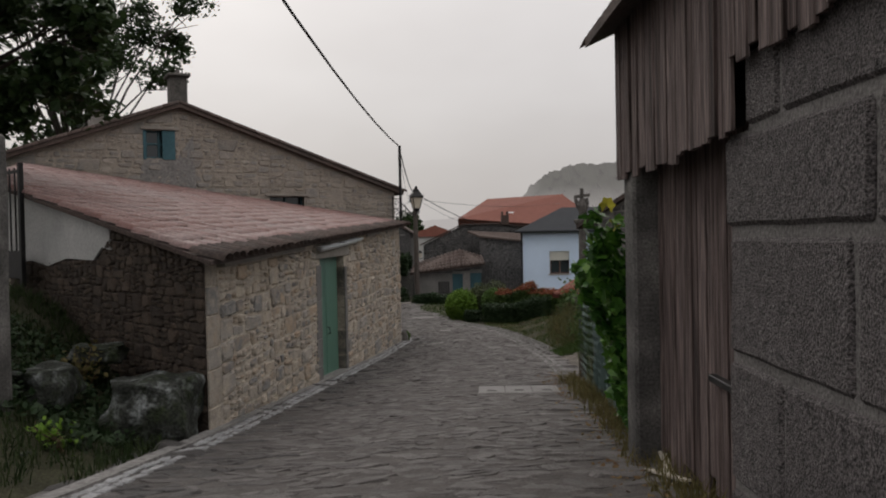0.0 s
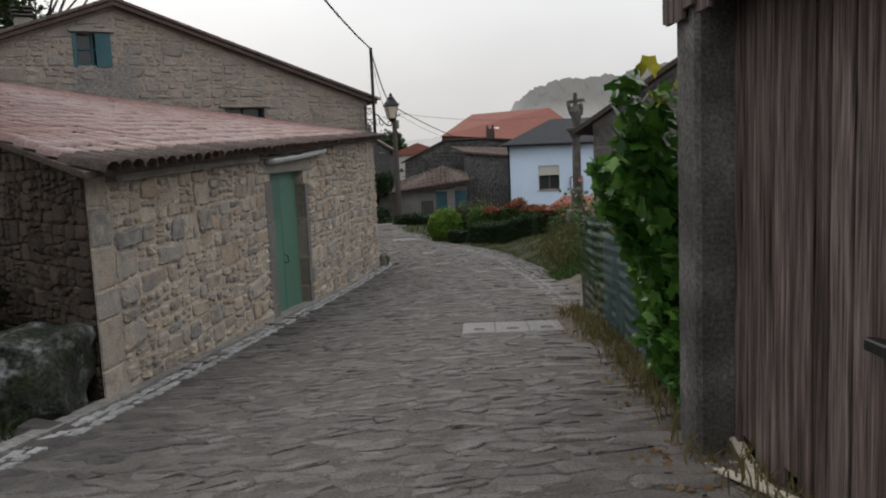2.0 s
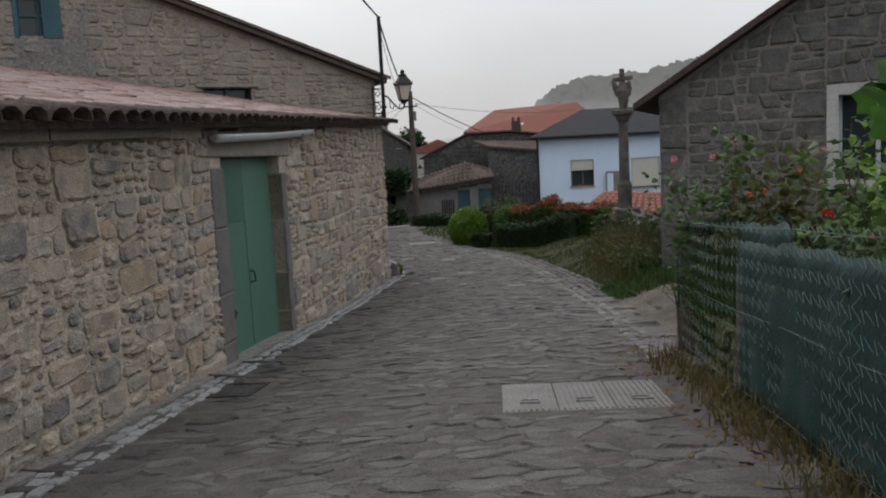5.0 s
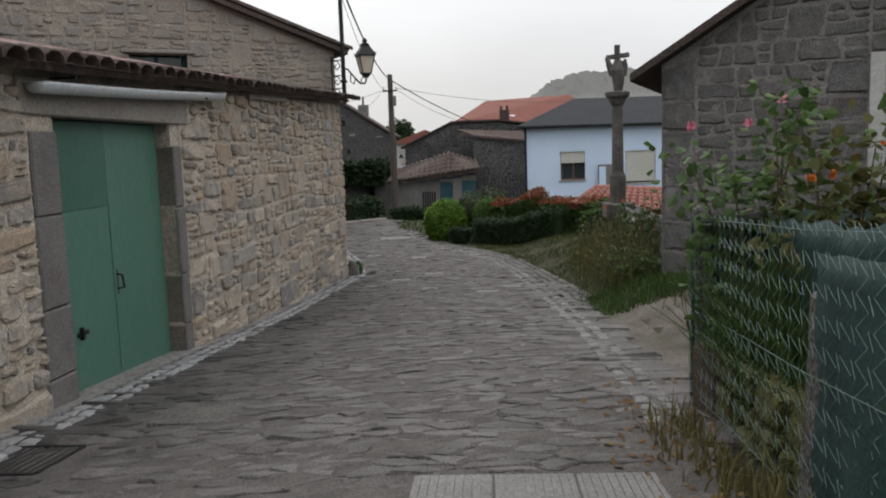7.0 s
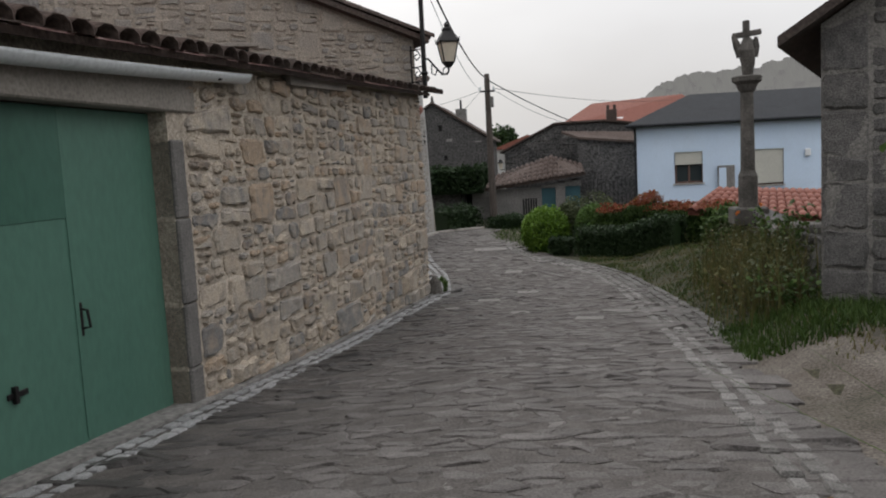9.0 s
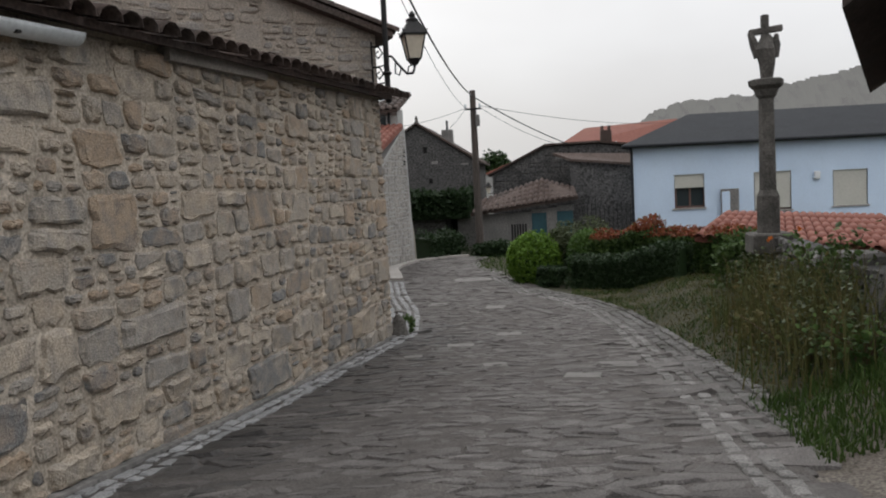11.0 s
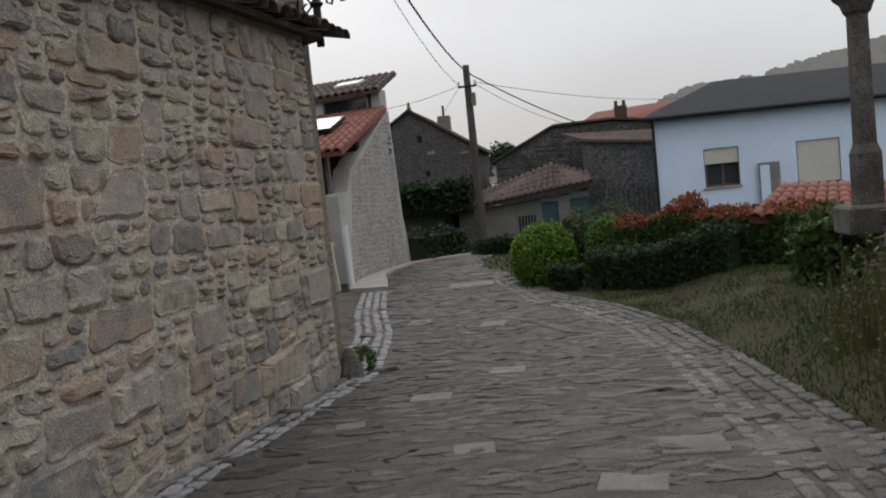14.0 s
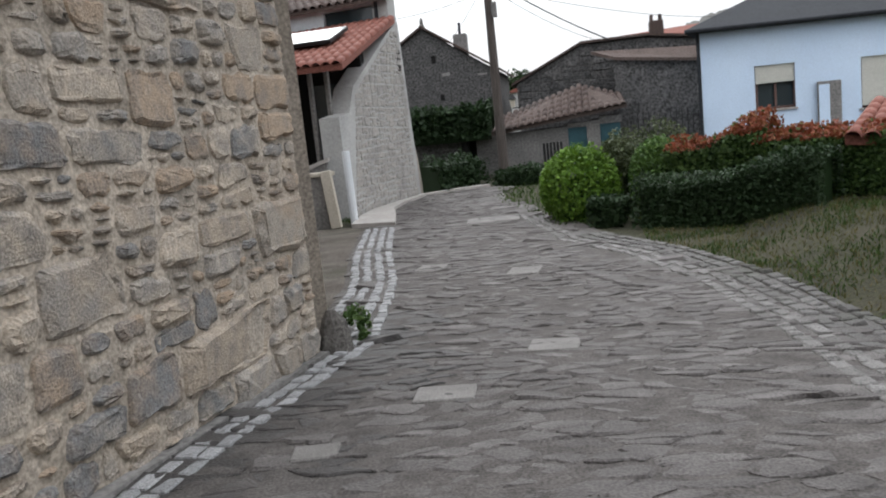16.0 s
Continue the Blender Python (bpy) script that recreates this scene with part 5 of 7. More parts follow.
# broken boards at the barn's foot
for x0, y0, x1, y1, z1 in ((1.56, 5.5, 1.70, 6.5, 0.10), (1.47, 6.15, 1.60, 5.35, 0.05), (1.62, 6.2, 1.58, 5.5, 0.02)):
    a, b = Vector((x0, y0, lie(y0) + 0.03)), Vector((x1, y1, lie(y1) + 0.06 + z1))
    d = b - a
    q = d.to_track_quat("X", "Z").to_matrix().to_4x4()
    bm = boxes((0, d.length, -0.03, 0.03, -0.008, 0.008), m=Matrix.Translation(a) @ q, bevel=0.003)
    tagged(part("broken_board", bm, M_hut), "pale broken board lying by the barn", "board", group="broken boards")

# ---- garden fence ----
fence = thing("chain_link_fence", "old chain-link fence with green shade netting on granite posts", "fence", (2.1, 12.8, -1.0))
FM = plane_frame(2.14, 12.95, 1.80, 8.4)
F_L = 4.56


def fence_foot(s):
    return lie((FM @ Vector((s, 0, 0))).y)


for s, w, lean, mat, top in ((0.0, 0.09, 0, M_cross, 1.20), (1.85, 0.14, 5, M_cross, 0.92), (3.9, 0.11, -3, M_cross, 0.9)):
    z0 = fence_foot(s)
    bm = bmesh.new()
    box(bm, -w / 2, w / 2, 0.03, 0.03 + w * 0.9, -0.1, top, None, 0.012)
    bmesh.ops.subdivide_edges(bm, edges=bm.edges, cuts=4, use_grid_fill=True)
    for v in bm.verts:
        v.co += 0.012 * noise.noise_vector(v.co * 7 + Vector((s, 0, 0)))
    bmesh.ops.transform(bm, matrix=FM @ Matrix.Translation((s, 0, z0)) @ pose(0, 0, 0, 0, lean, 0), verts=bm.verts)
    under(part("post", bm, mat, None, "rough granite fence post" if w > 0.1 else ""), fence)
wires = bmesh.new()
rows = 20
for k in range(-2, 76):
    pts = []
    for j in range(rows + 1):
        s = 0.06 * k + (0.03 if j % 2 else -0.03)
        sc = min(max(s, 0.0), F_L)
        z = fence_foot(sc) + 0.06 + 0.057 * j
        pts.append(FM @ Vector((sc, -0.006 + 0.012 * ((j + k) % 2) + 0.03 * noise.noise(Vector((sc * 1.2, z, 0))), z + 0.03 * noise.noise(Vector((sc, 3, 0))))))
    for a, b in zip(pts, pts[1:]):
        if (a - b).length > 0.03:
            tube(wires, [a, b], 0.0015, 3)
tagged(under(part("wire_mesh", wires, M_wire, None, "grey-green diamond wire mesh"), fence), kind="stuff")
bm = bmesh.new()
for z in (0.10, 0.62, 1.17):
    tube(bm, [FM @ Vector((s, 0.004, fence_foot(s) + z + 0.012 * math.sin(3 * s))) for s in (0, 0.9, 1.85, 2.9, 3.9, F_L)], 0.0025, 4)
under(part("tension_wire", bm, M_wire), fence)


def net(s0, s1, z0, z1, d):
    bm = bmesh.new()
    n_, k_ = 24, 10
    g = [[bm.verts.new(FM @ Vector((s0 + (s1 - s0) * i / n_, d + 0.035 * noise.noise(Vector((i * 0.35, j * 0.3, d * 9))), fence_foot(s0 + (s1 - s0) * i / n_) + z0 + (z1 - z0 + 0.06 * noise.noise(Vector((i * 0.4, 0, 2)))) * j / k_))) for j in range(k_ + 1)] for i in range(n_ + 1)]
    for i in range(n_):
        for j in range(k_):
            bm.faces.new((g[i][j], g[i + 1][j], g[i + 1][j + 1], g[i][j + 1]))
    ext = bmesh.ops.extrude_face_region(bm, geom=bm.faces[:])
    bmesh.ops.translate(bm, vec=(0.004, 0, 0), verts=[v for v in ext["geom"] if isinstance(v, bmesh.types.BMVert)])
    return bm


under(part("shade_net", net(0.02, 2.05, 0.05, 1.16, 0.34), M_net, None, "dark green woven shade netting", smooth=True), fence)
under(part("shade_net", net(1.98, F_L, 0.06, 1.08, 0.012), M_net, None, "dark green woven shade netting", smooth=True), fence)
bm = bmesh.new()
box(bm, -0.04, 0.46, 0.02, 0.30, 1.17, 1.27, None, 0.03)
bmesh.ops.subdivide_edges(bm, edges=bm.edges, cuts=3, use_grid_fill=True)
for v in bm.verts:
    v.co += 0.03 * noise.noise_vector(v.co * 5)
bmesh.ops.transform(bm, matrix=FM @ Matrix.Translation((0, 0, fence_foot(0))), verts=bm.verts)
under(part("cap_stone", bm, M_pillar, None, "rough grey cap stone on the end post"), fence)
bm = bmesh.new()
g = [[bm.verts.new((2.16 + 0.5 * i, 13.0 + 0.095 * i + 0.02 * noise.noise(Vector((i, j, 0))), lie(13.0) + 0.02 + 0.13 * j)) for j in range(10)] for i in range(8)]
for i in range(7):
    for j in range(9):
        bm.faces.new((g[i][j], g[i + 1][j], g[i + 1][j + 1], g[i][j + 1]))
ext = bmesh.ops.extrude_face_region(bm, geom=bm.faces[:])
bmesh.ops.translate(bm, vec=(0, 0.005, 0), verts=[v for v in ext["geom"] if isinstance(v, bmesh.types.BMVert)])
under(part("shade_net", bm, M_net, None, "dark green woven shade netting", smooth=True), fence)
# end of the garden, turning away from the lane
FE = plane_frame(6.2, 13.6, 2.10, 12.82)
bm = boxes((0, 4.17, 0, 0.3, -1.2, -0.55), m=FE, bevel=0.03)
tagged(part("garden_wall", bm, M_brown), "low mossy earth bank wall closing the garden", "wall")

# low dry-stone wall below the cross
LW = plane_frame(4.62, 27.2, 3.95, 19.2)
lowwall = thing("dry_stone_wall", "low grey dry-stone wall behind the verge", "stone wall", (4.3, 23, -1.6))
under(part("core", boxes((0, 8.03, 0.02, 0.42, -2.0, -0.74), m=LW), M_dark), lowwall)

bm = bmesh.new()
box(bm, 3.82, 4.58, 21.55, 22.05, -1.5, -0.60, None, 0.05)
bmesh.ops.subdivide_edges(bm, edges=bm.edges, cuts=3, use_grid_fill=True)
for v in bm.verts:
    v.co += 0.035 * noise.noise_vector(v.co * 3.5)
tagged(part("granite_block", bm, M_jamb), "large pale granite block lying by the dry-stone wall", "stone block")

# ---- house with the solar collector, where the lane bends ----
sol = thing("rendered_house", "stone house with red tile roof, solar collector and roof-light storey", "house", (-4.3, 34.2, -2))
SS = plane_frame(-4.08, 34.3, -3.50, 38.2)              # side wall on the lane: x along it to the back, y into the house
under(part("side_wall", prism([(0, -2.2), (4.5, -2.2), (4.22, 0.6), (4.05, 2.36), (3.6, 2.2), (0.9, 0.75), (0.55, 0.2), (0, 0.12)], 0.45, SS), M_plaster, None, "pale rubble and plaster side wall, ragged at its edge"), sol)
under(part("buttress", prism([(4.1, -2.2), (4.75, -2.2), (4.6, -1.2), (4.4, -0.6), (4.22, 0.3), (4.1, 0.3)], 0.4, SS @ Matrix.Translation((0, 0.02, 0))), M_gable_mortar, None, "ragged end of a broken rubble wall"), sol)
under(part("slit", boxes((3.75, 3.98, -0.01, 0.05, 1.15, 1.65), m=SS), M_dead), sol)
FR = plane_frame(-9.76, 35.6, -4.16, 34.45)
under(part("front_wall", boxes((0, 3.6, 0, 0.4, -2.2, 1.25), m=FR), M_render), sol)
under(part("porch_back", boxes((3.6, 5.6, 1.6, 1.8, -2.2, 1.6), m=FR), M_dead), sol)
under(part("glass_door", boxes((4.35, 5.3, 1.5, 1.55, -0.6, 0.9), m=FR), M_glass), sol)
for x in (4.3, 4.95, 5.35):
    under(part("porch_post", boxes((x, x + 0.09, 0.3, 0.39, -1.1, 1.2), m=FR, bevel=0.01), M_render), sol)
under(part("porch_floor", boxes((3.6, 5.62, -0.05, 1.6, -2.2, -0.95), m=FR), M_render), sol)
# red roof rising to the back
RE0, RE1 = Vector((-10.4, 35.35, 1.25)), Vector((-3.78, 33.95, 1.14))
RT0, RT1 = Vector((-9.4, 39.9, 2.45)), Vector((-3.50, 38.1, 2.42))
bm = bmesh.new()
q = [bm.verts.new(v) for v in (RE0, RE1, RT1, RT0)]
q2 = [bm.verts.new(v - Vector((0, 0, 0.12))) for v in (RE0, RE1, RT1, RT0)]
bm.faces.new(q)
bm.faces.new(q2[::-1])
for i in range(4):
    bm.faces.new((q[i], q2[i], q2[(i + 1) % 4], q[(i + 1) % 4]))
bmesh.ops.recalc_face_normals(bm, faces=bm.faces)
rr = under(part("roof", bm, M_tile_red, None, "bright red tile roof"), sol)
spots = []
for i in range(30):
    for k in range(11):
        a = RE0.lerp(RE1, (i + 0.5) / 30)
        b = RT0.lerp(RT1, (i + 0.5) / 30)
        p = b.lerp(a, (k + 0.0) / 11)
        d = (a - b).normalized()
        side = (RE1 - RE0).normalized()
        up_ = side.cross(d) if side.cross(d).z > 0 else -side.cross(d)
        side = up_.cross(d)
        spots.append(Matrix(((d.x, side.x, up_.x, p.x), (d.y, side.y, up_.y, p.y), (d.z, side.z, up_.z, p.z), (0, 0, 0, 1))))
tiled(spots, M_tile_red, rr, "bright red roof tiles", 0, length=0.46, r0=0.09, r1=0.105)
# solar collector
d = (RE1 - RT1).normalized()
sd = (RE1 - RE0).normalized()
n_ = sd.cross(-d).normalized()
if n_.z < 0:
    n_ = -n_
base = RT1.lerp(RE1, 0.34) - 0.75 * sd + 0.12 * n_
PM = Matrix(((sd.x, d.x, n_.x, base.x), (sd.y, d.y, n_.y, base.y), (sd.z, d.z, n_.z, base.z), (0, 0, 0, 1)))
col = under(part("solar_collector", boxes((-2.1, 0, 0, 1.35, 0, 0.09), m=PM, bevel=0.01), M_iron, None, "pale glass solar collector"), sol)
for a in (-2.07, -1.03):
    under(part("panel", boxes((a, a + 1.0, 0.03, 1.32, 0.09, 0.10), m=PM), M_panel), col)
# upper storey
UP = plane_frame(-10.15, 39.95, -3.67, 38.2)
U_L = math.hypot(6.48, 1.75)
under(part("upper_wall", boxes((0, U_L - 1.85, 0, 1.0, 1.9, 2.96), m=UP), M_frame, None, "pale rendered roof-light storey"), sol)
under(part("upper_wall", boxes((U_L - 0.42, U_L, 0, 0.4, 1.9, 2.96), m=UP), M_plaster), sol)
under(part("upper_wall", boxes((U_L - 1.85, U_L - 0.42, 0, 1.0, 1.9, 2.44), m=UP), M_frame), sol)
under(part("upper_wall", boxes((U_L - 1.85, U_L - 0.42, 0, 1.0, 2.82, 2.96), m=UP), M_frame), sol)
wi = under(part("window", boxes((U_L - 1.85, U_L - 0.42, 0.12, 0.16, 2.44, 2.82), m=UP), M_glass, None, "long low strip window"), sol)
under(part("corner_pipe", boxes((U_L - 0.34, U_L - 0.27, -0.06, 0.0, 2.0, 2.96), m=UP), M_slate), sol)
bm = bmesh.new()
e0, e1 = UP @ Vector((-0.3, -0.25, 2.93)), UP @ Vector((U_L + 0.14, -0.25, 2.93))
t0, t1 = UP @ Vector((-0.3, 2.4, 3.72)), UP @ Vector((U_L - 0.55, 2.4, 3.72))
q = [bm.verts.new(v) for v in (e0, e1, t1, t0)]
q2 = [bm.verts.new(v - Vector((0, 0, 0.08))) for v in (e0, e1, t1, t0)]
bm.faces.new(q)
bm.faces.new(q2[::-1])
for i in range(4):
    bm.faces.new((q[i], q2[i], q2[(i + 1) % 4], q[(i + 1) % 4]))
bmesh.ops.recalc_face_normals(bm, faces=bm.faces)
ur = under(part("upper_roof", bm, M_tile_old, None, "brown ribbed tile roof"), sol)
spots = []
for i in range(29):
    for k in range(6):
        a, b = e0.lerp(e1, (i + 0.5) / 29), t0.lerp(t1, (i + 0.5) / 29)
        p = b.lerp(a, k / 6)
        dd = (a - b).normalized()
        sdd = (e1 - e0).normalized()
        uu = sdd.cross(dd)
        uu = uu if uu.z > 0 else -uu
        sdd = uu.cross(dd)
        spots.append(Matrix(((dd.x, sdd.x, uu.x, p.x), (dd.y, sdd.y, uu.y, p.y), (dd.z, sdd.z, uu.z, p.z), (0, 0, 0, 1))))
tiled(spots, M_tile_old, ur, "brown roof tiles", 0, length=0.5, r0=0.085, r1=0.10)
p = t0.lerp(t1, 0.82).lerp(e0.lerp(e1, 0.82), 0.55)
under(part("skylight", boxes((-0.4, 0.4, -0.25, 0.25, 0.06, 0.14), m=Matrix.Translation(p) @ pose(0, 0, 0, 17, 0, -15), bevel=0.01), M_panel), sol)
# low wall, pale board and drainpipe before it
under(part("ramp_wall", prism([(0, -2.1), (1.9, -2.1), (1.9, -0.75), (0, -1.35)], 0.25, plane_frame(-6.2, 33.55, -4.35, 33.9)), M_render, None, "sloping rendered wall with concrete coping"), sol)
under(part("ramp_coping", prism([(0, -1.35), (1.95, -0.74), (1.95, -0.66), (0, -1.27)], 0.33, plane_frame(-6.2, 33.5, -4.35, 33.85)), M_slab), sol)
tagged(part("gate_board", boxes((-0.10, 0.10, -0.06, 0.06, 0.02, 1.12), m=pose(-3.96, 32.9, -1.99, 0, -5, 0), bevel=0.012), M_hut), "cream painted board leaning at the entrance", "board")
mw = thing("entrance_wall", "low rendered entrance wall with a cream coping", "wall", (-4.6, 33.1, -2))
under(part("wall", boxes((-5.6, -4.08, 33.0, 33.2, -2.2, -0.98)), M_render), mw)
under(part("coping", boxes((-5.65, -3.98, 32.96, 33.24, -0.98, -0.90), bevel=0.01), M_hut), mw)
bm = bmesh.new()
tube(bm, [(-3.72, 33.3, -1.99), (-3.74, 33.3, -0.55)], 0.075, 10)
tagged(part("white_post", bm, M_pvc), "white plastic pipe post at the entrance", "post")

# ---- dark house at the end ----
dark = thing("dark_house", "dark weathered stone house with a slate-edged gable", "house", (-4.5, 48, -2))
DK = plane_frame(-7.6, 48.0, -2.0, 48.0)
under(part("gable_wall", prism([(0, -2.3), (5.55, -2.3), (5.55, 1.50), (3.0, 3.20), (0, 1.35)], 6, DK), M_dark), dark)
for a, za, b, zb in ((3.0, 3.24, 5.78, 1.40), (3.0, 3.24, -0.25, 1.22)):
    under(part("roof", prism([(a, za), (b, zb), (b, zb + 0.09), (a, za + 0.09)], 6.5, DK @ Matrix.Translation((0, -0.15, 0))), M_tile_old), dark)
ch = under(part("chimney", boxes((3.95, 4.45, 1.2, 1.7, 2.2, 3.02), m=DK, bevel=0.02), M_render, None, "pale grey rendered chimney"), dark)
under(part("flue", boxes((4.15, 4.24, 1.4, 1.5, 3.02, 3.45), m=DK, bevel=0.01), M_slate), ch)
bm = bmesh.new()
lathe(bm, [(0.12, 3.2), (0.10, 3.35), (0.06, 3.4), (0.07, 3.5), (0.02, 3.62)], 8, (-4.6, 48.1, 0))
under(part("finial", bm, M_cross), dark)
for x, z, w, h in ((3.25, 1.95, 0.16, 0.28), (3.6, 1.45, 0.28, 0.12), (3.45, 0.6, 0.16, 0.2), (4.9, 1.35, 0.34, 0.07)):
    under(part("vent", boxes((x, x + w, -0.02, 0.05, z, z + h), m=DK, bevel=0.005), M_dead if h > 0.15 else M_render), dark)
yard = thing("yard_wall", "dark low wall with a gateway below ivy", "wall", (-3.3, 45.5, -2))
YD = plane_frame(-5.6, 45.4, -1.75, 44.6)
under(part("wall", boxes((0, 2.55, 0, 0.35, -2.3, -0.75), m=YD, bevel=0.03), M_dark), yard)
under(part("wall", boxes((3.05, 3.93, 0, 0.35, -2.3, -0.7), m=YD, bevel=0.03), M_render), yard)
under(part("gate_post", boxes((2.62, 2.78, -0.05, 0.12, -2.2, -0.65), m=YD, bevel=0.01), M_iron), yard)
under(part("dark_opening", boxes((2.55, 3.05, 0.5, 0.6, -2.2, -0.6), m=YD), M_dead), yard)

# ---- far stone house and the shed before it ----
stone = thing("far_stone_house", "long dark rubble-stone house with a low tiled roof", "house", (1.5, 46, -2))
ST = plane_frame(-1.2, 46.0, 5.2, 46.0)
under(part("wall", prism([(0, -2.3), (6.4, -2.3), (6.4, 1.55), (4.35, 1.84), (2.2, 1.84), (0, 0.80)], 0.5, ST), M_dark), stone)
for a, za, b, zb in ((-0.18, 0.75, 2.22, 1.88), (2.22, 1.88, 4.3, 1.90), (4.3, 1.90, 6.4, 1.62)):
    under(part("roof", prism([(a, za), (b, zb), (b, zb + 0.08), (a, za + 0.08)], 6, ST @ Matrix.Translation((0, -0.15, 0))), M_tile_old), stone)
under(part("rear_wall", boxes((0, 6.4, 5.5, 6, -2.3, 0.8), m=ST), M_dark), stone)
# lean-to roof against it
bm = bmesh.new()
q = [bm.verts.new(v) for v in ((1.3, 45.2, 1.55), (4.6, 45.0, 1.35), (4.55, 44.3, 0.95), (2.0, 44.5, 1.25))]
q2 = [bm.verts.new(v.co - Vector((0, 0, 0.1))) for v in q]
bm.faces.new(q)
bm.faces.new(q2[::-1])
for i in range(4):
    bm.faces.new((q[i], q2[i], q2[(i + 1) % 4], q[(i + 1) % 4]))
bmesh.ops.recalc_face_normals(bm, faces=bm.faces)
under(part("lean_to_roof", bm, M_tile_old, None, "brown weathered lean-to roof"), stone)
under(part("lean_to_wall", prism([(0, -2.3), (2.75, -2.3), (2.75, 1.0), (0, 1.2)], 0.3, plane_frame(1.95, 44.65, 4.65, 44.45)), M_dark), stone)
ch = under(part("chimney", boxes((4.55, 5.0, 1.0, 1.5, 1.5, 2.45), m=ST, bevel=0.02), M_tile_old, None, "red-brown brick chimney"), stone)
for k in (4.57, 4.86):
    under(part("pot", boxes((k, k + 0.12, 1.2, 1.32, 2.45, 2.65), m=ST, bevel=0.01), M_tile_old), ch)
for k in range(14):
    bm = bmesh.new()
    x = 2.5 + 0.16 * k
    tube(bm, [(x, 43.4, -2.1), (x, 43.4, -0.55 + 0.05 * math.sin(k))], 0.012, 5)
    tagged(part("fence_bar", bm, M_iron), "thin dark iron fence bar", "fence bar", group="fence bars by the shed")

sh = thing("tool_shed", "small grey shed with brown tiled roof and teal doors", "shed", (0.2, 43, -2))
SH = plane_frame(-1.6, 43.0, 2.0, 43.0)
under(part("wall", boxes((0, 2.0, 0, 0.3, -2.3, -0.72), m=SH), M_render), sh)
under(part("wall", boxes((2.56, 2.95, 0, 0.3, -2.3, -0.60), m=SH), M_render), sh)
under(part("wall", boxes((2.0, 2.56, 0.02, 0.3, -0.75, -0.62), m=SH), M_render), sh)
under(part("wall", boxes((2.95, 3.6, 0.02, 0.3, -0.72, -0.5), m=SH), M_render), sh)
under(part("door", boxes((2.0, 2.56, 0.1, 0.14, -2.2, -0.75), m=SH, bevel=0.01), M_teal, None, "teal painted plank door"), sh)
under(part("door", boxes((2.95, 3.55, 0.1, 0.14, -2.2, -0.72), m=SH, bevel=0.01), M_teal, None, "teal painted plank door"), sh)
bm = bmesh.new()
a0, a1, a2 = Vector((-1.85, 42.6, -0.66)), Vector((2.15, 42.6, -0.20)), Vector((0.85, 44.6, 0.50))
a3 = Vector((-1.7, 44.4, -0.25))
a4 = Vector((2.1, 44.6, 0.1))
q = [bm.verts.new(v) for v in (a0, a1, a4, a2, a3)]
q2 = [bm.verts.new(v.co - Vector((0, 0, 0.1))) for v in q]
bm.faces.new((q[0], q[1], q[3]))
bm.faces.new((q[1], q[2], q[3]))
bm.faces.new((q[0], q[3], q[4]))
bm.faces.new(q2[::-1])
for i in range(5):
    bm.faces.new((q[i], q2[i], q2[(i + 1) % 5], q[(i + 1) % 5]))
bmesh.ops.recalc_face_normals(bm, faces=bm.faces)
shr = under(part("roof", bm, M_tile_old, None, "brown mossy tile roof"), sh)
spots = []
for i in range(19):
    s = (i + 0.5) / 19
    a = a0.lerp(a1, s)
    b = a3.lerp(a2, s / 0.66) if s < 0.66 else a2.lerp(a4, (s - 0.66) / 0.34)
    for k in range(5):
        p = b.lerp(a, k / 5)
        dd = (a - b).normalized()
        sdd = (a1 - a0).normalized()
        uu = sdd.cross(dd)
        uu = uu if uu.z > 0 else -uu
        sdd = uu.cross(dd)
        spots.append(Matrix(((dd.x, sdd.x, uu.x, p.x), (dd.y, sdd.y, uu.y, p.y), (dd.z, sdd.z, uu.z, p.z), (0, 0, 0, 1))))
tiled(spots, M_tile_old, shr, "brown roof tiles", 0, length=0.5, r0=0.085, r1=0.10)
gate2 = thing("garden_gate", "small black slatted garden gate", "gate", (-0.05, 42.2, -2))
for k in range(6):
    under(part("slat", boxes((-0.35 + 0.1 * k, -0.28 + 0.1 * k, 42.2, 42.23, -2.05, -1.1), bevel=0.006), M_iron), gate2)
wl2 = thing("low_garden_wall", "low grey rendered wall beyond the lane", "wall", (-0.3, 41.6, -2))
under(part("wall", boxes((-1.1, 1.6, 41.5, 41.75, -2.2, -1.72), bevel=0.02), M_render), wl2)
# second lamp, far down the lane
l2 = thing("far_street_lamp", "small black wall lantern on the stone house", "street lamp", (-1.35, 46.1, 0))
under(part("bracket", boxes((-1.40, -1.1, 45.98, 46.02, 0.02, 0.05)), M_iron), l2)
under(part("glass", frustum(0.08, 0.14, 0.06, 0.32, pose(-1.38, 45.9, 0)), M_lampglass), l2)
under(part("hood", frustum(0.18, 0.04, 0.32, 0.5, pose(-1.38, 45.9, 0)), M_iron), l2)
# pale houses beyond
pale = thing("pale_house", "distant pinkish rendered house with a red roof", "house", (-2, 70, -2))
under(part("wall", boxes((-3.2, 1.5, 70, 75, -2.1, 1.2)), M_plaster), pale)
under(part("roof", prism([(-3.5, 1.2), (1.8, 1.2), (-0.8, 2.2)], 5.4, Matrix.Translation((0, 69.8, 0))), M_tile_red), pale)

# ---- red-roofed house on the slope ----
red = thing("red_roofed_house", "large house with a broad orange-red roof and two skylights", "house", (7, 80, -2))
bm = bmesh.new()
q = [bm.verts.new(v) for v in ((1.4, 78, 2.9), (16, 78, 1.6), (12.4, 84, 5.35), (4.6, 84, 5.0))]
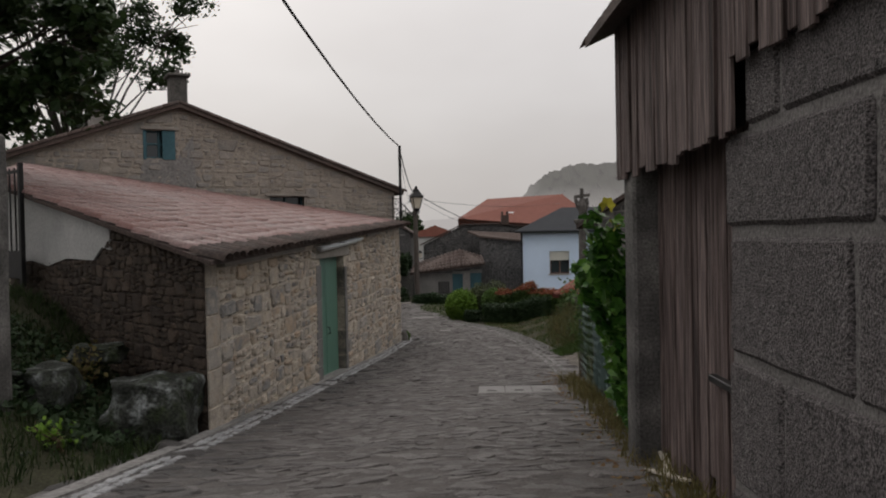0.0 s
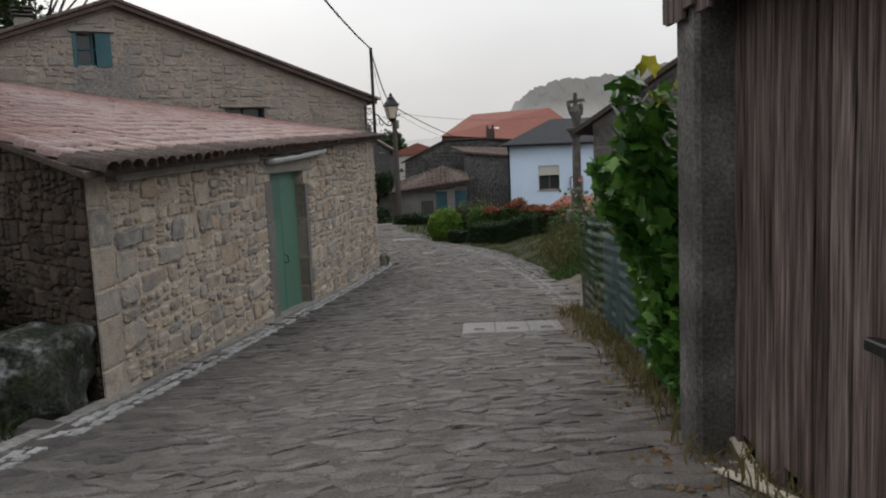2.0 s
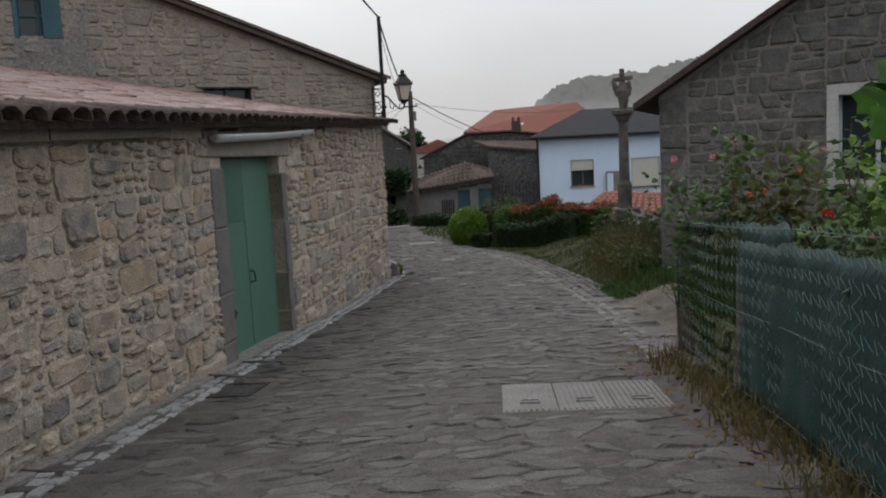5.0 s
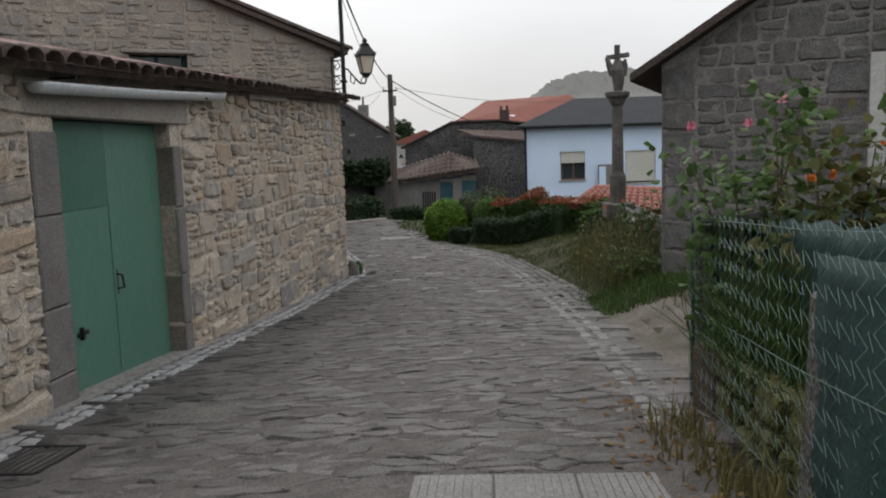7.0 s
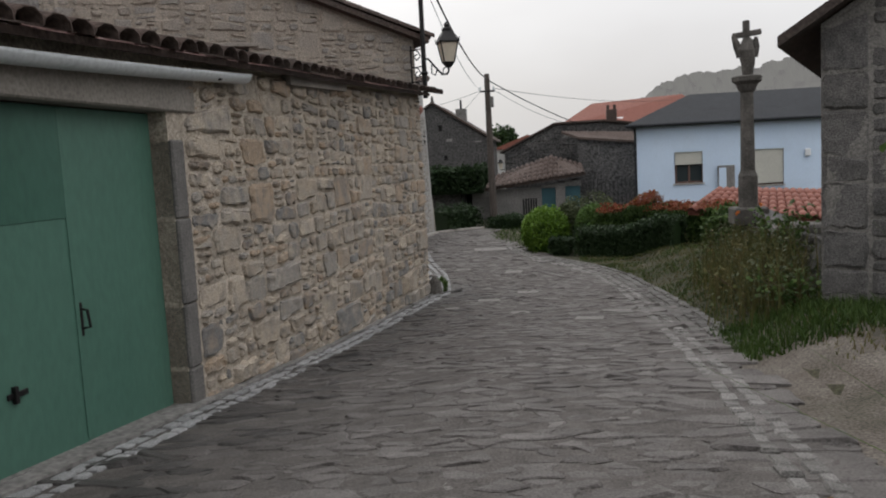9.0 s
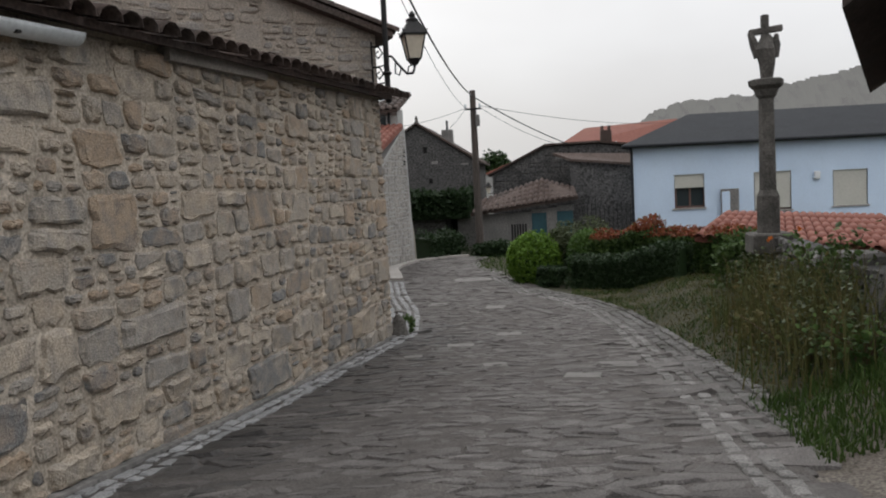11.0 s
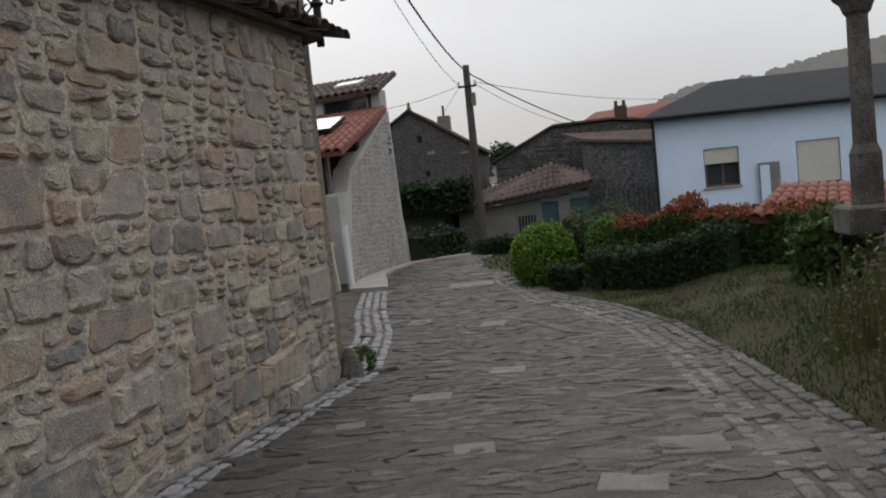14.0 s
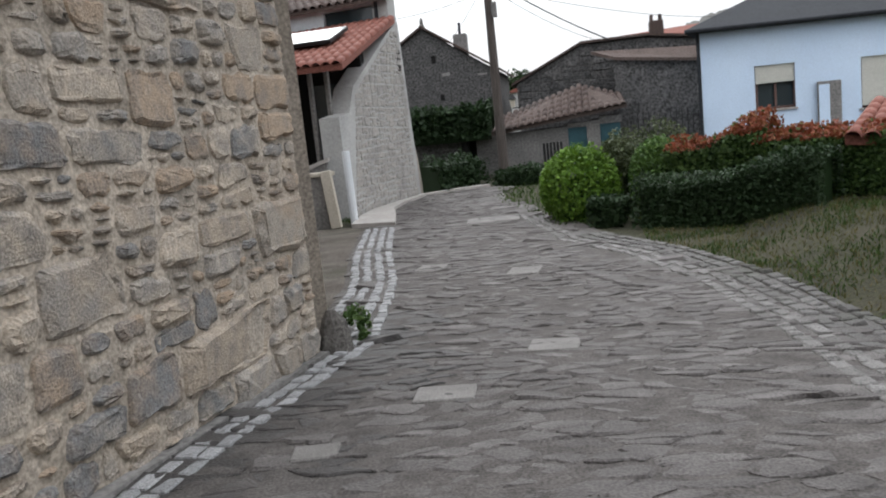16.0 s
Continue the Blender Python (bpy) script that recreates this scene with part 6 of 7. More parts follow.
q2 = [bm.verts.new((v.co.x, v.co.y + 3.5, 1.0)) for v in q]
bm.faces.new(q)
for i in range(4):
    bm.faces.new((q[i], q2[i], q2[(i + 1) % 4], q[(i + 1) % 4]))
bm.faces.new(q2[::-1])
bmesh.ops.recalc_face_normals(bm, faces=bm.faces)
under(part("roof", bm, M_tile_red), red)
under(part("wall", boxes((2, 15.5, 79, 86, -2.2, 1.9)), M_plaster), red)
for x, y, z in ((4.55, 80.0, 3.50), (6.6, 80.2, 3.50)):
    under(part("skylight", boxes((-0.42, 0.42, -0.55, 0.55, 0.0, 0.12), m=pose(x, y, z, 20, 8, -14)), M_panel), red)

# ---- wash-house roof behind the hedge ----
wash = thing("wash_house", "low open wash-house with a faded red tile roof", "wash house", (5.6, 30, -2))
w0, w1, w2, w3 = Vector((3.85, 28.9, -0.86)), Vector((8.2, 28.2, -1.32)), Vector((8.2, 31.0, -0.76)), Vector((4.9, 31.0, -0.54))
bm = bmesh.new()
q = [bm.verts.new(v) for v in (w0, w1, w2, w3)]
q2 = [bm.verts.new(v - Vector((0, 0, 0.12))) for v in (w0, w1, w2, w3)]
bm.faces.new(q)
bm.faces.new(q2[::-1])
for i in range(4):
    bm.faces.new((q[i], q2[i], q2[(i + 1) % 4], q[(i + 1) % 4]))
bmesh.ops.recalc_face_normals(bm, faces=bm.faces)
wr = under(part("roof", bm, M_tile_red, None, "faded red tile roof slope"), wash)
spots = []
for i in range(21):
    a, b = w0.lerp(w1, (i + 0.5) / 21), w3.lerp(w2, (i + 0.5) / 21)
    for k in range(6):
        p = b.lerp(a, k / 6)
        dd = (a - b).normalized()
        sdd = (w1 - w0).normalized()
        uu = sdd.cross(dd)
        uu = uu if uu.z > 0 else -uu
        sdd = uu.cross(dd)
        spots.append(Matrix(((dd.x, sdd.x, uu.x, p.x), (dd.y, sdd.y, uu.y, p.y), (dd.z, sdd.z, uu.z, p.z), (0, 0, 0, 1))))
tiled(spots, M_tile_red, wr, "faded red roof tiles", 0, length=0.52, r0=0.085, r1=0.10)
for x, y in ((4.5, 29.3), (7.9, 28.6), (5.4, 30.7), (8.0, 30.7)):
    under(part("pillar", boxes((x - 0.12, x + 0.12, y - 0.12, y + 0.12, -2.2, -0.9 if y > 30 else -1.05), bevel=0.02), M_jamb), wash)

# ---- hills with painted mist ----
hill_mat = bpy.data.materials.new("wooded_hill_painted_mist")
hill_mat.use_nodes = True
hn, hl = hill_mat.node_tree.nodes, hill_mat.node_tree.links
hb = hn["Principled BSDF"]
hb.inputs["Base Color"].default_value = (0.045, 0.05, 0.038, 1)
hb.inputs["Roughness"].default_value = 1.0
hb.inputs["Specular IOR Level"].default_value = 0.0
hgeo, hsep = hn.new("ShaderNodeNewGeometry"), hn.new("ShaderNodeSeparateXYZ")
# mist painted as emission, stronger low down and towards the left
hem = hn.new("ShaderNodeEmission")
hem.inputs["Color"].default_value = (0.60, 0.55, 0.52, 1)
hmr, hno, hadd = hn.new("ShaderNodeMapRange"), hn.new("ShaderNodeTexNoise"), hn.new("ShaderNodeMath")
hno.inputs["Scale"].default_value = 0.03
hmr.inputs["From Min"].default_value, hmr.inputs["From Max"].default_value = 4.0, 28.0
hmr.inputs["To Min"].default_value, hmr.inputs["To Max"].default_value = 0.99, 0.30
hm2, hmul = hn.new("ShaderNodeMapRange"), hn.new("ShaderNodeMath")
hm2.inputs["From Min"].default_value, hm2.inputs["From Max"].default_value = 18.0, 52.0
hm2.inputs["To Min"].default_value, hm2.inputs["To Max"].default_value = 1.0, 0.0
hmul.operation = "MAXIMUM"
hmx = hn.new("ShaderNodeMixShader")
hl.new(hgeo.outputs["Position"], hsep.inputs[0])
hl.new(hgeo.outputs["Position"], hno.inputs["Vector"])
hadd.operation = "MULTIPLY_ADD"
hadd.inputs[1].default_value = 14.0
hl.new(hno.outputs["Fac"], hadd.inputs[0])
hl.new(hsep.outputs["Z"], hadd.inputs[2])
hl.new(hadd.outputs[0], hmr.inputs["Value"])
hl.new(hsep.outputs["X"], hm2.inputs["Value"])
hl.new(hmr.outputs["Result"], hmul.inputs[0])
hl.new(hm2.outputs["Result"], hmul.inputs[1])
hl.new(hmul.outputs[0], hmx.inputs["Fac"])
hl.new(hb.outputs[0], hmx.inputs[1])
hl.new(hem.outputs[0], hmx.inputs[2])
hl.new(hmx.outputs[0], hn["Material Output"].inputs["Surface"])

HX = [-160, -40, 0, 20, 33, 36, 44, 54, 66, 80, 105, 150, 260]
HZ = [4, 6, 8, 11, 15, 21, 26.5, 29.5, 30.5, 31, 36, 44, 55]
hv, hf = [], []
cols = 420
for i in range(cols + 1):
    x = -160 + 420 * i / cols
    top = float(np.interp(x, HX, HZ))
    for j in range(13):
        f = j / 12
        z = -4 + (top + 4) * f
        bump_ = 1.6 * noise.noise(Vector((x * 0.22, j * 0.9, 0))) + 1.5 * noise.noise(Vector((x * 0.9, j * 2.1, 4)))
        if x < 30:
            bump_ *= 0.4
        hv.append((x, 300 + 40 * f + 3 * bump_, z + (bump_ if j > 2 else 0)))
for i in range(cols):
    for j in range(12):
        hf.append((i * 13 + j, (i + 1) * 13 + j, (i + 1) * 13 + j + 1, i * 13 + j + 1))
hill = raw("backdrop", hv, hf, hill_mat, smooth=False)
tagged(hill, "wooded hillside backdrop with mist painted in as a glow", "hill", kind="structure")


# ---- plants ----
def ellipsoid_points(n, c, r, rng, hollow=0.55, lump=0.35, seed=0, low=-9e9):
    out = []
    while len(out) < n:
        v = Vector((rng.gauss(0, 1), rng.gauss(0, 1), rng.gauss(0, 1))).normalized()
        k = rng.uniform(hollow, 1.0) * (1 + lump * noise.noise(v * 1.8 + Vector((seed, 0, 0))) + 0.5 * lump * noise.noise(v * 5 + Vector((0, seed, 0))))
        p = Vector((c[0] + r[0] * v.x * k, c[1] + r[1] * v.y * k, c[2] + r[2] * v.z * k))
        if p.z > low:
            out.append(p)
    return out


def tree(x, y, z, h, clumps, label, seed, leaf=0.16, per=420, mat=M_leaf_tree):
    rng = random.Random(seed)
    t = thing("tree", label, "tree", (x, y, z))
    bm = bmesh.new()
    fork = z + h * 0.42
    tube(bm, [(x, y, z - 0.3), (x + 0.08, y, z + h * 0.2), (x - 0.05, y + 0.1, fork), (x + 0.2, y, z + h * 0.75)], [0.30, 0.24, 0.19, 0.07], 9)
    under(part("trunk", bm, M_bark), t)
    pts = []
    for cx, cy, cz, r in clumps:
        bm = bmesh.new()
        a, b = Vector((x, y, fork - 0.3 + rng.uniform(-0.6, 0.8))), Vector((cx, cy, cz))
        mid = a.lerp(b, 0.5) + Vector((rng.gauss(0, 0.2), rng.gauss(0, 0.2), rng.uniform(0.0, 0.5)))
        tube(bm, [a, mid, b], [0.08, 0.04, 0.015], 6)
        for _ in range(4):
            e = b + Vector((rng.gauss(0, r * 0.6), rng.gauss(0, r * 0.6), rng.gauss(0, r * 0.5)))
            tube(bm, [mid.lerp(b, rng.uniform(0.3, 0.9)), e], [0.03, 0.008], 5)
        under(part("limb", bm, M_bark), t)
        # sprays of leaves round twig ends, so that sky shows between them
        for _ in range(int(per / 14)):
            v = Vector((rng.gauss(0, 1), rng.gauss(0, 1), rng.gauss(0, 1))).normalized() * r * rng.uniform(0.35, 1.05)
            q = b + Vector((v.x, v.y, v.z * 0.8))
            for _ in range(14):
                pts.append(q + Vector((rng.gauss(0, 0.17), rng.gauss(0, 0.17), rng.gauss(0, 0.12))) * (r / 1.1))
    cr = foliage("crown", pts, [leaf * rng.uniform(0.6, 1.3) for _ in pts], mat, None, "", seed)
    under(cr, t)
    return t


trng = random.Random(21)
clumps = []
for _ in range(38):
    a = trng.uniform(0, 6.3)
    rad = trng.uniform(0.3, 4.9)
    clumps.append((-13.6 + rad * math.cos(a), 30 + rad * math.sin(a), trng.uniform(5.4, 14.0) - 0.09 * rad * rad, trng.uniform(0.7, 1.3)))
tree(-13.6, 30, -1.0, 10.5, clumps, "tall walnut tree with open dark foliage behind the house", 3, leaf=0.16, per=620)
clumps = []
for _ in range(17):
    clumps.append((trng.uniform(-9.6, -5.9), trng.uniform(12.4, 15.5), trng.uniform(4.2, 7.0), trng.uniform(0.6, 0.95)))
# extra clumps above the view, added to shade the bank
for _ in range(16):
    clumps.append((trng.uniform(-8.0, -4.3), trng.uniform(6.2, 11.5), trng.uniform(5.6, 7.2), trng.uniform(0.8, 1.15)))
clumps += [(-6.1, 12.6, 3.95, 0.55), (-6.7, 12.5, 3.5, 0.5), (-7.3, 12.6, 3.2, 0.5), (-5.6, 12.7, 4.8, 0.5)]
tree(-9.3, 14.2, 0.3, 6.0, clumps, "broad dark-leaved tree overhanging the gate, crown extended unseen to shade the bank", 4, leaf=0.15, per=640)
# small round tree far down the valley
frng = random.Random(31)
ft = thing("far_tree", "round distant tree dim in the mist", "tree", (-4.6, 105, -2))
bm = bmesh.new()
tube(bm, [(-4.6, 105, -2.2), (-4.6, 105, 1.5)], [0.3, 0.15], 7)
under(part("trunk", bm, M_bark), ft)
fp = ellipsoid_points(2200, (-4.6, 105, 2.2), (2.0, 2.0, 2.3), frng, 0.5, 0.3, 5)
under(foliage("crown", fp, [frng.uniform(0.25, 0.5) for _ in fp], M_leaf_tree, None, "", 33), ft)


def hedge(name, label, line, width, height, mat, leaf, n, seed, lump=0.2, core=True, top_mat=None, zoff=0.0, category="hedge", rounded=False):
    """A clipped hedge along a line: a dark core of twigs and a dense skin of leaves."""
    rng = random.Random(seed)
    t = thing(name, label, category, (line[0][0], line[0][1], ground_z(*line[0])))
    segs = [(Vector(a), Vector(b)) for a, b in zip(line, line[1:])]
    L_ = [(b - a).length for a, b in segs]
    pts, tops = [], []
    for _ in range(n):
        k = rng.choices(range(len(segs)), L_)[0]
        a, b = segs[k]
        s = rng.uniform(-0.02, 1.02)
        c = a.lerp(b, s)
        d = (b - a).normalized()
        an = rng.uniform(0, math.pi)
        rad = rng.uniform(0.80, 1.0) + lump * noise.noise(Vector((c.x * 1.7, c.y * 1.7, an * 1.3 + seed)))
        sx = abs(math.cos(an)) ** 0.6 * (1 if math.cos(an) > 0 else -1) * width * 0.5 * rad
        sz = (math.sin(an) ** 0.5) * height * rad
        if rng.random() < 0.45:
            sz = rng.uniform(0.02, 0.9) * height
            sx = (1 if rng.random() < 0.5 else -1) * width * 0.5 * (rng.uniform(0.88, 1.02) + lump * noise.noise(Vector((c.x * 1.7, c.y * 1.7, sz * 2 + seed))))
        if rounded:
            s = rng.uniform(-0.25, 1.25)
            c = a.lerp(b, s)
            th = rng.uniform(0, 2 * math.pi)
            full = math.sqrt(1 - ((s - 0.5) / 0.78) ** 2) * rad
            sx, sz = math.cos(th) * width * 0.5 * full, height * (0.46 + 0.52 * math.sin(th) * full)
        p = Vector((c.x - d.y * sx, c.y + d.x * sx, ground_z(c.x, c.y) + zoff + sz))
        (tops if top_mat and sz > height * (0.80 - 0.14 * noise.noise(Vector((c.x * 2.3, c.y * 2.3, 7)))) and rng.random() < 0.93 else pts).append(p)
    under(foliage("leaves", pts, [leaf * rng.uniform(0.6, 1.3) for _ in pts], mat, None, "", seed + 1, flat=0.8), t)
    if tops:
        under(foliage("tips", tops, [leaf * rng.uniform(0.7, 1.2) for _ in tops], top_mat, None, "", seed + 2, flat=0.9), t)
    crown = 0.62 if rounded else 0.80
    if core:
        for a, b in segs:
            m = plane_frame(a.x, a.y, b.x, b.y)
            z0, z1 = ground_z(a.x, a.y) + zoff, ground_z(b.x, b.y) + zoff
            bm = prism([(0.08, z0 - 0.1), ((b - a).length - 0.08, z1 - 0.1), ((b - a).length - 0.08, z1 + height * crown), (0.08, z0 + height * crown)], width * (0.66 if not rounded else 0.4), m @ Matrix.Translation((0, -width * (0.33 if not rounded else 0.2), 0)))
            under(part("twigs", bm, M_leaf_dark), t)
    return t


hedge("bright_shrub", "rounded bright yellow-green shrub at the hedge end", [(0.22, 31.2), (1.05, 31.35)], 1.15, 1.16, M_leaf_bright, 0.062, 8000, 41, 0.4, category="shrub", rounded=True)
hedge("clipped_hedge", "clipped green hedge with red-tipped young leaves", [(2.1, 31.0), (3.3, 30.2)], 0.8, 1.2, M_leaf_hedge, 0.058, 8000, 43, 0.10, top_mat=M_leaf_red)
hedge("clipped_hedge", "lower clipped hedge with orange-red young leaves", [(3.3, 30.2), (4.9, 28.6)], 0.8, 0.95, M_leaf_hedge, 0.058, 9500, 44, 0.10, top_mat=M_leaf_red)
hedge("mixed_shrub", "olive-brown rounded shrub in the hedge row", [(0.95, 31.6), (1.5, 31.5)], 0.9, 1.24, M_leaf_olive, 0.055, 5600, 45, 0.2, category="shrub", rounded=True)
hedge("green_shrub", "fresh green clipped shrub in the hedge row", [(1.55, 31.2), (2.1, 31.0)], 0.9, 1.24, M_leaf_fresh, 0.05, 6200, 47, 0.16, category="shrub", rounded=True)
hedge("low_hedge", "low dark green clipped hedge in front", [(1.45, 29.9), (2.5, 29.4), (3.6, 28.6)], 0.7, 0.74, M_leaf_dark, 0.05, 8500, 49, 0.10)
hedge("low_shrub", "low dark shrub before the hedge", [(0.75, 30.3), (1.25, 30.2)], 0.6, 0.5, M_leaf_dark, 0.06, 1500, 51, 0.3, category="shrub")
hedge("back_shrub", "grey-green feathery shrub behind the hedge", [(1.2, 32.6), (2.4, 32.4)], 0.9, 1.34, M_leaf_olive, 0.05, 4200, 53, 0.25, category="shrub")
hedge("ivy_bank", "dark ivy overhanging the yard wall", [(-5.2, 45.2), (-2.0, 44.6)], 1.2, 1.05, M_leaf_dark, 0.16, 3600, 55, 0.45, zoff=1.25, category="ivy")
hedge("bramble", "dark bramble at the foot of the broken wall", [(-3.3, 39.2), (-2.3, 40.6)], 1.1, 0.9, M_leaf_dark, 0.09, 2600, 57, 0.6, category="bramble")
hedge("pole_bush", "low scrub at the foot of the pole", [(-1.55, 40.0), (0.3, 39.6)], 0.8, 0.45, M_leaf_dark, 0.08, 2200, 59, 0.6, category="bush")
hedge("cross_shrub", "leafy shrub beside the stone cross", [(3.9, 26.6), (4.5, 26.2)], 0.7, 0.85, M_leaf_hedge, 0.08, 1800, 61, 0.5, category="shrub")
hedge("corner_fern", "small green fern in the wall corner", [(-1.24, 24.08), (-1.20, 24.26)], 0.22, 0.26, M_leaf_hedge, 0.05, 260, 63, 0.5, core=False, category="fern")

# vine over the garden wall beside the barn
vrng = random.Random(71)
vine = thing("grape_vine", "dense green vine spilling over the garden wall beside the barn", "vine", (2.0, 8.0, -0.6))


def vine_leaf(r):
    V = [(0, 0, 0)]
    for k in range(11):
        a = -2.55 + 5.1 * k / 10
        rr = r * (1.0 if k % 2 == 0 else 0.72) * (1.12 if k == 5 else 1)
        V.append((rr * math.cos(a), rr * math.sin(a), -0.18 * rr * abs(math.sin(a)) - 0.03 * r))
    return V, [(0, k, k + 1) for k in range(1, 11)]


def vine_spot():
    while True:
        y = vrng.uniform(6.72, 8.25)
        z = vrng.uniform(-0.55, 1.75)
        x0 = 1.70 - 0.24 * (z + 0.55) + 0.12 * noise.noise(Vector((y * 1.6, z * 1.6, 3))) + 0.14 * max(0, y - 7.5) - 0.06 * step(0.45, 0.85, z)
        if z > 1.02 + 0.22 * noise.noise(Vector((y * 2.2, 9, 1))) + 0.42 * step(7.2, 6.75, y):
            continue
        if y > 7.9 and z > 0.75 and vrng.random() < 0.7:
            continue
        depth = abs(vrng.gauss(0, 0.22))
        if vrng.random() < 0.25:
            depth = vrng.uniform(0, 0.9)
        return Vector((x0 + depth, y, z + lie(y) - lie(8.0)))


shared = []
for r in (0.055, 0.072, 0.088):
    V, F = vine_leaf(r)
    me = bpy.data.meshes.new("leaf")
    me.from_pydata(V, [], F)
    me.materials.append(M_leaf_vine)
    shared.append(me)
for i in range(280):
    ob = new("leaf", vrng.choice(shared))
    p = vine_spot()
    ob.parent = vine
    ob.matrix_parent_inverse = vine.matrix_world.inverted()
    ob.matrix_basis = Matrix.Translation(p - Vector((0.03, 0, 0))) @ Euler((vrng.gauss(0, 0.5), vrng.gauss(-0.7, 0.4), vrng.gauss(3.1, 0.9))).to_matrix().to_4x4()
V, F = [], []
for i in range(2500):
    v_, f_ = vine_leaf(vrng.uniform(0.045, 0.085))
    m = Matrix.Translation(vine_spot()) @ Euler((vrng.gauss(0, 0.5), vrng.gauss(-0.6, 0.5), vrng.gauss(3.1, 1.0))).to_matrix().to_4x4()
    k = len(V)
    V += [m @ Vector(q) for q in v_]
    F += [tuple(k + j for j in f) for f in f_]
tagged(under(raw("leaves", V, F, M_leaf_vine, None, "dense green vine leaves"), vine), kind="stuff")
V, F = [], []
for i in range(26):
    v_, f_ = vine_leaf(vrng.uniform(0.05, 0.08))
    m = Matrix.Translation((vrng.uniform(1.35, 2.0), vrng.uniform(6.7, 7.2), vrng.uniform(1.15, 1.6))) @ Euler((vrng.gauss(0, 0.6), vrng.gauss(-0.6, 0.5), vrng.gauss(3.1, 1.0))).to_matrix().to_4x4()
    k = len(V)
    V += [m @ Vector(q) for q in v_]
    F += [tuple(k + j for j in f) for f in f_]
tagged(under(raw("yellow_leaves", V, F, M_leaf_yellow, None, "yellowing top leaves"), vine), kind="stuff")
for k in range(8):
    bm = bmesh.new()
    y = 6.8 + 0.17 * k
    tube(bm, [(2.0, y, lie(y) - 0.05), (1.9 + vrng.gauss(0, 0.1), y + 0.1, 0.1), (1.75 + vrng.gauss(0, 0.1), y + vrng.gauss(0, 0.2), 0.8), (1.6, y + vrng.gauss(0, 0.1), 0.95 + 0.4 * step(7.4, 6.8, y))], [0.025, 0.018, 0.012, 0.005], 5)
    under(part("stem", bm, M_bark), vine)
# dark block added close behind the leaves, stands in for shade inside the vine
bm = boxes((1.86, 2.25, 6.62, 8.1, -0.95, 0.95), bevel=0.05)
tagged(part("garden_wall", bm, M_brown), "unseen dark wall block added behind the vine to darken its depths", "wall")

# garden plants behind the fence
grng = random.Random(81)


def tuft(name, label, pts, heights, mat, seed, lean=0.4, width=0.008, category="grass", kind="stuff"):
    V, F = blades(pts, heights, random.Random(seed), lean, width)
    return tagged(raw(name, V, F, mat), label, category, kind=kind)


def gpt(x, y, dz=0.0):
    return (x, y, ground_z(x, y) + dz)


for cx, cy, n, h in ((2.28, 12.05, 260, 1.15), (2.30, 11.5, 170, 1.0), (2.27, 12.5, 120, 0.85), (2.28, 10.6, 90, 0.8), (2.28, 9.9, 80, 0.8)):
    t = thing("grass_clump", "tall arching green garden grass behind the fence", "grass", (cx, cy, ground_z(cx, cy)), group="garden grass")
    V, F = blades([gpt(cx + grng.gauss(0, 0.06), cy + grng.gauss(0, 0.16)) for _ in range(n)], [h * grng.uniform(0.6, 1.15) for _ in range(n)], grng, 0.36, 0.007)
    tagged(under(raw("blades", V, F, M_grass), t), kind="stuff")


def bush(name, label, x, y, h, w, mat, flower, nflow, seed, category="bush", n=420, leaf=0.06):
    rng = random.Random(seed)
    t = thing(name, label, category, (x, y, ground_z(x, y)), group="garden plants")
    z = ground_z(x, y)
    pts = []
    for k in range(9):
        ex, ey, ez = x + rng.gauss(0, w * 0.5), y + rng.gauss(0, w * 0.4), z + h * rng.uniform(0.6, 1.05)
        bm = bmesh.new()
        tube(bm, [(x + rng.gauss(0, 0.05), y, z - 0.05), ((x + ex) / 2 + rng.gauss(0, 0.05), (y + ey) / 2, z + h * 0.45), (ex, ey, ez)], [0.012, 0.009, 0.004], 5)
        under(part("stem", bm, M_stem), t)
        for _ in range(n // 9):
            s = rng.uniform(0.35, 1.05)
            pts.append(Vector((x + (ex - x) * s + rng.gauss(0, 0.09), y + (ey - y) * s + rng.gauss(0, 0.09), z + (ez - z) * s + rng.gauss(0, 0.07))))
    under(foliage("leaves", pts, [leaf * rng.uniform(0.6, 1.4) for _ in pts], mat, None, "", seed), t)
    for k in range(nflow):
        c = Vector((x + rng.gauss(0, w * 0.45), y - 0.05 + rng.gauss(0, w * 0.25), z + h * rng.uniform(0.85, 1.08)))
        fpts = [c + Vector((rng.gauss(0, 0.013), rng.gauss(0, 0.013), rng.gauss(0, 0.011))) for _ in range(14)]
        under(foliage("flower", fpts, [rng.uniform(0.022, 0.038) for _ in fpts], flower, None, "", seed + k, flat=1.2), t)
    return t


bush("rose_bush", "leggy rose bush with pink blooms behind the fence", 2.45, 12.75, 1.95, 0.55, M_leaf_hedge, M_pink, 3, 91, n=900, leaf=0.065)
bush("rose_bush", "rose bush with orange blooms behind the fence", 2.75, 12.5, 1.60, 0.6, M_weed, M_orange, 3, 93, n=900, leaf=0.07)
bush("rose_bush", "red-flowered rose bush behind the netting", 2.42, 10.2, 1.20, 0.35, M_leaf_hedge, M_redflower, 3, 95, n=700)
bush("garden_shrub", "yellow-green leafy garden shrub", 3.5, 11.9, 1.7, 0.8, M_leaf_bright, M_orange, 0, 97, n=620, leaf=0.08)
bush("garden_shrub", "mixed green garden shrub", 3.3, 10.9, 1.5, 0.8, M_leaf_hedge, M_orange, 0, 99, n=700, leaf=0.09)
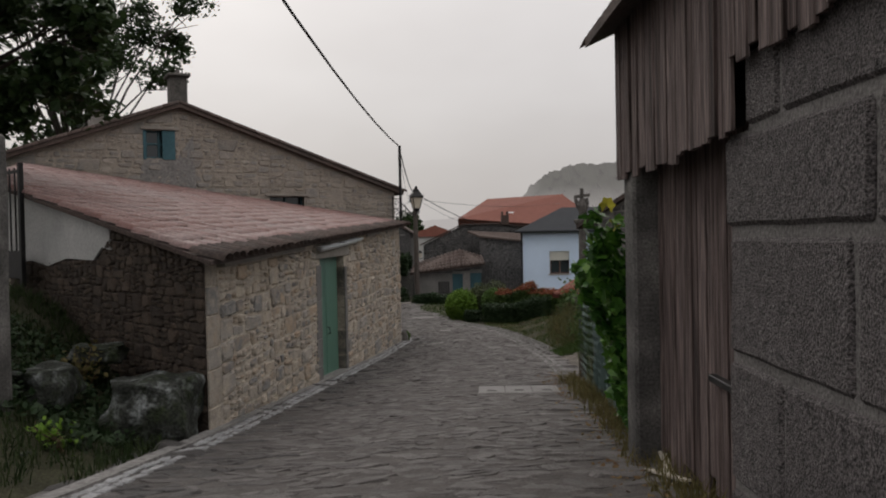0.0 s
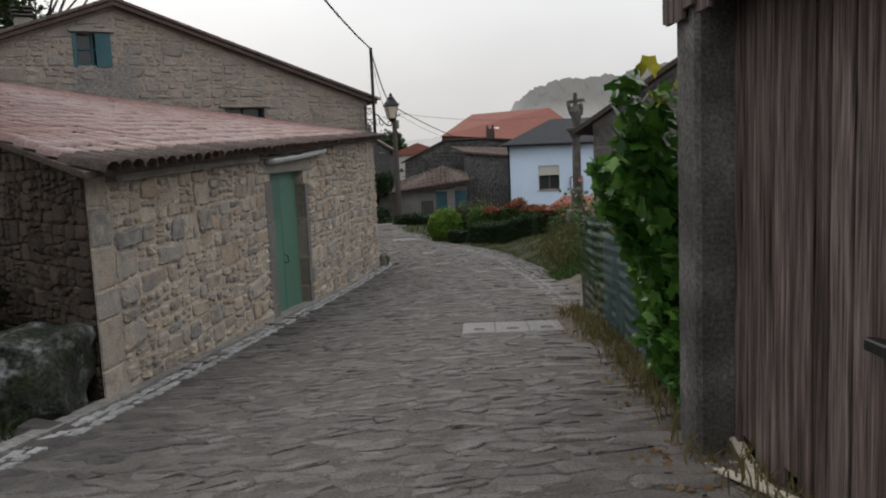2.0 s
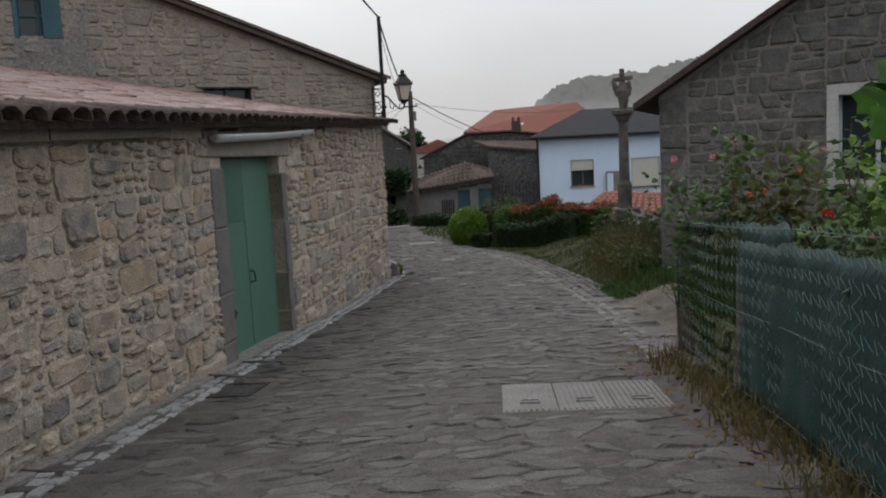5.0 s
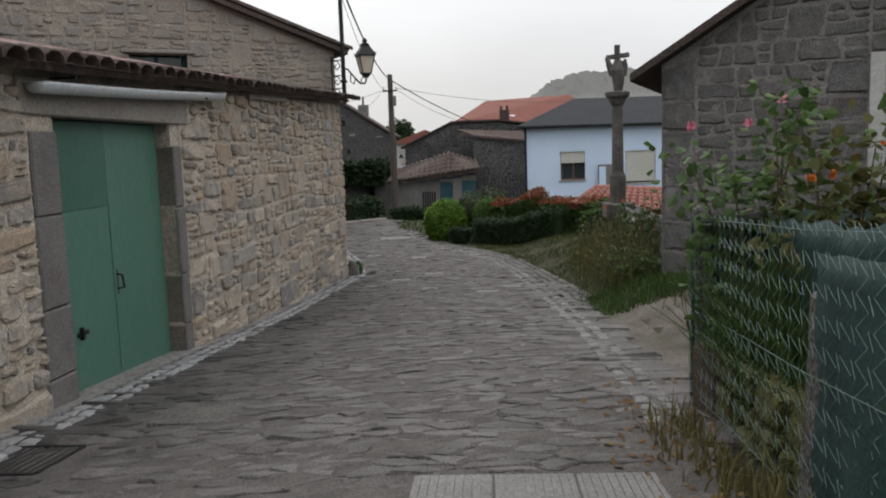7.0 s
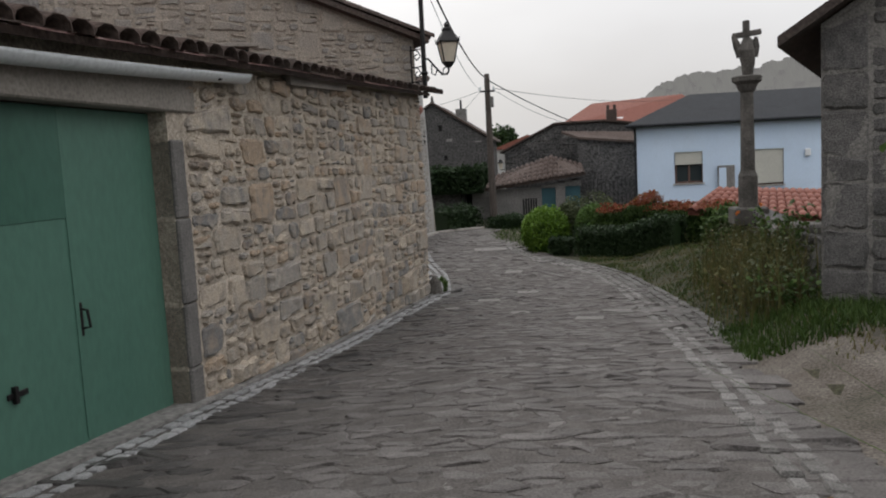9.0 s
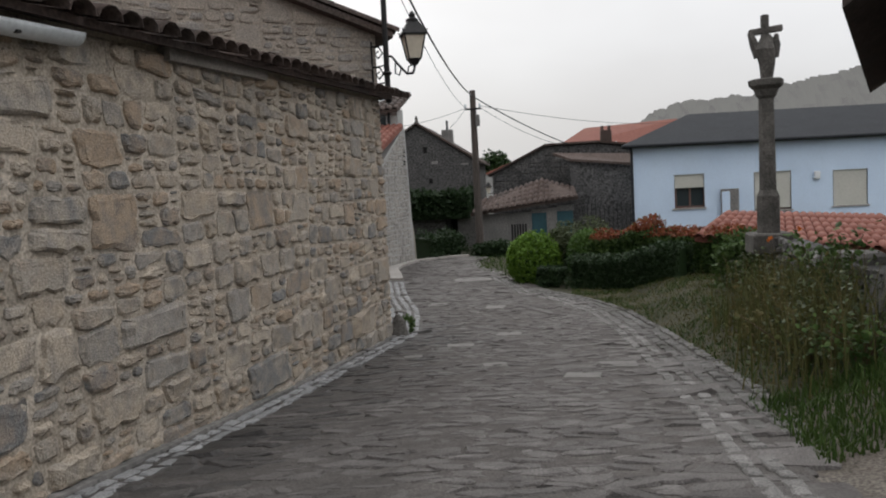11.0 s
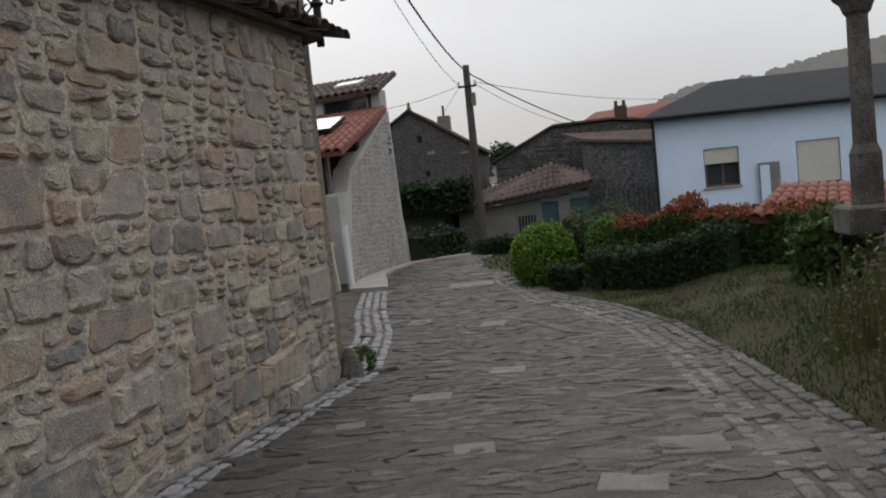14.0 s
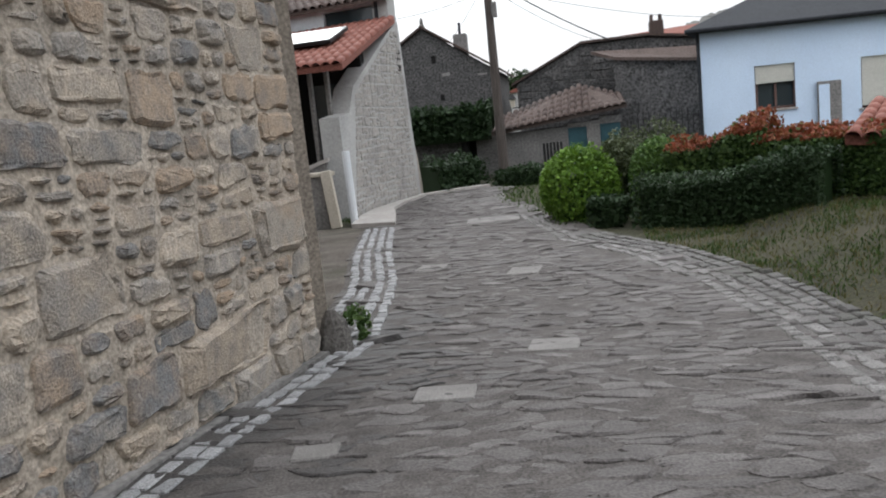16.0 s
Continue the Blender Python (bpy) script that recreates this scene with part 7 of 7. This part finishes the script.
bush("garden_shrub", "mixed green garden shrub", 2.38, 9.4, 1.22, 0.32, M_leaf_hedge, M_redflower, 2, 101, n=900, leaf=0.08)
bush("rose_bush", "leggy rose bush with pink blooms behind the fence", 3.7, 13.2, 1.9, 0.8, M_leaf_hedge, M_pink, 1, 103, n=520)

# verge: dry weeds, grass at the kerb, litter
wrng = random.Random(111)


def verge_pts(n, ok):
    out = []
    while len(out) < n:
        x, y = wrng.uniform(1.4, 4.4), wrng.uniform(16.2, 31)
        if ok(x, y):
            out.append((x, y))
    return out


for gx_, gy_, n in ((3.05, 18.9, 120), (3.2, 19.8, 230), (3.15, 20.7, 240), (3.45, 21.5, 220), (3.35, 22.3, 160), (3.75, 23.2, 110), (3.5, 20.4, 160)):
    t = thing("weed_clump", "tall half-dry weeds on the verge", "weeds", (gx_, gy_, ground_z(gx_, gy_)), group="verge weeds")
    pts = [(gx_ + wrng.gauss(0, 0.22), gy_ + wrng.gauss(0, 0.30)) for _ in range(n)]
    V, F = blades([gpt(*p) for p in pts], [wrng.uniform(0.30, 0.90) for _ in pts], wrng, 0.28, 0.007)
    tagged(under(raw("stalks", V, F, M_weed), t), kind="stuff")
    fp = []
    for p in pts[: n * 2 // 3]:
        h = wrng.uniform(0.2, 0.8)
        for _ in range(5):
            fp.append(Vector((p[0] + wrng.gauss(0, 0.05), p[1] + wrng.gauss(0, 0.05), ground_z(*p) + h * wrng.uniform(0.3, 1.1))))
    under(foliage("leaves", fp, [wrng.uniform(0.02, 0.05) for _ in fp], M_leaf_olive if wrng.random() < 0.6 else M_dry, None, "", int(gy_ * 10)), t)
bush("verge_plant", "fresh green leafy plant on the verge", 3.05, 19.3, 0.45, 0.4, M_weed, M_orange, 0, 121, n=420, leaf=0.045)
bush("verge_plant", "fresh green leafy plant on the verge", 3.25, 18.7, 0.4, 0.4, M_leaf_hedge, M_orange, 0, 123, n=300, leaf=0.05)
bush("verge_plant", "grey-leaved plant with coral blooms by the wall", 3.75, 21.2, 1.0, 0.6, M_leaf_hedge, M_orange, 2, 125, n=600, leaf=0.07)

strip = verge_pts(8000, lambda x, y: x > right(y) + 0.62 and (x < right(y) + 1.6 + 0.4 * noise.noise(Vector((x, y, 0))) or y > 24) and x < 4.2 and not (y < 17.2 and x < 2.9))
tuft("grass", "short green grass along the verge", [gpt(*p) for p in strip], [wrng.uniform(0.02, 0.07) for _ in strip], M_weed, 131, 0.7, 0.006)
green = [p for p in verge_pts(11000, lambda x, y: right(y) + 0.70 < x < 4.2 and y > 17.5) if noise.noise(Vector((p[0] * 1.3, p[1] * 1.3, 8))) > -0.12]
tuft("grass", "patches of short green grass on the verge", [gpt(*p) for p in green], [wrng.uniform(0.02, 0.08) for _ in green], M_grass, 132, 0.7, 0.007)
near = []
while len(near) < 3600:
    x, y = wrng.uniform(2.35, 4.3), wrng.uniform(16.6, 18.6)
    if y > 16.9 + 0.3 * noise.noise(Vector((x * 2, 0, 0))):
        near.append((x, y))
tuft("grass", "bright green grass before the chapel corner", [gpt(*p) for p in near], [wrng.uniform(0.05, 0.16) for _ in near], M_grass, 133, 0.5, 0.007)
dry = []
while len(dry) < 3000:
    x, y = wrng.uniform(1.15, 2.0), wrng.uniform(4.5, 12.6)
    e = 1.30 + 0.05 * (y - 5) + 0.12 * noise.noise(Vector((y * 1.3, 2, 0)))
    if x > e and wrng.random() < min(1, (x - e) * 4):
        dry.append((x, y))
tuft("dry_grass", "dry yellow grass at the foot of barn and fence", [(x, y, lie(y) + 0.02) for x, y in dry], [wrng.uniform(0.04, 0.22) for _ in dry], M_dry, 135, 0.6, 0.006)
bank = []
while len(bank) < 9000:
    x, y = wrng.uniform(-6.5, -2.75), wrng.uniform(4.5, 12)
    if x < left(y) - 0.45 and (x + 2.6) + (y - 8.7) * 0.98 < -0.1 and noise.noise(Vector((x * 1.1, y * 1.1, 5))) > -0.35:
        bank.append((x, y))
tuft("grass", "rough grass and weeds on the bank, tree shade in their colour", [gpt(*p) for p in bank], [wrng.uniform(0.04, 0.22) for _ in bank], M_grass_shade, 137, 0.6, 0.007)
ivyp = [(wrng.uniform(-5.2, -3.1), wrng.uniform(7.4, 10.0)) for _ in range(2600)]
ivyp = [p for p in ivyp if (p[0] + 2.6) + (p[1] - 8.7) < -0.15 and p[0] < left(p[1]) - 0.5]
foliage("ground_ivy", [Vector(gpt(x, y, wrng.uniform(0.02, 0.22))) for x, y in ivyp], [wrng.uniform(0.04, 0.09) for _ in ivyp], M_leaf_dark, None, "dark ivy creeping over the bank", 139)
tagged(bpy.data.objects["ground_ivy"], "dark ivy creeping over the bank", "ivy", kind="stuff")
bush("bank_plant", "bright green seedling on the bank", -3.55, 7.25, 0.24, 0.2, M_leaf_bright, M_orange, 0, 141, n=90, leaf=0.06, category="plant")
bush("bank_plant", "yellowing weed on the bank", -4.2, 9.3, 0.5, 0.3, M_dry, M_orange, 0, 143, n=200, leaf=0.05, category="plant")
lit = [(wrng.uniform(1.05, 1.9), wrng.uniform(4.6, 13.0)) for _ in range(900)] + [(wrng.uniform(1.7, 2.6), wrng.uniform(12.2, 13.6)) for _ in range(160)]
lit = [p for p in lit if p[0] > 1.02 + 0.05 * (p[1] - 5) + 0.25 * wrng.random()]
foliage("leaf_litter", [Vector((x, y, lie(y) + 0.045)) for x, y in lit], [wrng.uniform(0.025, 0.06) for _ in lit], M_litter, None, "fallen brown leaves along the lane edge", 145, flat=0.25)
tagged(bpy.data.objects["leaf_litter"], "fallen brown leaves along the lane edge", "leaves", kind="stuff")
far = []
while len(far) < 5200:
    x, y = wrng.uniform(-5.5, 1.6), wrng.uniform(30.5, 43.5)
    if x > right(y) + 0.25 or (x < left(y) - 0.75 and y > 33.6):
        far.append((x, y))
tuft("grass", "rough grass at the bend of the lane", [gpt(*p) for p in far], [wrng.uniform(0.03, 0.11) for _ in far], M_grass, 147, 0.5, 0.012)

# ---- clay tiles on the shed roof ----
down = Vector((0.197, -0.0508, 0)).normalized()
down = Vector((down.x, down.y, -math.hypot(0.197, 0.0508))).normalized()
across = Vector((-down.y, down.x, 0)).normalized()
nrm = down.cross(across)
nrm = nrm if nrm.z > 0 else -nrm
spots = []
tr = random.Random(7)
for i in range(-10, 100):
    for k in range(0, 34):
        # measured back from the eaves line on the lane
        s = 0.225 * i
        e = Vector((-2.42, 8.30)).lerp(Vector((-1.13, 24.2)), s / 15.95)
        base = Vector((e.x, e.y)) - Vector((down.x, down.y)) * (0.36 * (k + 1) - 0.05)
        if not inside((base.x + 0.1, base.y), [(-2.40, 8.28), (-1.09, 23.86), (-1.35, 24.44), (-10.2, 19.65), (-7.5, 13.15)]):
            continue
        p = Vector((base.x + tr.gauss(0, 0.008), base.y + tr.gauss(0, 0.008), shed_roof_z(base.x, base.y) + 0.004 + tr.gauss(0, 0.005)))
        dv = (down + across * tr.gauss(0, 0.015)).normalized()
        av = nrm.cross(dv)
        spots.append((k, s, Matrix(((dv.x, av.x, nrm.x, p.x), (dv.y, av.y, nrm.y, p.y), (dv.z, av.z, nrm.z, p.z), (0, 0, 0, 1)))))
spots.sort(key=lambda q: (q[0] > 3, q[0] > 3 and q[1], q[1]))
tiled([q[2] for q in spots if q[0] > 0], M_tile, roof, "faded red clay roof tiles", 220, r0=0.075, r1=0.092)
tiled([q[2] for q in spots if q[0] == 0], M_tile_old, roof, "dark lichened eaves tiles", 80, name="eaves_tile")

# ---- stones of the walls ----
def pointing(a, b, low, high, m, mat, parent, mean, amp, label, cell=0.032, holes=()):
    """Uneven mortar between the stones, standing proud or sunk by turns."""
    nx = int((b - a) / cell)
    rows_ = max(int((high(s) - low(s)) / cell) for s in (a, (a + b) / 2, b))
    V, F = [], []
    for i in range(nx + 1):
        s = a + (b - a) * i / nx
        z0, z1 = low(s), high(s)
        for j in range(rows_ + 1):
            z = z0 + (z1 - z0) * j / rows_
            edge = 0.0 if 0 < i < nx and 0 < j < rows_ else 1.0
            V.append(m @ Vector((s, 0.012 * edge - (1 - edge) * max(0.004, mean + amp * crumbs(s, z, a)), z)))
    for i in range(nx):
        for j in range(rows_):
            k = i * (rows_ + 1) + j
            s = a + (b - a) * (i + 0.5) / nx
            z = low(s) + (high(s) - low(s)) * (j + 0.5) / rows_
            if not any(h[0] < s < h[1] and h[2] < z < h[3] for h in holes):
                F.append((k, k + rows_ + 1, k + rows_ + 2, k + 1))
    ob = tagged(raw("pointing", V, F, mat, None, label), kind="stuff")
    return under(ob, parent)


pointing(0.05, GAB_L - 0.01, lambda s: 1.4, lambda s: gable_top(s) - 0.03, GAB, M_gable_mortar, house, 0.014, 0.017, "uneven pale mortar of the gable", 0.05, HOLES)
pointing(0.02, 2.3, lambda s: -1.5, lambda s: CTOP(s) - 0.04, CHP, M_chapel_mortar, chapel, 0.010, 0.011, "pale pointed joints", 0.036)
pointing(0.30, D0 - 0.31, lambda s: foot(s) + 0.05, lambda s: shed_eave(s) - 0.17, SHED, M_mortar, wall_a, 0.011, 0.014, "uneven lime pointing")
pointing(D1 + 0.16, SHED_L - 0.004, lambda s: foot(s) + 0.05, lambda s: shed_eave(s) - 0.08, SHED, M_mortar, wall_b, 0.011, 0.014, "uneven lime pointing")
def cut_outline(a, b, z0, z1, t0, t1):
    return [(a, z0), (b, z1), (b, t1), (a, t0)]


rubble(cut_outline(0.36, D0 - 0.33, foot(0.36) + 0.05, foot(D0) + 0.05, shed_eave(0.36) - 0.19, shed_eave(D0) - 0.19), [], SHED, M_rubble, wall_a, "stone", "rubble stones of the shed front", 0.008, 0.24, 0.011, 0.042, 201, 2.2, 120, (2.2, 5.2), 0.028, rough=0.011, slope=0.6)
rubble(cut_outline(D1 + 0.20, SHED_L - 0.01, foot(D1) + 0.05, foot(SHED_L) + 0.05, shed_eave(D1) - 0.10, shed_eave(SHED_L) - 0.10), [], SHED, M_rubble, wall_b, "stone", "rubble stones of the shed front", 0.007, 0.28, 0.011, 0.044, 203, 2.2, 170, (8.5, 13.6), 0.028, rough=0.011, slope=0.6)
side_ob = bpy.data.objects["side_wall"]
rubble([(0.05, -0.8), (SIDE_L - 0.02, -0.8), (SIDE_L - 0.02, side_top(SIDE_L) - 0.04), (4.25, side_top(4.25) - 0.06), (3.9, 1.12), (0.05, 1.02)], [], SIDE, M_brown, shed, "side_stone", "brown rubble stones of the side wall", 0.006, 0.055, 0.006, 0.032, 205, 1.9, 140, (3.0, 9), 0.018, rough=0.012)
rubble([(0.02, 1.6), (6.56, 1.6), (6.56, 4.80), (0.02, 2.44)], [HOLES[0]], GAB, M_gable, house, "gable_stone", "rubble stones of the gable", 0.012, 0.15, 0.016, 0.034, 207, 2.3, 150, (2, 7), round_=0.026)
rubble([(6.56, 1.2), (GAB_L - 0.02, 1.2), (GAB_L - 0.02, 2.60), (6.56, 4.80)], [(HOLES[1][0], HOLES[1][1], HOLES[1][2], HOLES[1][3] + 0.08)], GAB, M_gable, house, "gable_stone", "rubble stones of the gable", 0.012, 0.15, 0.016, 0.034, 209, 2.3, 150, (7, 13), round_=0.026)
rubble([(0.0, -1.5), (0.42, -1.5), (0.42, CTOP(0.2) - 0.05), (0.0, CTOP(0) - 0.05)], [], CHP, M_chapel, chapel, "quoin", "grey granite corner stones", 0.11, 0.17, 0.010, 0.026, 211, 0.9, 40, (-1, 2))
rubble([(0.43, -1.5), (4.1, -1.5), (4.1, CTOP(4.1) - 0.06), (0.43, CTOP(0.43) - 0.06)], [(CW[0] - 0.16, CW[1] + 0.16, CW[2] - 0.14, CW[3] + 0.16)], CHP, M_chapel, chapel, "stone", "grey granite wall stones", 0.022, 0.20, 0.012, 0.028, 213, 1.5, 220, (0, 2.6))
rubble([(4.1, -1.5), (8.15, -1.5), (8.15, CTOP(8.15) - 0.06), (4.1, CTOP(4.1) - 0.06)], [], CHP, M_chapel, chapel, "stone", "grey granite wall stones", 0.03, 0.22, 0.014, 0.022, 215, 1.5)
rubble([(0.02, -1.95), (8.0, -1.5), (8.0, -0.66), (0.02, -0.66)], [], LW, M_chapel, lowwall, "stone", "grey wall stones", 0.02, 0.14, 0.012, 0.06, 217, 1.6, 90, (0, 9))
rubble([(0.3, -2.0), (4.25, -2.0), (3.95, 2.1), (3.55, 2.1), (0.95, 0.6)], [], SS, M_pale_rubble, sol, "side_stone", "pale rubble stones of the side wall", 0.015, 0.09, 0.014, 0.016, 219, 1.6, rough=0.014)
rubble([(0.05, -2.2), (6.35, -2.2), (6.35, 1.4), (4.3, 1.75), (2.2, 1.75), (0.05, 0.72)], [], ST, M_dark, stone, "wall_stone", "dark rubble stones", 0.04, 0.20, 0.015, 0.03, 221, 1.7)
# mossy stones at the foot of the fence
M_moss = material("mossy_stone", [(0.028, 0.033, 0.010), (0.078, 0.082, 0.021), (0.115, 0.108, 0.045)], scale=5, rough=0.95, bump=0.8, grain=45, grain_mix=0.4, pieces=0.4)
fw = thing("mossy_kerb_wall", "low mossy stone footing under the fence", "stone wall", (2.2, 11, -1))
FW = FM @ Matrix.Translation((0, 0.10, 0))
under(part("core", prism([(0.1, lie(12.8) - 0.1), (F_L, lie(8.4) - 0.1), (F_L, lie(8.4) + 0.34), (0.1, lie(12.8) + 0.46)], 0.3, FW), M_moss), fw)
rubble([(0.1, lie(12.8)), (F_L, lie(8.4)), (F_L, lie(8.4) + 0.34), (0.1, lie(12.8) + 0.47)], [], FW, M_moss, fw, "stone", "mossy footing stones", 0.03, 0.10, 0.010, 0.05, 223, 1.5, 60, (0, 9))


# ---- flagstones of the lane ----
def lane_piece(v):
    """Plan x, y and height above the bed, put on the lane."""
    return (v[0], v[1], lie(v[1]) + dip(v[0], v[1]) + 0.022 + v[2])


def voronoi(seeds, squash):
    """Cells of seeds in a plane that is stretched along y by squash."""
    P = np.array(seeds) * np.array([1.0, squash])
    cells = []
    order = np.argsort(P[:, 1])
    P_sorted = P[order]
    ys = P_sorted[:, 1]
    for i in range(len(P)):
        p = P[i]
        lo, hi = np.searchsorted(ys, p[1] - 1.3), np.searchsorted(ys, p[1] + 1.3)
        near_ = P_sorted[lo:hi]
        d2 = ((near_ - p) ** 2).sum(1)
        idx = np.argsort(d2)[1:18]
        poly = [(p[0] - 0.6, p[1] - 0.6), (p[0] + 0.6, p[1] - 0.6), (p[0] + 0.6, p[1] + 0.6), (p[0] - 0.6, p[1] + 0.6)]
        for q in near_[idx]:
            nx, ny = q - p
            poly = clip(poly, nx, ny, (q @ q - p @ p) / 2)
            if len(poly) < 3:
                break
        cells.append([(x, y / squash) for x, y in poly])
    return cells


srng = random.Random(301)
seeds = []
y = -6.0
row = 0
while y < 39.4:
    grow = 1.0 if y < 27 else 1.35
    x = left(y) + 0.08 + (0.2 if row % 2 else 0)
    while x < right(y) - 0.02:
        seeds.append((x + srng.gauss(0, 0.07), y + srng.gauss(0, 0.05)))
        x += srng.uniform(0.11, 0.38) * grow
    y += srng.uniform(0.085, 0.165) * grow
    row += 1
covers = [(1.0, 11.22, 0.66, 0.50), (-1.78, 12.45, 0.24, 0.3), (-1.0, 13.3, 0.34, 0.32)]
cells = voronoi(seeds, 2.1)
shapes, single = [], []
for c, sd_ in zip(cells, seeds):
    if len(c) < 3:
        continue
    if any(abs(sd_[0] - a) < w and abs(sd_[1] - b) < d for a, b, w, d in covers):
        continue
    sh = stone_shape(c, srng.uniform(-0.002, 0.007), 0.02, srng.uniform(0.006, 0.024), srng, 0.35, 0.011)
    if sh:
        shapes.append(sh)
        single.append(12.2 < sd_[1] < 18.9)
one = 0
for i, s in enumerate(single):
    if s:
        one += 1
        single[i] = one <= 400
# the nearer the left kerb, the more stones get the darker material
is_dark = []
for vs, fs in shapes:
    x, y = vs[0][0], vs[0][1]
    is_dark.append(4 < y < 25 and srng.random() < 1.15 - (x - left(y)) / 0.9 - 0.5 * noise.noise(Vector((x, y * 0.6, 3))))
lay_pieces([q for q, d in zip(shapes, is_dark) if not d], [q for q, d in zip(single, is_dark) if not d], lane_piece, M_flag, road, "flagstone", "irregular brown-grey flagstones")
lay_pieces([q for q, d in zip(shapes, is_dark) if d], [q for q, d in zip(single, is_dark) if d], lane_piece, M_flag_dark, road, "flagstone", "darker flagstones along the drain")


# ---- rows of granite setts along both edges ----
def sett_rows(path, offsets, width, length, parent, name, label, seed, most, window, stone_mat=M_sett):
    rng = random.Random(seed)
    pts = [Vector(p) for p in path]
    shapes, single = [], []
    one = 0
    for off in offsets:
        acc = rng.uniform(0, length)
        for a, b in zip(pts, pts[1:]):
            d = (b - a)
            L_ = d.length
            d.normalize()
            n2 = Vector((-d.y, d.x))
            while acc < L_:
                l = length * rng.uniform(0.75, 1.25)
                c = a + d * (acc + l / 2) + n2 * (off + rng.gauss(0, 0.006))
                w = width * rng.uniform(0.86, 1.02)
                j = [rng.gauss(0, 0.007) for _ in range(8)]
                poly = [c - d * (l / 2 + j[0]) - n2 * (w / 2 + j[1]), c + d * (l / 2 + j[2]) - n2 * (w / 2 + j[3]), c + d * (l / 2 + j[4]) + n2 * (w / 2 + j[5]), c - d * (l / 2 + j[6]) + n2 * (w / 2 + j[7])]
                sh = stone_shape([(q.x, q.y) for q in poly], 0.009, 0.010, rng.uniform(0.022, 0.034), rng, 0.3)
                if sh:
                    ok = window[0] < c.y < window[1] and one < most
                    one += ok
                    shapes.append(sh)
                    single.append(ok)
                acc += l
            acc -= L_
    lay_pieces(shapes, single, lane_piece, stone_mat, parent, name, label)


def along(ys, fn, dx=0.0):
    return [(fn(y) + dx, y) for y in ys]


kerb_l = tagged(raw("kerb_bed_left", [(left(y) + dx, y, lie(y) + dip(left(y) + dx, y) + 0.028) for y in ry[:135] for dx in (-0.46, 0.02)], [(2 * j, 2 * j + 1, 2 * j + 3, 2 * j + 2) for j in range(134)], M_bed), "bed of the sett kerb by the shed", "kerb", kind="structure")
lys = [-6 + 0.5 * i for i in range(61)]
sett_rows(along(lys, left, -0.06), (0.0, 0.125), 0.115, 0.17, kerb_l, "sett", "pale granite setts", 401, 150, (8, 17))
# smooth strip between setts and wall
strip_v = [(left(y) + dx, y, lie(y) + dip(left(y) + dx, y) + 0.03 + dz) for y in ry[40:133] for dx, dz in ((-0.40, 0.035), (-0.26, 0.03), (-0.255, -0.01))]
tagged(raw("kerb_strip", strip_v, [(3 * j + k, 3 * j + k + 1, 3 * j + k + 4, 3 * j + k + 3) for j in range(92) for k in (0, 1)], M_render), "smooth grey mortar strip at the wall foot", "kerb", kind="structure")
# setts past the corner, running to the pale apron
kerb_m = tagged(raw("kerb_bed_corner", [(left(y) + dx, y, lie(y) + 0.026) for y in [23.9 + 0.3 * i for i in range(28)] for dx in (-0.62, 0.05)], [(2 * j, 2 * j + 1, 2 * j + 3, 2 * j + 2) for j in range(27)], M_bed), "bed of the sett drain", "kerb", kind="structure")
sett_rows(along([24.1 + 0.5 * i for i in range(17)], left, -0.06), (0.0, 0.14, 0.29, 0.43), 0.12, 0.17, kerb_m, "sett", "pale granite setts", 403, 120, (24, 33))
yard_v = [(left(y) - 0.55 - 2.2 * k, y, lie(y) + 0.02) for y in [24.4 + 0.4 * i for i in range(22)] for k in (0, 1)]
tagged(raw("forecourt", yard_v, [(2 * j, 2 * j + 1, 2 * j + 3, 2 * j + 2) for j in range(21)], M_gravel), "dusty forecourt beside the lane", "forecourt", kind="structure")
apron = [(-2.72, 32.45), (-3.05, 34.0), (-3.38, 35.3), (-3.42, 36.6), (-3.2, 38.2), (-2.4, 39.1), (-1.7, 39.5)]
bm = bmesh.new()
prev = None
for i, (x, y) in enumerate(apron):
    w = (0.85, 0.75, 0.45, 0.2, 0.16, 0.16, 0.16)[i]
    nx, ny = ((-1, 0.1), (-1, 0.1), (-1, 0.1), (-1, 0.0), (-0.9, 0.4), (-0.5, 0.85), (-0.3, 0.95))[i]
    z = lie(y)
    ring = [bm.verts.new((x, y, z)), bm.verts.new((x, y, z + 0.10)), bm.verts.new((x + nx * w, y + ny * w, z + 0.11)), bm.verts.new((x + nx * w, y + ny * w, z))]
    if prev:
        for k in range(3):
            bm.faces.new((prev[k], prev[k + 1], ring[k + 1], ring[k]))
    else:
        bm.faces.new(ring)
    prev = ring
bmesh.ops.recalc_face_normals(bm, faces=bm.faces)
tagged(part("pale_kerb", bm, M_slab), "pale concrete kerb curving round the bend", "kerb", kind="structure")

rys = [12.4 + 0.4 * i for i in range(51)]
kerb_r = tagged(raw("kerb_bed_right", [(right(y) + dx, y, lie(y) + 0.026) for y in rys for dx in (-0.02, 0.30 if y < 17 else 0.72)], [(2 * j, 2 * j + 1, 2 * j + 3, 2 * j + 2) for j in range(50)], M_bed), "bed of the sett kerb on the verge", "kerb", kind="structure")
sett_rows(along(rys, right, 0.07), (0.0, -0.15), 0.125, 0.16, kerb_r, "sett", "worn grey granite setts", 405, 170, (12, 24), M_sett_mid)
sett_rows(along([17.5 + 0.4 * i for i in range(30)], right, 0.07), (-0.30, -0.45, -0.60), 0.13, 0.17, kerb_r, "outer_sett", "dull grey granite setts", 407, 120, (17, 26), M_sett_old)
